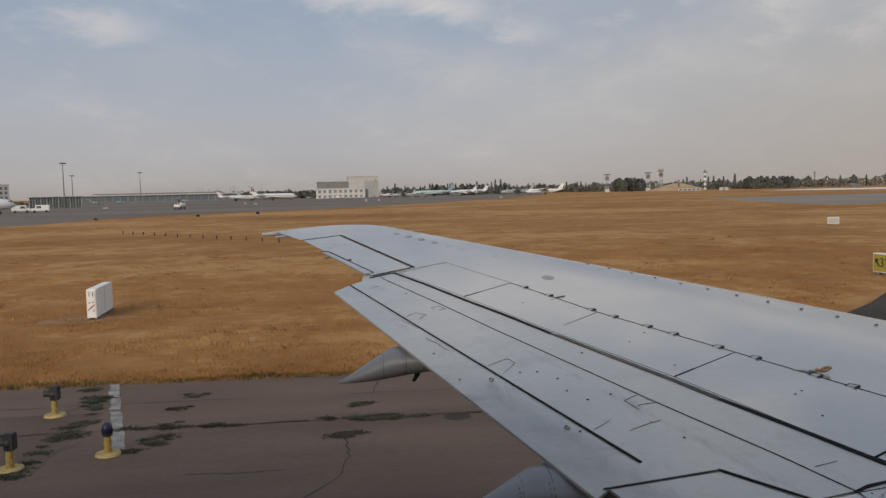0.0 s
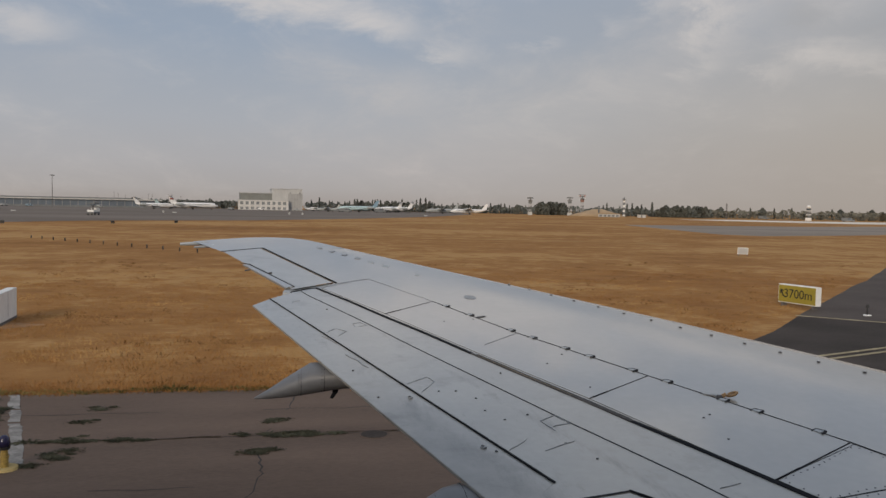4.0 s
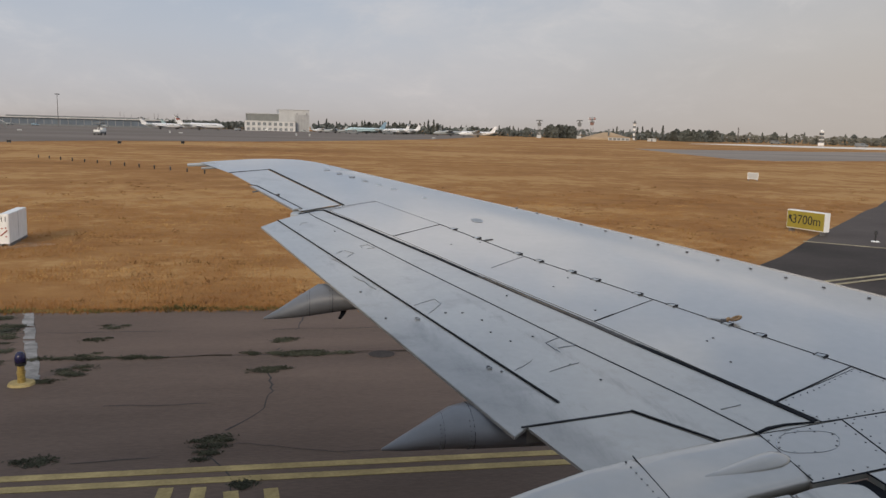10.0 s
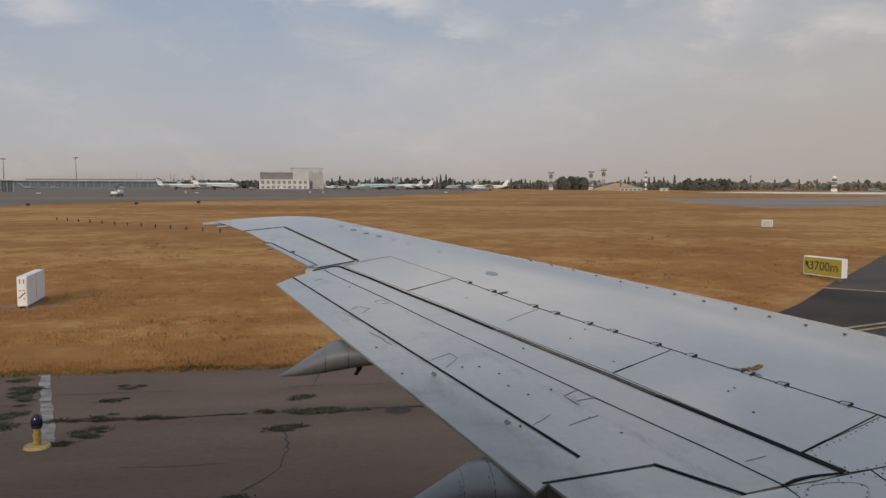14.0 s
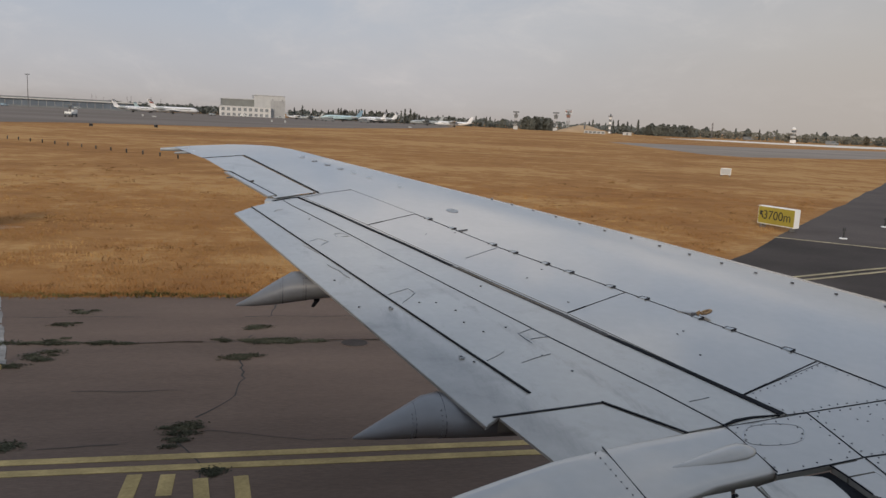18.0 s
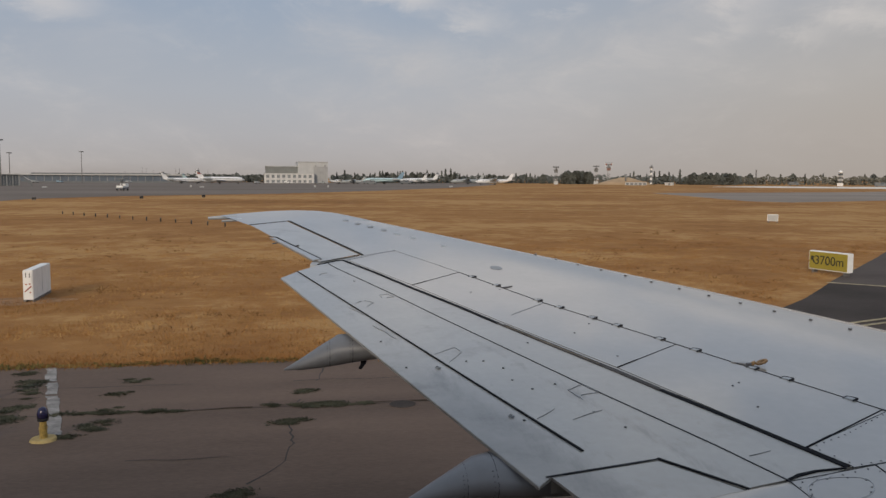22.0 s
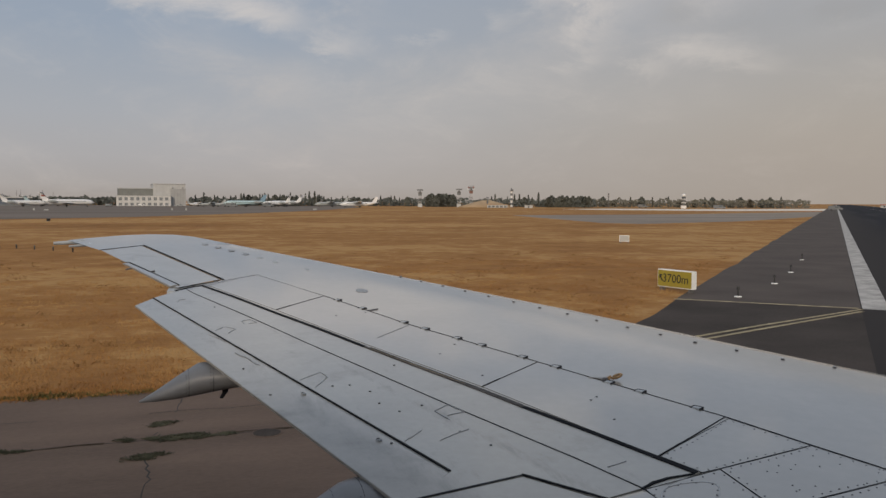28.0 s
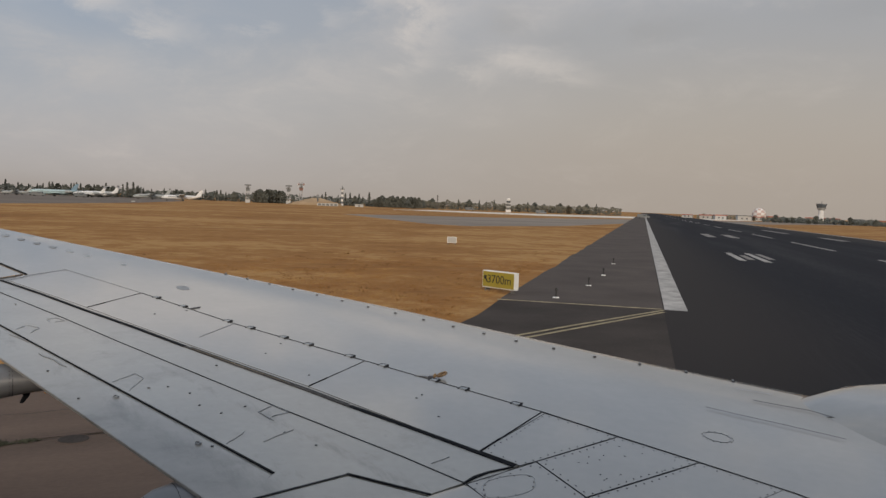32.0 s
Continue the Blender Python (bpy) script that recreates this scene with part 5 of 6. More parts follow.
def jet(length=32.0, tail=AC_WHITE, body=AC_WHITE, t_tail=True, prop=False, name="parked_airliner", label="white parked airliner with a coloured tail"):
    """A parked aircraft along x, nose at +x."""
    L = length
    r = L * 0.055
    p = thing(name, label, "aircraft")
    zc = r + L * 0.045
    part("fuselage", body_x([(-L / 2, 0, zc + r * 0.6, 0.1, 0.15), (-L * 0.36, 0, zc + r * 0.25, r * 0.6, r * 0.7), (-L * 0.2, 0, zc, r, r), (L * 0.34, 0, zc, r, r), (L * 0.44, 0, zc - r * 0.1, r * 0.75, r * 0.8), (L / 2, 0, zc - r * 0.3, 0.15, 0.15)], 12), body, p, "", True)
    part("fin", loft([[(-L * 0.50, -0.15, zc + r * 0.6), (-L * 0.36, -0.15, zc + r * 0.6), (-L * 0.36, 0.15, zc + r * 0.6), (-L * 0.50, 0.15, zc + r * 0.6)], [(-L * 0.56, -0.08, zc + L * 0.20), (-L * 0.49, -0.08, zc + L * 0.20), (-L * 0.49, 0.08, zc + L * 0.20), (-L * 0.56, 0.08, zc + L * 0.20)]]), tail, p, "coloured tail fin")
    hz = zc + (L * 0.19 if t_tail else r * 0.5)
    for s in (-1, 1):
        part("tailplane", loft([[(-L * 0.55, 0, hz), (-L * 0.46, 0, hz), (-L * 0.46, 0, hz + 0.25), (-L * 0.55, 0, hz + 0.25)], [(-L * 0.58, s * L * 0.17, hz + 0.1), (-L * 0.54, s * L * 0.17, hz + 0.1), (-L * 0.54, s * L * 0.17, hz + 0.25), (-L * 0.58, s * L * 0.17, hz + 0.25)]]), body, p)
        wz = zc + (r * 0.8 if prop else -r * 0.6)
        part("wing", loft([[(-L * 0.10, 0, wz), (L * 0.10, 0, wz), (L * 0.10, 0, wz + 0.5), (-L * 0.10, 0, wz + 0.5)], [(-L * (0.06 if prop else 0.2), s * L * 0.46, wz + 0.6), (L * (0.02 if prop else -0.14), s * L * 0.46, wz + 0.6), (L * (0.02 if prop else -0.14), s * L * 0.46, wz + 0.75), (-L * (0.06 if prop else 0.2), s * L * 0.46, wz + 0.75)]]), body, p)
        if prop:
            part("engine", body_x([(-L * 0.04, s * L * 0.16, wz, 0.3, 0.3), (0, s * L * 0.16, wz, 0.7, 0.7), (L * 0.12, s * L * 0.16, wz, 0.6, 0.6), (L * 0.15, s * L * 0.16, wz, 0.1, 0.1)], 8), AC_GREY, p)
        else:
            part("engine", body_x([(-L * 0.40, s * r * 1.7, zc + r * 0.3, 0.4, 0.4), (-L * 0.33, s * r * 1.7, zc + r * 0.3, 0.8, 0.8), (-L * 0.24, s * r * 1.7, zc + r * 0.3, 0.75, 0.75)], 8), AC_GREY, p)
        lg = part("main_gear", tube((-L * 0.04, s * r * 1.3, 0.5), (-L * 0.04, s * r * 1.1, zc - r * 0.5), 0.2), STEEL, p)
        part("wheel", tube((-L * 0.04, s * r * 1.3 - 0.3, 0.55), (-L * 0.04, s * r * 1.3 + 0.3, 0.55), 0.55, 0.55, 10), RUBBER, lg)
    ng = part("nose_gear", tube((L * 0.36, 0, 0.4), (L * 0.36, 0, zc - r * 0.6), 0.15), STEEL, p)
    part("wheel", tube((L * 0.36, -0.25, 0.4), (L * 0.36, 0.25, 0.4), 0.4, 0.4, 10), RUBBER, ng)
    part("cabin_windows", box(-L * 0.25, L * 0.33, -r * 1.003, r * 1.003, zc + r * 0.12, zc + r * 0.3), WINDOW, p)
    part("cockpit_glass", box(L * 0.43, L * 0.46, -r * 0.62, r * 0.62, zc + r * 0.28, zc + r * 0.5), WINDOW, p)
    return p


place(jet(24, AC_WHITE, label="white parked airliner with a high tail"), -9.1, 545, 6)
place(jet(22, AC_TEAL, label="white parked airliner with a teal tail"), -8.0, 585, 8)
red_jet = jet(29, AC_WHITE, label="white parked airliner with a faded red stripe on its fin")
part("fin_stripe", loft([[(-14.9, -0.2, 6.1), (-12.4, -0.2, 6.1), (-12.4, 0.2, 6.1), (-14.9, 0.2, 6.1)], [(-15.3, -0.2, 7.2), (-13.3, -0.2, 7.2), (-13.3, 0.2, 7.2), (-15.3, 0.2, 7.2)]]), AC_RED, red_jet, "faded red stripe")
place(red_jet, -6.6, 545, 4)
place(jet(27, AC_BLUE, AC_TEAL, False, label="teal and white parked airliner with a blue tail"), 4.4, 560, 187)
place(jet(25, AC_WHITE, label="white parked airliner with red markings on the fin"), 6.5, 585, 140)
place(jet(27, AC_WHITE, label="white parked airliner seen from its tail"), 7.1, 600, 150)
place(jet(22, AC_GREY, AC_GREY, False, True, label="dull grey propeller aircraft parked on dirt"), 10.3, 560, 184)
place(jet(23, AC_WHITE, AC_WHITE, False, True, label="white propeller aircraft with engines under the wing"), 12.2, 520, 184)
place(jet(16, AC_GREY, AC_GREY, False, True, label="small dark derelict aircraft"), 2.3, 560, 170)
place(jet(15, AC_GREY, AC_WHITE, False, True, label="small pale derelict aircraft"), 1.4, 590, 20)
place(jet(30, AC_WHITE, label="white airliner parked by the dark shed"), -25.9, 262, 4)


def van(a, r, spin, tall=2.3, length=5.2, col=SIGN_W, label="white van parked on the apron"):
    v = thing("van", label, "van", group="vehicles on the apron")
    part("body", box(-length / 2, length * 0.28, -1, 1, 0.45, tall, 0.15), col, v)
    part("bonnet", box(length * 0.25, length / 2, -0.95, 0.95, 0.45, tall * 0.58, 0.12), col, v)
    part("windscreen", box(length * 0.24, length * 0.30, -0.8, 0.8, tall * 0.58, tall * 0.9), WINDOW, v)
    part("side_window", box(-length * 0.05, length * 0.2, -1.01, 1.01, tall * 0.58, tall * 0.88), WINDOW, v)
    for x in (-length * 0.32, length * 0.32):
        for y in (-0.95, 0.95):
            part("wheel", tube((x, y - 0.12, 0.36), (x, y + 0.12, 0.36), 0.36, 0.36, 10), RUBBER, v)
    return place(v, a, r, spin)


van(-22.4, 286, 5)
van(-21.3, 280, 176)
lt = thing("apron_truck", "white apron truck with its platform raised on dark scissor arms", "truck", group="vehicles on the apron")
part("chassis", box(-2.6, 2.6, -1.0, 1.0, 0.5, 0.95, 0.05), WALL_D, lt)
part("cab", box(1.2, 2.7, -1.0, 1.0, 0.95, 2.1, 0.12), SIGN_W, lt, "white cab")
part("cab_glass", box(2.1, 2.74, -0.85, 0.85, 1.45, 1.95), WINDOW, lt)
for a0, a1 in ((-1.6, 0.8), (0.8, -1.6)):
    part("scissor_arm", tube((a0, 0, 1.0), (a1, 0, 3.3), 0.14, 0.14, 6), STEEL, lt)
part("platform", box(-2.4, 1.5, -1.1, 1.1, 3.3, 3.55), WALL_D, lt)
part("platform_rail", box(-2.4, 1.5, -1.1, -1.0, 4.2, 4.32), STEEL, lt)
for x in (-2.35, -0.5, 1.4):
    part("rail_post", box(x, x + 0.08, -1.1, -1.0, 3.55, 4.2), STEEL, lt)
part("body", box(-2.5, 1.0, -0.95, 0.95, 0.95, 1.5, 0.06), SIGN_W, lt, "white body")
for x in (-1.7, 1.8):
    for y in (-0.95, 0.95):
        part("wheel", tube((x, y - 0.12, 0.42), (x, y + 0.12, 0.42), 0.42, 0.42, 10), RUBBER, lt)
place(lt, -12.9, 258, 72)
for a, r in ((-18, 600), (-16.6, 605), (-12.5, 600), (-4.2, 560), (-2.2, 590), (0.2, 590)):
    van(a, r, random.uniform(-30, 30), 1.7, 4.3, random.choice((SIGN_W, AC_GREY, AC_BLUE)), "small car parked before the buildings")
for a, r, c in ((2.9, 575, WALL_D), (3.6, 540, WALL_D), (6.0, 560, WALL_D), (32.0, 640, WALL_D), (37.0, 560, WALL_D), (44.0, 520, WALL_D)):
    van(a, r, random.uniform(-20, 20), 2.6, 7.5, c, "dark lorry standing far off")


for k, (a, r) in enumerate(((-17.5, 330), (-13.2, 340), (-8.6, 345), (-7.9, 342), (-0.3, 352), (0.6, 350), (9.2, 380))):
    w = 0.35 if k % 3 else 0.8
    mb = thing("apron_marker", "small pale marker box at the apron's edge", "marker", far(a, r), "apron markers")
    part("box", box(-w, w, -0.3, 0.3, 0, 0.5 if w > 0.5 else 0.9, 0.04), WALL_G, mb)
    part("foot", box(-w * 0.8, w * 0.8, -0.2, 0.2, -0.02, 0.05), STEEL, mb)


def lattice(h, w, col_a, col_b, head="box", label="lattice mast", category="mast", name="lattice_mast"):
    t = thing(name, label, category)
    n = 5
    for k in range(n):
        z0, z1 = h * k / n, h * (k + 1) / n
        for sx in (-1, 1):
            for sy in (-1, 1):
                part("leg", tube((sx * w, sy * w, z0), (sx * w, sy * w, z1), 0.16, 0.16, 5), (col_a, col_b)[k % 2], t)
        bm = bmesh.new()
        for sy in (-1, 1):
            add_tube(bm, (-w, sy * w, z0), (w, sy * w, z1), 0.1, 0.1, 4)
            add_tube(bm, (w, sy * w, z0), (-w, sy * w, z1), 0.1, 0.1, 4)
        part("brace", bm, (col_a, col_b)[k % 2], t)
    if head == "box":
        part("platform", box(-w * 1.9, w * 1.9, -w * 1.9, w * 1.9, h, h + 0.5), col_a, t)
        part("antenna", box(-w * 2.2, w * 2.2, -0.5, 0.5, h + 1.0, h + 2.0), col_a, t)
        part("cabin", box(-w, w, -w, w, h - 2.8, h - 0.3), col_b, t)
    return t


def radar_tower(h, label, cabin=None):
    t = lattice(h, 0.9, STEEL, WALL_G, "none", label, "radar tower", "radar_tower")
    part("cabin", box(-1.3, 1.3, -1.3, 1.3, h - 3.1, h - 1.2, 0.1), cabin or WALL_D, t, "cabin under the gallery")
    part("gallery", box(-1.9, 1.9, -1.9, 1.9, h - 1.2, h - 0.9), STEEL, t)
    part("pedestal", tube((0, 0, h - 0.9), (0, 0, h + 0.5), 0.4, 0.3, 8), STEEL, t)
    part("antenna", box(-2.3, 2.3, -0.35, 0.35, h + 0.5, h + 1.5, 0.12), WALL_D, t, "wide dark antenna bar")
    part("antenna_rib", box(-0.2, 0.2, -0.6, -0.35, h + 0.3, h + 1.6), STEEL, t)
    part("equipment_hut", box(-1.6, 1.6, -1.4, 1.4, 0, 2.4), WALL_P, t)
    return t


place(radar_tower(11.6, "dark radar tower on a pale lattice"), 16.55, 600)
place(radar_tower(12.2, "dark radar tower on a pale lattice"), 19.3, 600)
rt2 = radar_tower(13.2, "pale lattice radar tower with a faded red head", HEAD_ST)
for sx in (-1, 1):
    part("antenna_frame", tube((sx * 2.1, 0, 12.0), (sx * 2.5, 0, 15.4), 0.16, 0.16, 6), WALL_W, rt2)
    part("red_panel", box(sx * 1.6 - 0.28, sx * 1.6 + 0.28, -0.5, -0.38, 14.0, 15.0), RED_ST, rt2, "faded red panel")
part("antenna_frame", tube((-2.5, 0, 15.4), (2.5, 0, 15.4), 0.16, 0.16, 6), STEEL, rt2)
place(rt2, 20.15, 590)
place(lattice(5.5, 0.4, WALL_D, STEEL, "box", "small antenna on the mound"), 21.3, 585)
place(lattice(11, 0.3, STEEL, STEEL, "none", "thin grey steel mast"), 29.7, 600)


def striped_tower(h, r, label):
    t = thing("striped_tower", label, "tower")
    n = 7
    for k in range(n):
        part("band", tube((0, 0, h * k / n), (0, 0, h * (k + 1) / n), r, r * 0.95, 10), (WALL_W, WALL_D)[k % 2], t)
    part("gallery", tube((0, 0, h - 0.1), (0, 0, h + 0.15), r * 1.7, r * 1.7, 12), STEEL, t)
    for k in range(8):
        a = 2 * math.pi * k / 8
        part("rail_post", tube((r * 1.6 * math.cos(a), r * 1.6 * math.sin(a), h + 0.15), (r * 1.6 * math.cos(a), r * 1.6 * math.sin(a), h + 1.2), 0.07, 0.07, 5), STEEL, t)
    part("lamp_house", tube((0, 0, h + 0.15), (0, 0, h + 1.5), r * 0.8, r * 0.7, 10), WALL_D, t)
    part("lamp", tube((0, 0, h + 1.5), (0, 0, h + 2.2), r * 0.5, r * 0.3, 10), WALL_D, t)
    return t


place(striped_tower(12.0, 0.85, "grey and white striped beacon tower"), 23.0, 590)


def white_tower(h=9.0):
    t = thing("observation_tower", "stepped grey observation tower with a white ball on top", "tower")
    part("base", box(-1.9, 1.9, -1.9, 1.9, 0, 2.0), WALL_W, t)
    for sx in (-1, 1):
        for sy in (-1, 1):
            part("leg", tube((sx * 1.3, sy * 1.3, 2.0), (sx * 1.1, sy * 1.1, h - 2.4), 0.22, 0.2, 6), STEEL, t)
    part("lower_gallery", box(-1.7, 1.7, -1.7, 1.7, h * 0.38, h * 0.38 + 0.9), WALL_P, t, "pale gallery")
    part("upper_gallery", box(-1.8, 1.8, -1.8, 1.8, h - 3.2, h - 2.5), WALL_P, t, "pale gallery")
    part("stair_core", box(-0.7, 0.7, -0.7, 0.7, 2.0, h - 2.4), WALL_D, t)
    part("cab", tube((0, 0, h - 2.5), (0, 0, h - 1.2), 1.3, 1.5, 10), WINDOW, t, "dark glazed cab")
    ball = [[(r * math.cos(2 * math.pi * i / 14), r * math.sin(2 * math.pi * i / 14), h - 0.3 + z) for i in range(14)] for r, z in ((0.5, -1.0), (1.1, -0.75), (1.45, -0.1), (1.3, 0.6), (0.8, 1.1), (0.1, 1.3))]
    part("dome", loft(ball), SIGN_W, t, "white ball-shaped radome", True)
    return t


place(white_tower(9.5), 34.7, 600)

# sandy mound with a small arched building
bm = bmesh.new()
add_loft(bm, [[(r * math.cos(2 * math.pi * i / 20) * 1.7, 12 + r * math.sin(2 * math.pi * i / 20), z + 0.3 * noise.noise((i, r, 0))) for i in range(20)] for r, z in ((13, -0.2), (9, 1.9), (5, 3.9), (1.5, 5.3))])
md = tagged(link("sand_mound", bm, SAND, None, "", True), "sandy earth mound with dry grass", "mound")
place(md, 21.2, 580)
ab = thing("arched_building", "low white building with arched openings by the mound", "building")
part("wall", box(-7, 7, 0, 5, 0, 2.0), WALL_P, ab)
part("roof", box(-7.3, 7.3, -0.3, 5.3, 2.0, 2.4), SAND, ab)
for k in range(5):
    part("opening", box(-6.4 + k * 2.75, -4.5 + k * 2.75, -0.1, 0.2, 0.2, 1.5), WALL_D, ab)
place(ab, 22.0, 560)
wb = thing("white_hut", "small white hut before the trees", "hut")
part("wall", box(-2.8, 2.8, 0, 3, 0, 1.7), WALL_P, wb)
part("roof", box(-3.1, 3.1, -0.3, 3.3, 1.7, 2.0), WALL_G, wb)
part("door", box(-0.5, 0.5, -0.08, 0.1, 0, 1.5), WALL_D, wb)
place(wb, 24.2, 560)

# control tower and radome beyond the runway
rd = thing("radome", "white and faded red chequered radome ball", "radome")
for b in range(6):
    for k in range(10):
        bm = bmesh.new()
        a0, a1 = 2 * math.pi * k / 10, 2 * math.pi * (k + 1) / 10
        t0, t1 = -0.9 + b * 2.4 / 6, -0.9 + (b + 1) * 2.4 / 6
        R = 6.0
        pts = [(R * math.cos(t) * math.cos(a), R * math.cos(t) * math.sin(a), 5.5 + R * math.sin(t)) for t, a in ((t0, a0), (t0, a1), (t1, a1), (t1, a0))]
        v = [bm.verts.new(p) for p in pts]
        c = bm.verts.new(Vector((sum(p[0] for p in pts) / 4, sum(p[1] for p in pts) / 4, sum(p[2] for p in pts) / 4)) * 1.01)
        for i in range(4):
            bm.faces.new((v[i], v[(i + 1) % 4], c))
        part("panel", bm, (WALL_W, PINK_ST)[(b + k) % 2], rd)
part("base", tube((0, 0, 0), (0, 0, 1.5), 4.5, 4.2, 14), WALL_G, rd)
place(rd, 51.4, 780)
ct = thing("control_tower", "pale control tower with a dark glazed cab", "control tower")
part("shaft", tube((0, 0, 0), (0, 0, 12), 2.3, 2.0, 12), WALL_W, ct)
part("collar", tube((0, 0, 11), (0, 0, 13.2), 2.2, 4.0, 8), WALL_G, ct)
part("cab_glass", tube((0, 0, 13.2), (0, 0, 16), 3.4, 4.2, 8), WINDOW, ct)
part("cab_roof", tube((0, 0, 16), (0, 0, 16.7), 4.6, 4.4, 8), WALL_D, ct)
part("antenna", tube((0, 0, 16.7), (0, 0, 19), 0.2, 0.1), STEEL, ct)
place(ct, 55.1, 760)
for k in range(16):
    hb = thing("low_house", "low pale house far beyond the runway", "house", group="houses beyond the runway")
    w, h = random.uniform(3, 6.5), random.uniform(2.4, 4.2)
    part("wall", box(-w, w, 0, 8, 0, h), random.choice((WALL_P, WALL_G, SAND)), hb)
    part("roof", prism([(-w - 0.4, -0.4), (w + 0.4, -0.4), (w + 0.4, 8.4), (-w - 0.4, 8.4)], h, h + 0.7), random.choice((WALL_D, WALL_G, RED_ST)), hb)
    for q in (-0.5, 0.2):
        part("window", box(w * q, w * q + 1.4, -0.1, 0.2, 1, 2.2), WINDOW, hb)
    place(hb, 47.2 + 0.75 * k + random.uniform(-0.4, 0.4), random.uniform(700, 880), random.uniform(-20, 20))

# ---------------------------------------------------------------- trees


def crown(profile, n, size, seed, flat=1.0):
    """Many small leaf clumps inside an uneven outline: profile gives the radius at each height."""
    rr = random.Random(seed)
    verts, faces = [], []
    hs = [p[0] for p in profile]
    for _ in range(n):
        z = rr.uniform(hs[0], hs[-1])
        r = np.interp(z, hs, [p[1] for p in profile]) * (0.75 + 0.5 * noise.noise((z * 0.6, seed, 0)))
        a = rr.uniform(0, 6.283)
        q = r * math.sqrt(rr.random()) * (0.85 + 0.35 * noise.noise((math.cos(a) * 1.5, math.sin(a) * 1.5, z * 0.4 + seed)))
        c = Vector((q * math.cos(a), q * math.sin(a), z))
        for _ in range(2):
            u = Vector((rr.gauss(0, 1), rr.gauss(0, 1), rr.gauss(0, 1))).normalized()
            w = u.orthogonal().normalized()
            s = size * rr.uniform(0.6, 1.5)
            i = len(verts)
            verts += [c + u * s, c + w * s * 0.8, c - u * s * 0.9, c - w * s * 0.7]
            faces.append((i, i + 1, i + 2, i + 3))
    me = bpy.data.meshes.new("crown")
    me.from_pydata([tuple(v) for v in verts], [], faces)
    return me


def tree(kind, seed, h, leaf, label):
    rr = random.Random(seed)
    t = thing("tree", label, "tree", group="trees along the far side")
    part("trunk", tube((0, 0, -0.1), (0, 0, h * 0.7), h * 0.025, h * 0.008, 7), TRUNK, t)
    bm = bmesh.new()
    for k in range(5):
        a = rr.uniform(0, 6.28)
        z = h * rr.uniform(0.25, 0.5)
        add_tube(bm, (0, 0, z), (math.cos(a) * h * 0.15, math.sin(a) * h * 0.15, z + h * 0.2), h * 0.01, h * 0.004, 5)
    part("limbs", bm, TRUNK, t)
    prof = {"poplar": [(h * 0.08, h * 0.06), (h * 0.3, h * 0.13), (h * 0.6, h * 0.12), (h * 0.85, h * 0.07), (h, h * 0.01)],
            "round": [(h * 0.05, h * 0.40), (h * 0.25, h * 0.54), (h * 0.5, h * 0.58), (h * 0.75, h * 0.50), (h * 0.92, h * 0.34), (h, h * 0.14)],
            "shrub": [(0, h * 0.6), (h * 0.3, h * 0.9), (h * 0.7, h * 0.75), (h, h * 0.2)]}[kind]
    me = crown(prof, {"poplar": 170, "round": 340, "shrub": 170}[kind], h * {"poplar": 0.05, "round": 0.075, "shrub": 0.14}[kind], seed)
    me.materials.append(leaf)
    c = new("crown", me)
    c.parent = t
    return t


kinds = [tree("poplar", 11, 11, LEAF, "tall narrow dark poplar in the far tree belt"), tree("poplar", 12, 9, LEAF, "tall narrow dark poplar in the far tree belt"),
         tree("round", 13, 8, LEAF, "broad dark tree in the far tree belt"), tree("round", 14, 6.5, LEAF, "broad dark tree in the far tree belt"),
         tree("round", 15, 6, LEAF_B, "pale olive tree in the far tree belt"), tree("shrub", 16, 3.5, LEAF_B, "low pale shrub in the far tree belt"),
         tree("shrub", 17, 4, LEAF, "low dark shrub in the far tree belt")]
for k in kinds:
    place(k, -60 - 3 * kinds.index(k), 900)
rr = random.Random(77)


def belt(a0, a1, step, picks, r0, r1, s0=0.85, s1=1.2):
    a = a0
    while a < a1:
        k = kinds[rr.choice(picks)]
        p = az(a + DA, rr.uniform(r0, r1))
        s = rr.uniform(s0, s1)
        c = copy_thing(k, pose(p.x, p.y, p.z, 0, 0, rr.uniform(0, 360)))
        c.scale = (s, s, s)
        a += step * rr.uniform(0.6, 1.4)


def woods(name, a0, a1, r0, r1, h0, h1, per_deg, leaf, label, seed):
    """A far wood of uneven height, too dense to count."""
    q = random.Random(seed)
    verts, faces = [], []
    for _ in range(int((a1 - a0) * per_deg)):
        a = q.uniform(a0, a1)
        r = q.uniform(r0, r1)
        top = h0 + (h1 - h0) * (0.5 + 0.75 * noise.noise((a * 1.3, seed, 0)) + 0.5 * noise.noise((a * 4.0, seed + 3, 0)))
        z = max(0.6, top) * q.random() ** 0.75
        c = az(a + DA, r) + Vector((0, 0, z))
        for _ in range(2):
            u = Vector((q.gauss(0, 1), q.gauss(0, 1), q.gauss(0, 1))).normalized()
            w = u.orthogonal().normalized()
            s = q.uniform(0.5, 1.2)
            i = len(verts)
            verts += [tuple(c + u * s), tuple(c + w * s * 0.8), tuple(c - u * s * 0.9), tuple(c - w * s * 0.7)]
            faces.append((i, i + 1, i + 2, i + 3))
    me = bpy.data.meshes.new(name)
    me.from_pydata(verts, [], faces)
    me.materials.append(leaf)
    return tagged(new(name, me), label, "woods", kind="stuff")


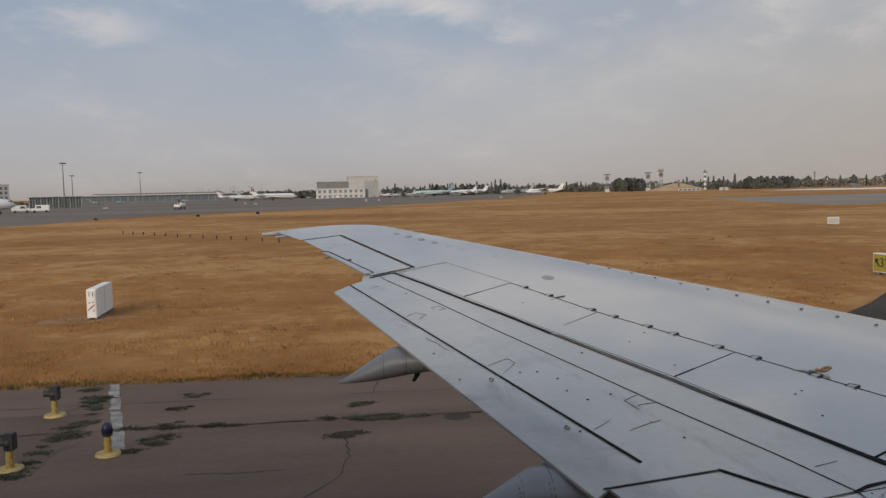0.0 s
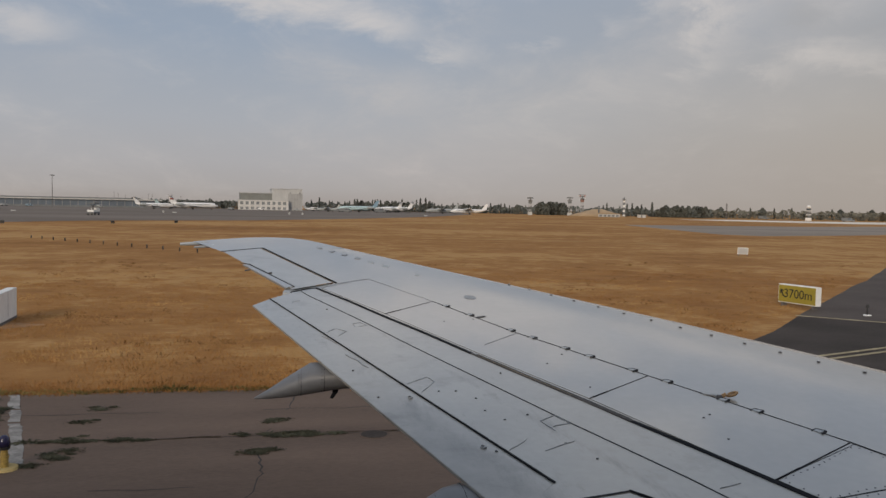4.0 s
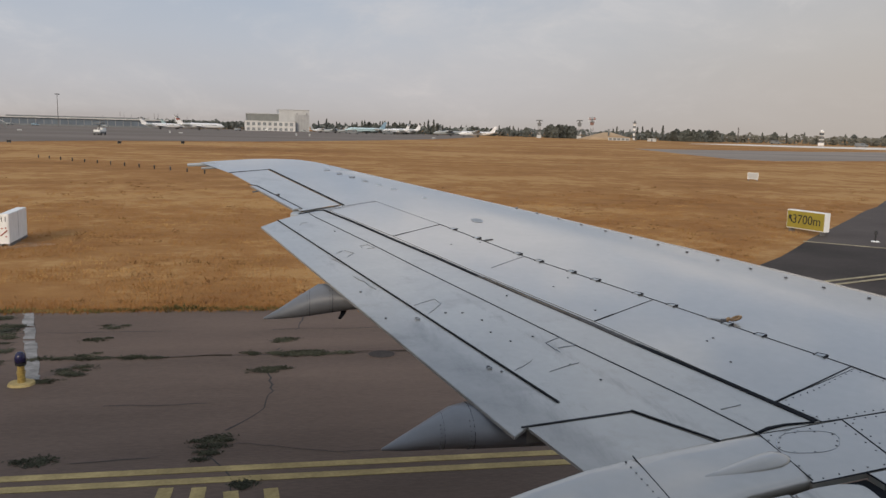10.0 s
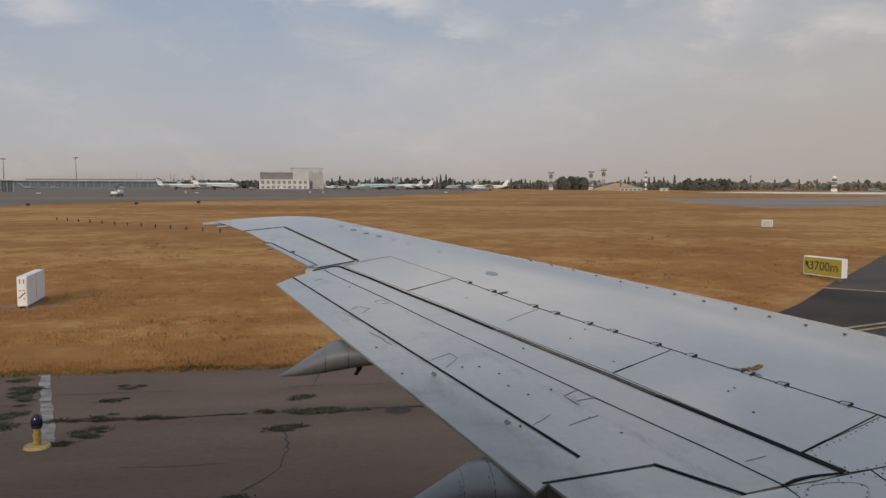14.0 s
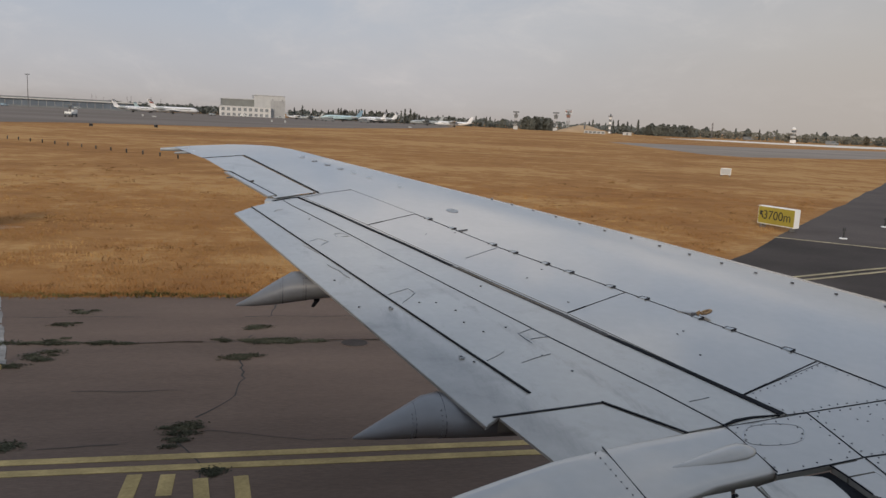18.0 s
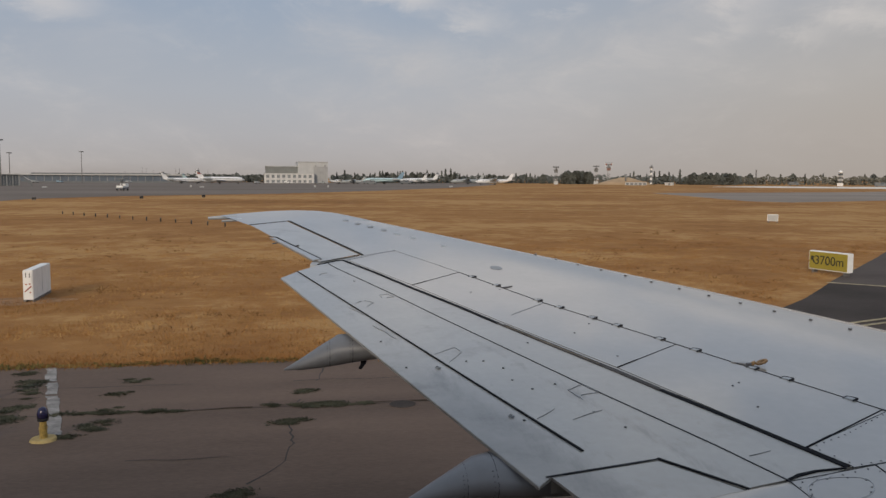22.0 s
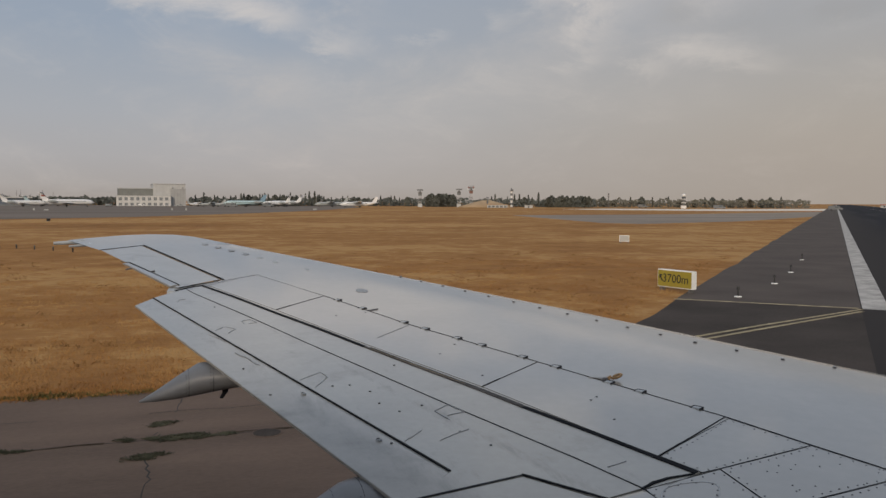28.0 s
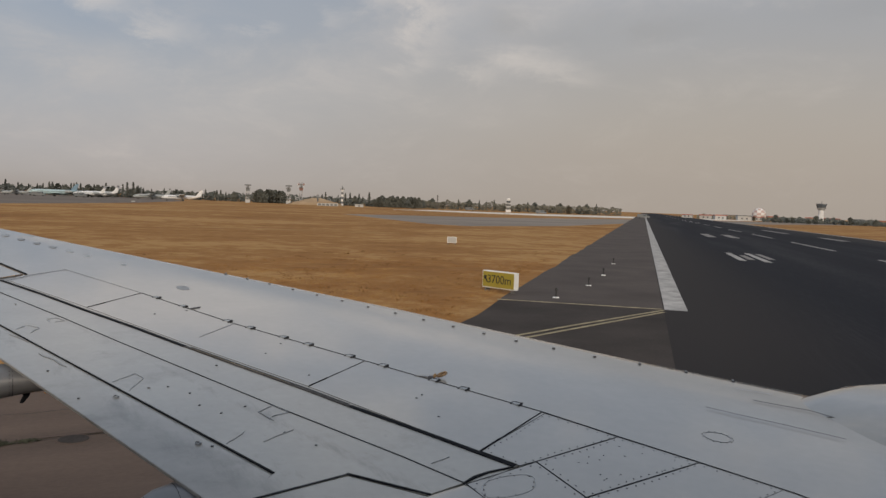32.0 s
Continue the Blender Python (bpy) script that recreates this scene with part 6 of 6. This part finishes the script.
woods("far_woods", -11.0, -3.4, 700, 735, 5.0, 8.0, 220, LEAF, "dark even belt of trees behind the parked aircraft", 41)
woods("far_woods", 0.8, 17.0, 680, 730, 4.0, 8.0, 260, LEAF, "dark uneven tree belt across the airfield", 42)
woods("far_woods", 17.0, 28.8, 660, 710, 4.0, 8.0, 260, LEAF, "dark uneven tree belt across the airfield", 43)
woods("far_woods", 28.6, 42.5, 690, 760, 4.5, 8.0, 260, LEAF_B, "pale olive tree belt across the airfield", 44)
woods("far_woods", 47.5, 72.0, 760, 900, 2.0, 5.0, 170, LEAF_B, "pale low growth beyond the runway", 45)
woods("far_woods", 51.6, 72.0, 640, 700, 2.0, 5.0, 260, LEAF, "dark uneven bushes beyond the runway", 47)
woods("far_woods", -28.0, -10.0, 680, 730, 0.8, 3.0, 90, LEAF_B, "pale low scrub behind the terminal", 46)
belt(-10.5, -3.6, 0.6, (2, 3, 3), 690, 730, 0.75, 0.95)
belt(1.2, 4.5, 0.5, (1, 1, 0), 650, 680, 0.75, 0.95)
belt(4.2, 9.5, 0.24, (0, 0, 1, 1, 2), 650, 700, 0.85, 1.12)
belt(9.4, 16.4, 0.42, (1, 2, 1, 3), 670, 720, 0.8, 1.0)
belt(17.2, 19.0, 0.22, (2, 2), 620, 650, 1.05, 1.3)
belt(21.6, 25.6, 0.36, (0, 1, 2), 640, 690, 0.75, 1.05)
belt(25.6, 28.4, 0.26, (2, 2, 3), 620, 660, 0.95, 1.15)
belt(28.8, 41, 0.55, (1, 4, 4, 2), 680, 740, 0.85, 1.1)
belt(52.4, 70, 0.42, (3, 3, 2, 6), 600, 690, 0.55, 0.85)
belt(48.5, 55, 0.8, (5, 6, 4), 720, 800, 0.6, 0.9)
belt(-23, -10.5, 1.2, (5, 4, 6), 660, 720, 0.6, 0.9)
far_poles = random.Random(4)
for k in range(14):
    p = thing("far_pole", "thin pole on the hazy skyline", "pole", group="poles on the skyline")
    part("pole", tube((0, 0, 0), (0, 0, far_poles.uniform(7, 13)), 0.2, 0.12, 6), STEEL, p)
    place(p, -13 + 0.42 * k + far_poles.uniform(-0.15, 0.15), 760)

# ---------------------------------------------------------------- near ground: cracks, weeds, lamps, signs


def crack(name, pts, width, seed, label="crack in the asphalt", material=None):
    rr = random.Random(seed)
    fine = []
    for a, b in zip(pts, pts[1:]):
        n = max(2, int(math.hypot(b[0] - a[0], b[1] - a[1]) / 0.16))
        fine += [lerp2(a, b, i / n) for i in range(n)]
    fine = [(x + 0.09 * noise.noise((x * 1.7, y * 1.7, seed)) + 0.05 * noise.noise((x * 6, y * 6, seed + 2)) + rr.uniform(-0.015, 0.015), y + 0.10 * noise.noise((x * 1.3 + 5, y * 1.3, seed)) + rr.uniform(-0.015, 0.015)) for x, y in fine]
    bm = bmesh.new()
    rows = []
    for i, p in enumerate(fine):
        a, b = Vector(fine[max(0, i - 1)]), Vector(fine[min(len(fine) - 1, i + 1)])
        d = (b - a).normalized()
        w = width * (0.35 + 1.1 * abs(noise.noise((p[0] * 0.8, p[1] * 0.8, seed + 4))))
        nr = Vector((-d.y, d.x)) * w
        rows.append([bm.verts.new((p[0] + nr.x, p[1] + nr.y, GZ + 0.024)), bm.verts.new((p[0] - nr.x, p[1] - nr.y, GZ + 0.024))])
    for (a, b), p in zip(zip(rows, rows[1:]), fine):
        if noise.noise((p[0] * 0.7 + seed, p[1] * 0.7, 1.5)) > -0.16:      # healed over here and there
            bm.faces.new((a[0], a[1], b[1], b[0]))
    bmesh.ops.delete(bm, geom=[v for v in bm.verts if not v.link_faces], context="VERTS")
    return tagged(link(name, bm, material or CRACK), label, "crack", kind="structure")


def tufts(name, spots, blades, h, spread, material, label, category, seed, lean=0.5, slim=0.06):
    """Blades of grass or weeds about many spots, as one thing that nobody could count."""
    rr = random.Random(seed)
    verts, faces = [], []
    for x, y, s in spots:
        for _ in range(blades):
            a, r = rr.uniform(0, 6.283), spread * s * math.sqrt(rr.random())
            bx, by = x + r * math.cos(a), y + r * math.sin(a)
            hh = h * s * rr.uniform(0.4, 1.2)
            lx, ly = rr.gauss(0, lean) * hh, rr.gauss(0, lean) * hh
            w = hh * slim + 0.003
            b = rr.uniform(0, 3.14)
            wx, wy = w * math.cos(b), w * math.sin(b)
            i = len(verts)
            z = GZ + 0.02
            verts += [(bx - wx, by - wy, z), (bx + wx, by + wy, z), (bx + lx * 0.5 + wx * 0.8, by + ly * 0.5 + wy * 0.8, z + hh * 0.6), (bx + lx, by + ly, z + hh), (bx + lx * 0.5 - wx * 0.8, by + ly * 0.5 - wy * 0.8, z + hh * 0.6)]
            faces += [(i, i + 1, i + 2, i + 4), (i + 4, i + 2, i + 3)]
    me = bpy.data.meshes.new(name)
    me.from_pydata(verts, [], faces)
    me.materials.append(material)
    return tagged(new(name, me), label, category, kind="stuff")


crack("joint_crack", [(-40, 14.0), (-8, 14.1), (9, 14.15)], 0.024, 1)
crack("joint_crack", [(-40, 15.9), (-10, 15.95), (3, 15.9), (6, 16)], 0.016, 2)
crack("joint_crack", [(-9, 11.7), (-2.8, 11.66), (-0.9, 11.6), (3.5, 11.8)], 0.016, 3)
for k, (x, dx) in enumerate(((-15.5, 0.4), (-9.2, 0.3), (3.6, 0.4))):
    crack("cross_crack", [(x, 17.5), (x + dx * 0.4, 15.0), (x + dx, 12.5), (x + dx * 0.7, 9.5), (x + dx, 6.5)], 0.022, 10 + k)
crack("joint_crack", [(-12, 9.9), (-3.3, 10.0), (-2.9, 9.55), (-1.0, 9.8), (-0.7, 10.06), (0.6, 9.6), (6, 9.7)], 0.014, 4)
rr = random.Random(9)


def mats(name, clumps, label, seed):
    """Flat clumps of weeds that sprawl from a joint, as one thing that nobody could count."""
    q = random.Random(seed)
    verts, faces = [], []
    for x, y, size, way in clumps:
        for _ in range(int(90 + 420 * size)):
            a = q.gauss(way, 1.1)
            r = size * q.uniform(0.06, 0.34)
            b = Vector((x + q.gauss(0, 0.36 * size), y + q.gauss(0, 0.22 * size)))
            t = b + Vector((math.cos(a), math.sin(a) * 0.7)) * r
            n = Vector((-(t - b).y, (t - b).x)).normalized() * q.uniform(0.005, 0.015)
            h = q.uniform(0.003, 0.022)
            m_ = (b + t) / 2
            i = len(verts)
            z = GZ + 0.022
            verts += [(b.x, b.y, z), (m_.x + n.x, m_.y + n.y, z + h), (t.x, t.y, z + h * 0.5), (m_.x - n.x, m_.y - n.y, z + h * 0.8)]
            faces.append((i, i + 1, i + 2, i + 3))
    me = bpy.data.meshes.new(name)
    me.from_pydata(verts, [], faces)
    me.materials.append(WEED)
    return tagged(new(name, me), label, "weeds", kind="stuff")


clumps = []
for yj, thin in ((14.1, 0.28), (9.93, 0.52)):
    for x in np.arange(-32, 5.5, 0.16):
        g = noise.noise((x * 0.33, yj, 0)) + 0.4 * noise.noise((x * 1.7, yj + 6, 0))
        if g > thin:
            clumps.append((x + rr.uniform(-0.1, 0.1), yj + rr.gauss(0, 0.03), 0.12 + 0.30 * (g - thin), rr.choice((0.0, math.pi))))
for x0, dx in ((-9.2, 0.3), (-15.5, 0.4), (3.6, 0.4)):
    for k in range(5):
        u = rr.random()
        clumps.append((x0 + dx * u, 17.4 - 8.5 * u, rr.uniform(0.12, 0.4), math.pi))
# the broken joint beside the lamp: a crack that wanders, with sprawling patches
ZIG = [(0.25, 17.5), (0.11, 16.0), (-0.14, 15.15), (-0.41, 13.85), (-0.33, 12.07), (-0.43, 11.16), (-0.86, 10.5), (-1.06, 9.68), (-0.69, 8.92), (-0.5, 7.6), (-0.8, 6)]
for x, y, w, h, n in ((-0.15, 14.15, 0.75, 0.13, 16), (0.6, 14.1, 0.4, 0.10, 8), (-0.38, 13.2, 0.18, 0.2, 7), (-0.2, 15.0, 0.15, 0.12, 4), (-1.0, 10.15, 0.22, 0.16, 8), (-1.05, 9.7, 0.10, 0.1, 3), (-0.62, 8.85, 0.08, 0.12, 3), (-4.0, 14.15, 0.35, 0.07, 7), (-2.7, 14.1, 0.5, 0.07, 8), (-3.4, 14.1, 0.2, 0.04, 3), (-2.9, 9.7, 0.25, 0.10, 3)) + tuple((x, y, 0.20, 0.10, 3) for x, y in ((-3.4, 16.4), (-3.4, 15.42), (-3.41, 14.31), (-3.48, 13.55), (-3.57, 13.25), (-3.68, 12.82))):
    for k in range(n):
        clumps.append((x + rr.uniform(-1, 1) * w, y + rr.gauss(0, 0.6) * h, rr.uniform(0.10, 0.30), rr.choice((0.2, 3.0)) + rr.gauss(0, 0.4)))
for k in range(30):
    u = rr.random()
    clumps.append((-4.75 - 1.1 * (1 - u) + 0.35 * math.sin(5 * u) + 0.22 * rr.gauss(0, 1) * (0.4 + noise.noise((u * 7, 2.2, 0)) ** 2), 17.4 - 6.0 * u, rr.uniform(0.12, 0.36), rr.choice((0.3, 2.8)) + rr.gauss(0, 0.5)))
mats("joint_weeds", clumps, "flat dark green weeds sprawling from the asphalt joints", 21)
crack("cross_crack", ZIG, 0.019, 31)
crack("joint_dirt", [(-16, 14.12), (-6, 14.1), (-3, 14.12), (2.2, 14.12)], 0.055, 57, "dark soil and dead weeds packed into an asphalt joint", JOINT_DIRT)
spots = []
for x in np.arange(-32, 5.5, 0.07):
    g = noise.noise((x * 0.35, 20.0, 0)) + 0.6 * noise.noise((x * 1.1, 25.0, 0))
    if g > -0.42:
        spots.append((x, EDGE_Y + 0.02 + rr.uniform(-0.14, 0.22), 0.34 + 0.75 * max(0.0, g + 0.1)))
tufts("edge_weeds", spots, 18, 0.19, 0.22, VERGE, "green weeds along the taxiway's edge", "weeds", 22, 0.6)
def grass_spots(n, reach, power, seed, s0, s1, floor):
    """Places for tufts, thicker near the taxiway, left bare in uneven patches."""
    q = random.Random(seed)
    out = []
    while len(out) < n:
        y = EDGE_Y + 0.05 + reach * q.random() ** power
        x = q.uniform(-14 - y * 0.62, 12 + y * 0.85)
        if x * RN.x + y * RN.y < -6.3 and noise.noise((x * 0.25, y * 0.4, seed)) > floor:
            out.append((x, y, q.uniform(s0, s1)))
    return out


spots = [(rr.uniform(-34, 8), EDGE_Y + abs(rr.gauss(0, 0.3)), rr.uniform(0.35, 0.85)) for _ in range(2600)]
tufts("dry_grass", spots + grass_spots(15000, 34, 1.6, 3, 0.6, 1.3, -0.25), 9, 0.060, 0.34, GRASS, "tufts of dry straw-coloured grass", "grass", 23, 0.6)
tufts("straw_tufts", grass_spots(5200, 26, 1.5, 6, 0.5, 1.2, 0.02), 9, 0.085, 0.22, STRAW, "pale bleached straw standing among the dry grass", "grass", 25, 0.55, 0.045)

spots = []
for _ in range(3600):
    y = EDGE_Y + 0.8 + 42 * rr.random() ** 1.3
    x = rr.uniform(-16 - y * 0.6, 16 + y * 0.8)
    if x * RN.x + y * RN.y < -6.6 and noise.noise((x * 0.16, y * 0.22, 9)) > 0.05 and math.hypot(x + 9.05, y - 28.5) > 1.6:
        spots.append((x, y, rr.uniform(0.4, 1.5) ** 1.5))
tufts("dead_weeds", spots, 14, 0.065, 0.16, DEAD, "low brown clumps of dead weeds in the dry grass", "weeds", 24, 0.9, 0.10)


def taxi_light(x, y, lens, label):
    t = thing("taxiway_light", label, "taxiway light", pose(x, y, GZ + 0.02), "taxiway lights")
    part("base_plate", tube((0, 0, 0), (0, 0, 0.035), 0.20, 0.18, 18), YELLOW, t, "pale yellow base plate")
    part("stem", tube((0, 0, 0.035), (0, 0, 0.30), 0.058, 0.050, 12), YELLOW_BR, t, "yellow stem")
    part("ring", tube((0, 0, 0.17), (0, 0, 0.20), 0.064, 0.064, 12), YELLOW_BR, t)
    part("collar", tube((0, 0, 0.30), (0, 0, 0.345), 0.075, 0.082, 12), BLACK, t)
    dome = [[(r * math.cos(2 * math.pi * i / 14), r * math.sin(2 * math.pi * i / 14), z) for i in range(14)] for r, z in ((0.080, 0.345), (0.084, 0.41), (0.070, 0.47), (0.040, 0.505), (0.008, 0.515))]
    part("lens", loft(dome), lens, t, "dark domed lens", True)
    return t


LX = -4.05
taxi_light(LX, 12.80, BLUE_LENS, "yellow taxiway light with a dark blue lens on a round base")
for x, y in ((-5.75, 15.30), (-5.30, 12.30)):
    tl = taxi_light(x, y, BLACK, "yellow-based taxiway light with two dark lamp heads")
    part("side_lamp", tube((-0.17, 0, 0.42), (-0.04, 0, 0.42), 0.065, 0.055, 12), BLACK, tl, "black side lamp")
    part("lamp_body", box(-0.06, 0.10, -0.07, 0.07, 0.30, 0.56, 0.018), BLACK, tl, "black lamp housing")
bm = bmesh.new()
rows = []
for k in range(48):
    y = 13.0 + 4.72 * k / 47
    x = LX + 0.10 - 0.31 * (y - 13.0)
    l = x - 0.10 - 0.07 * noise.noise((y * 2.1, 4.0, 0)) - 0.04 * noise.noise((y * 7.0, 1.0, 0))
    r = x + 0.10 + 0.05 * noise.noise((y * 1.7, 9.0, 0)) + 0.03 * noise.noise((y * 8.0, 6.0, 0))
    rows.append([bm.verts.new((q, y, GZ + z)) for q, z in ((l, 0.019), (l, 0.027), (r, 0.027), (r, 0.019))])
for k, (a, b) in enumerate(zip(rows, rows[1:])):
    if noise.noise((k * 0.31, 7.7, 0)) > -0.48:
        for i in range(3):
            bm.faces.new((a[i], a[i + 1], b[i + 1], b[i]))
bmesh.ops.delete(bm, geom=[v for v in bm.verts if not v.link_faces], context="VERTS")
tagged(link("cross_marking", bm, MARK_OLD), "broken pale strip across the taxiway beside the lamp", "marking", kind="structure")
for x0, x1, y0, y1 in ((-8.4, -4.9, 12.0, 15.35),):
    sheet("asphalt_patch", [(x + 0.06 * noise.noise((x * 3, y * 3, 1)), y + 0.06 * noise.noise((x * 3, y * 3, 8))) for x, y in
                            [(x0 + (x1 - x0) * k / 12, y0) for k in range(12)] + [(x1, y0 + (y1 - y0) * k / 8) for k in range(8)] +
                            [(x1 - (x1 - x0) * k / 12, y1) for k in range(12)] + [(x0, y1 - (y1 - y0) * k / 8) for k in range(8)]], 0.0225, PATCH, "darker mended patch of asphalt", "asphalt patch")


def board(name, w, h, th, m, face, label, category, text=None, size=0.4, col=BLACK):
    t = thing(name, label, category, m)
    part("cabinet", box(-w / 2, w / 2, -th / 2, th / 2, 0.18 if w > th else 0.08, 0.18 + h, 0.015), SIGN_W, t, "white metal cabinet")
    part("face", box(-w / 2 + 0.04, w / 2 - 0.04, -th / 2 - 0.012, -th / 2 - 0.002, 0.22, 0.14 + h), face, t)
    for x in (-w * 0.4, w * 0.4):
        part("foot", box(x - 0.04, x + 0.04, -th / 2 + 0.02, th / 2 - 0.02, 0, 0.18 if w > th else 0.08), STEEL, t)
    if text:
        cu = bpy.data.curves.new("lettering", "FONT")
        cu.body, cu.size, cu.align_x, cu.align_y, cu.extrude = text, size, "CENTER", "CENTER", 0.003
        o = new("lettering", cu)
        o.parent = t
        o.matrix_local = pose(0.06, -th / 2 - 0.016, 0.18 + h / 2, 90, 0, 0)
        cu.materials.append(col)
    return t


sg = board("distance_sign", 2.0, 0.80, 0.30, pose(21.6, 31.0, GZ, 0, 0, -76), SIGN_Y, "yellow runway distance sign reading 3700m on the grass", "sign", "3700m", 0.54)
bm = bmesh.new()
add_tube(bm, (-0.84, -0.165, 0.74), (-0.68, -0.165, 0.46), 0.03, 0.03, 5)
add_tube(bm, (-0.84, -0.165, 0.74), (-0.84, -0.165, 0.58), 0.03, 0.03, 5)
add_tube(bm, (-0.84, -0.165, 0.74), (-0.70, -0.165, 0.70), 0.03, 0.03, 5)
part("arrow", bm, BLACK, sg, "black arrow")
mk = board("marker_board", 0.30, 0.85, 2.3, pose(-9.05, 28.55, GZ, 0, 0, 4), SIGN_W, "white slab-like marker board numbered 11 on the grass", "sign", "11", 0.22)
for ob in mk.children:
    if ob.name.startswith("lettering"):
        ob.matrix_local = pose(0.0, -1.166, 0.86, 90, 0, 0)
bm = bmesh.new()
add_tube(bm, (-0.10, -1.166, 0.34), (0.10, -1.166, 0.52), 0.02, 0.02, 4)
part("red_stripe", bm, RED_ST, mk, "faded red diagonal stripe")
for x, z in ((-0.08, 0.56), (0.03, 0.57), (0.04, 0.30)):
    part("red_mark", box(x, x + 0.05, -1.168, -1.160, z, z + 0.04), RED_ST, mk)
part("panel_joint", box(0.15, 0.153, -0.02, 0.02, 0.2, 1.02), WALL_G, mk)
# the grey of the face stands for shade on a white board
bx = board("white_sign", 0.95, 0.62, 0.2, pose(*rw(79, -18.5), GZ, 0, 0, -30), WALL_G, "white signboard on the grass beside the runway, its face greyed for shade", "sign")
bm = prism([(-9.3 + 1.5 * math.cos(a) * (1 + 0.55 * noise.noise((math.cos(a), math.sin(a), 2))), 27.6 + 0.9 * math.sin(a) * (1 + 0.5 * noise.noise((math.cos(a) * 2, math.sin(a) * 2, 5)))) for a in np.linspace(0, 6.1, 24)], GZ - 0.1, GZ + 0.006)
tagged(link("bare_soil", bm, SOIL), "patch of bare brown soil round the marker board", "soil", kind="structure")
for s, n in ((36.2, -3.6), (43.0, -2.6), (50.5, -2.2), (62.0, -2.0)):
    t = thing("runway_light", "small raised light on the runway's shoulder", "runway light", pose(*rw(s, n), GZ + 0.03), "runway lights")
    part("base_plate", tube((0, 0, 0), (0, 0, 0.035), 0.16, 0.14, 14), SIGN_W, t, "white base plate")
    part("stem", tube((0, 0, 0.035), (0, 0, 0.32), 0.035, 0.03, 8), BLACK, t)
    part("lens", tube((0, 0, 0.32), (0, 0, 0.45), 0.075, 0.045, 10), BLACK, t)
for k in range(13):
    p = thing("marker_stake", "short dark stake in the dry grass", "stake", pose(-26.5 + 1.62 * k, 92.4 - 2.02 * k, GZ, 0, 0, 17 * k), "stakes in the grass")
    part("stake", box(-0.05, 0.05, -0.04, 0.04, -0.05, 0.30, 0.01), BLACK, p)
    part("cap", box(-0.06, 0.06, -0.05, 0.05, 0.30, 0.34, 0.01), STEEL, p)
for k, (x, y) in enumerate(((-47.0, 148.0), (-31.0, 156.0), (-21.5, 168.0))):
    p = thing("edge_lamp_box", "small dark lamp box at the apron's grass edge", "lamp box", pose(x, y, GZ, 0, 0, 20 * k), "lamp boxes by the apron")
    part("housing", box(-0.30, 0.30, -0.20, 0.20, 0.12, 0.50, 0.05), BLACK, p)
    part("lid", box(-0.33, 0.33, -0.23, 0.23, 0.50, 0.55, 0.015), STEEL, p)
    for sx in (-0.2, 0.2):
        part("foot", box(sx - 0.06, sx + 0.06, -0.15, 0.15, -0.02, 0.12), STEEL, p)
# runway number strokes, worn
for k, (s0, s1) in enumerate(((76, 90), (78, 86), (75, 91), (80, 90))):
    stripe("threshold_mark", [rw(s0, 8.8 + 1.0 * k), rw(s1, 8.8 + 1.0 * k)], 0.6, WHITE_MK if k % 2 == 0 else MARK_OLD, 0.038, "worn white runway marking", "marking")
for s, n in ((150, 12), (150, 16), (210, 34), (230, 34), (160, 36)):
    stripe("touchdown_mark", [rw(s, n), rw(s + 22, n)], 1.6, MARK_OLD, 0.038, "faded white touchdown marking", "marking")
for p, q in [((-1.37, 8.83), (-1.38, 8.24)), ((-1.02, 8.8), (-1.01, 8.28)), ((-0.67, 8.66), (-0.61, 8.12)), ((-0.24, 8.68), (-0.19, 8.05))]:
    stripe("taxiway_tick", [p, q], 0.16, YELLOW, 0.027, "worn yellow tick inside the taxiway's edge line", "marking")
cv = thing("drain_cover", "round iron drain cover flush in the asphalt", "drain cover", pose(1.55, 13.95, GZ + 0.012))
part("frame", tube((0, 0, 0), (0, 0, 0.014), 0.27, 0.27, 24), PATCH, cv, "asphalt collar")
part("lid", tube((0, 0, 0), (0, 0, 0.020), 0.24, 0.23, 24), TURN, cv, "rusty dark iron lid")
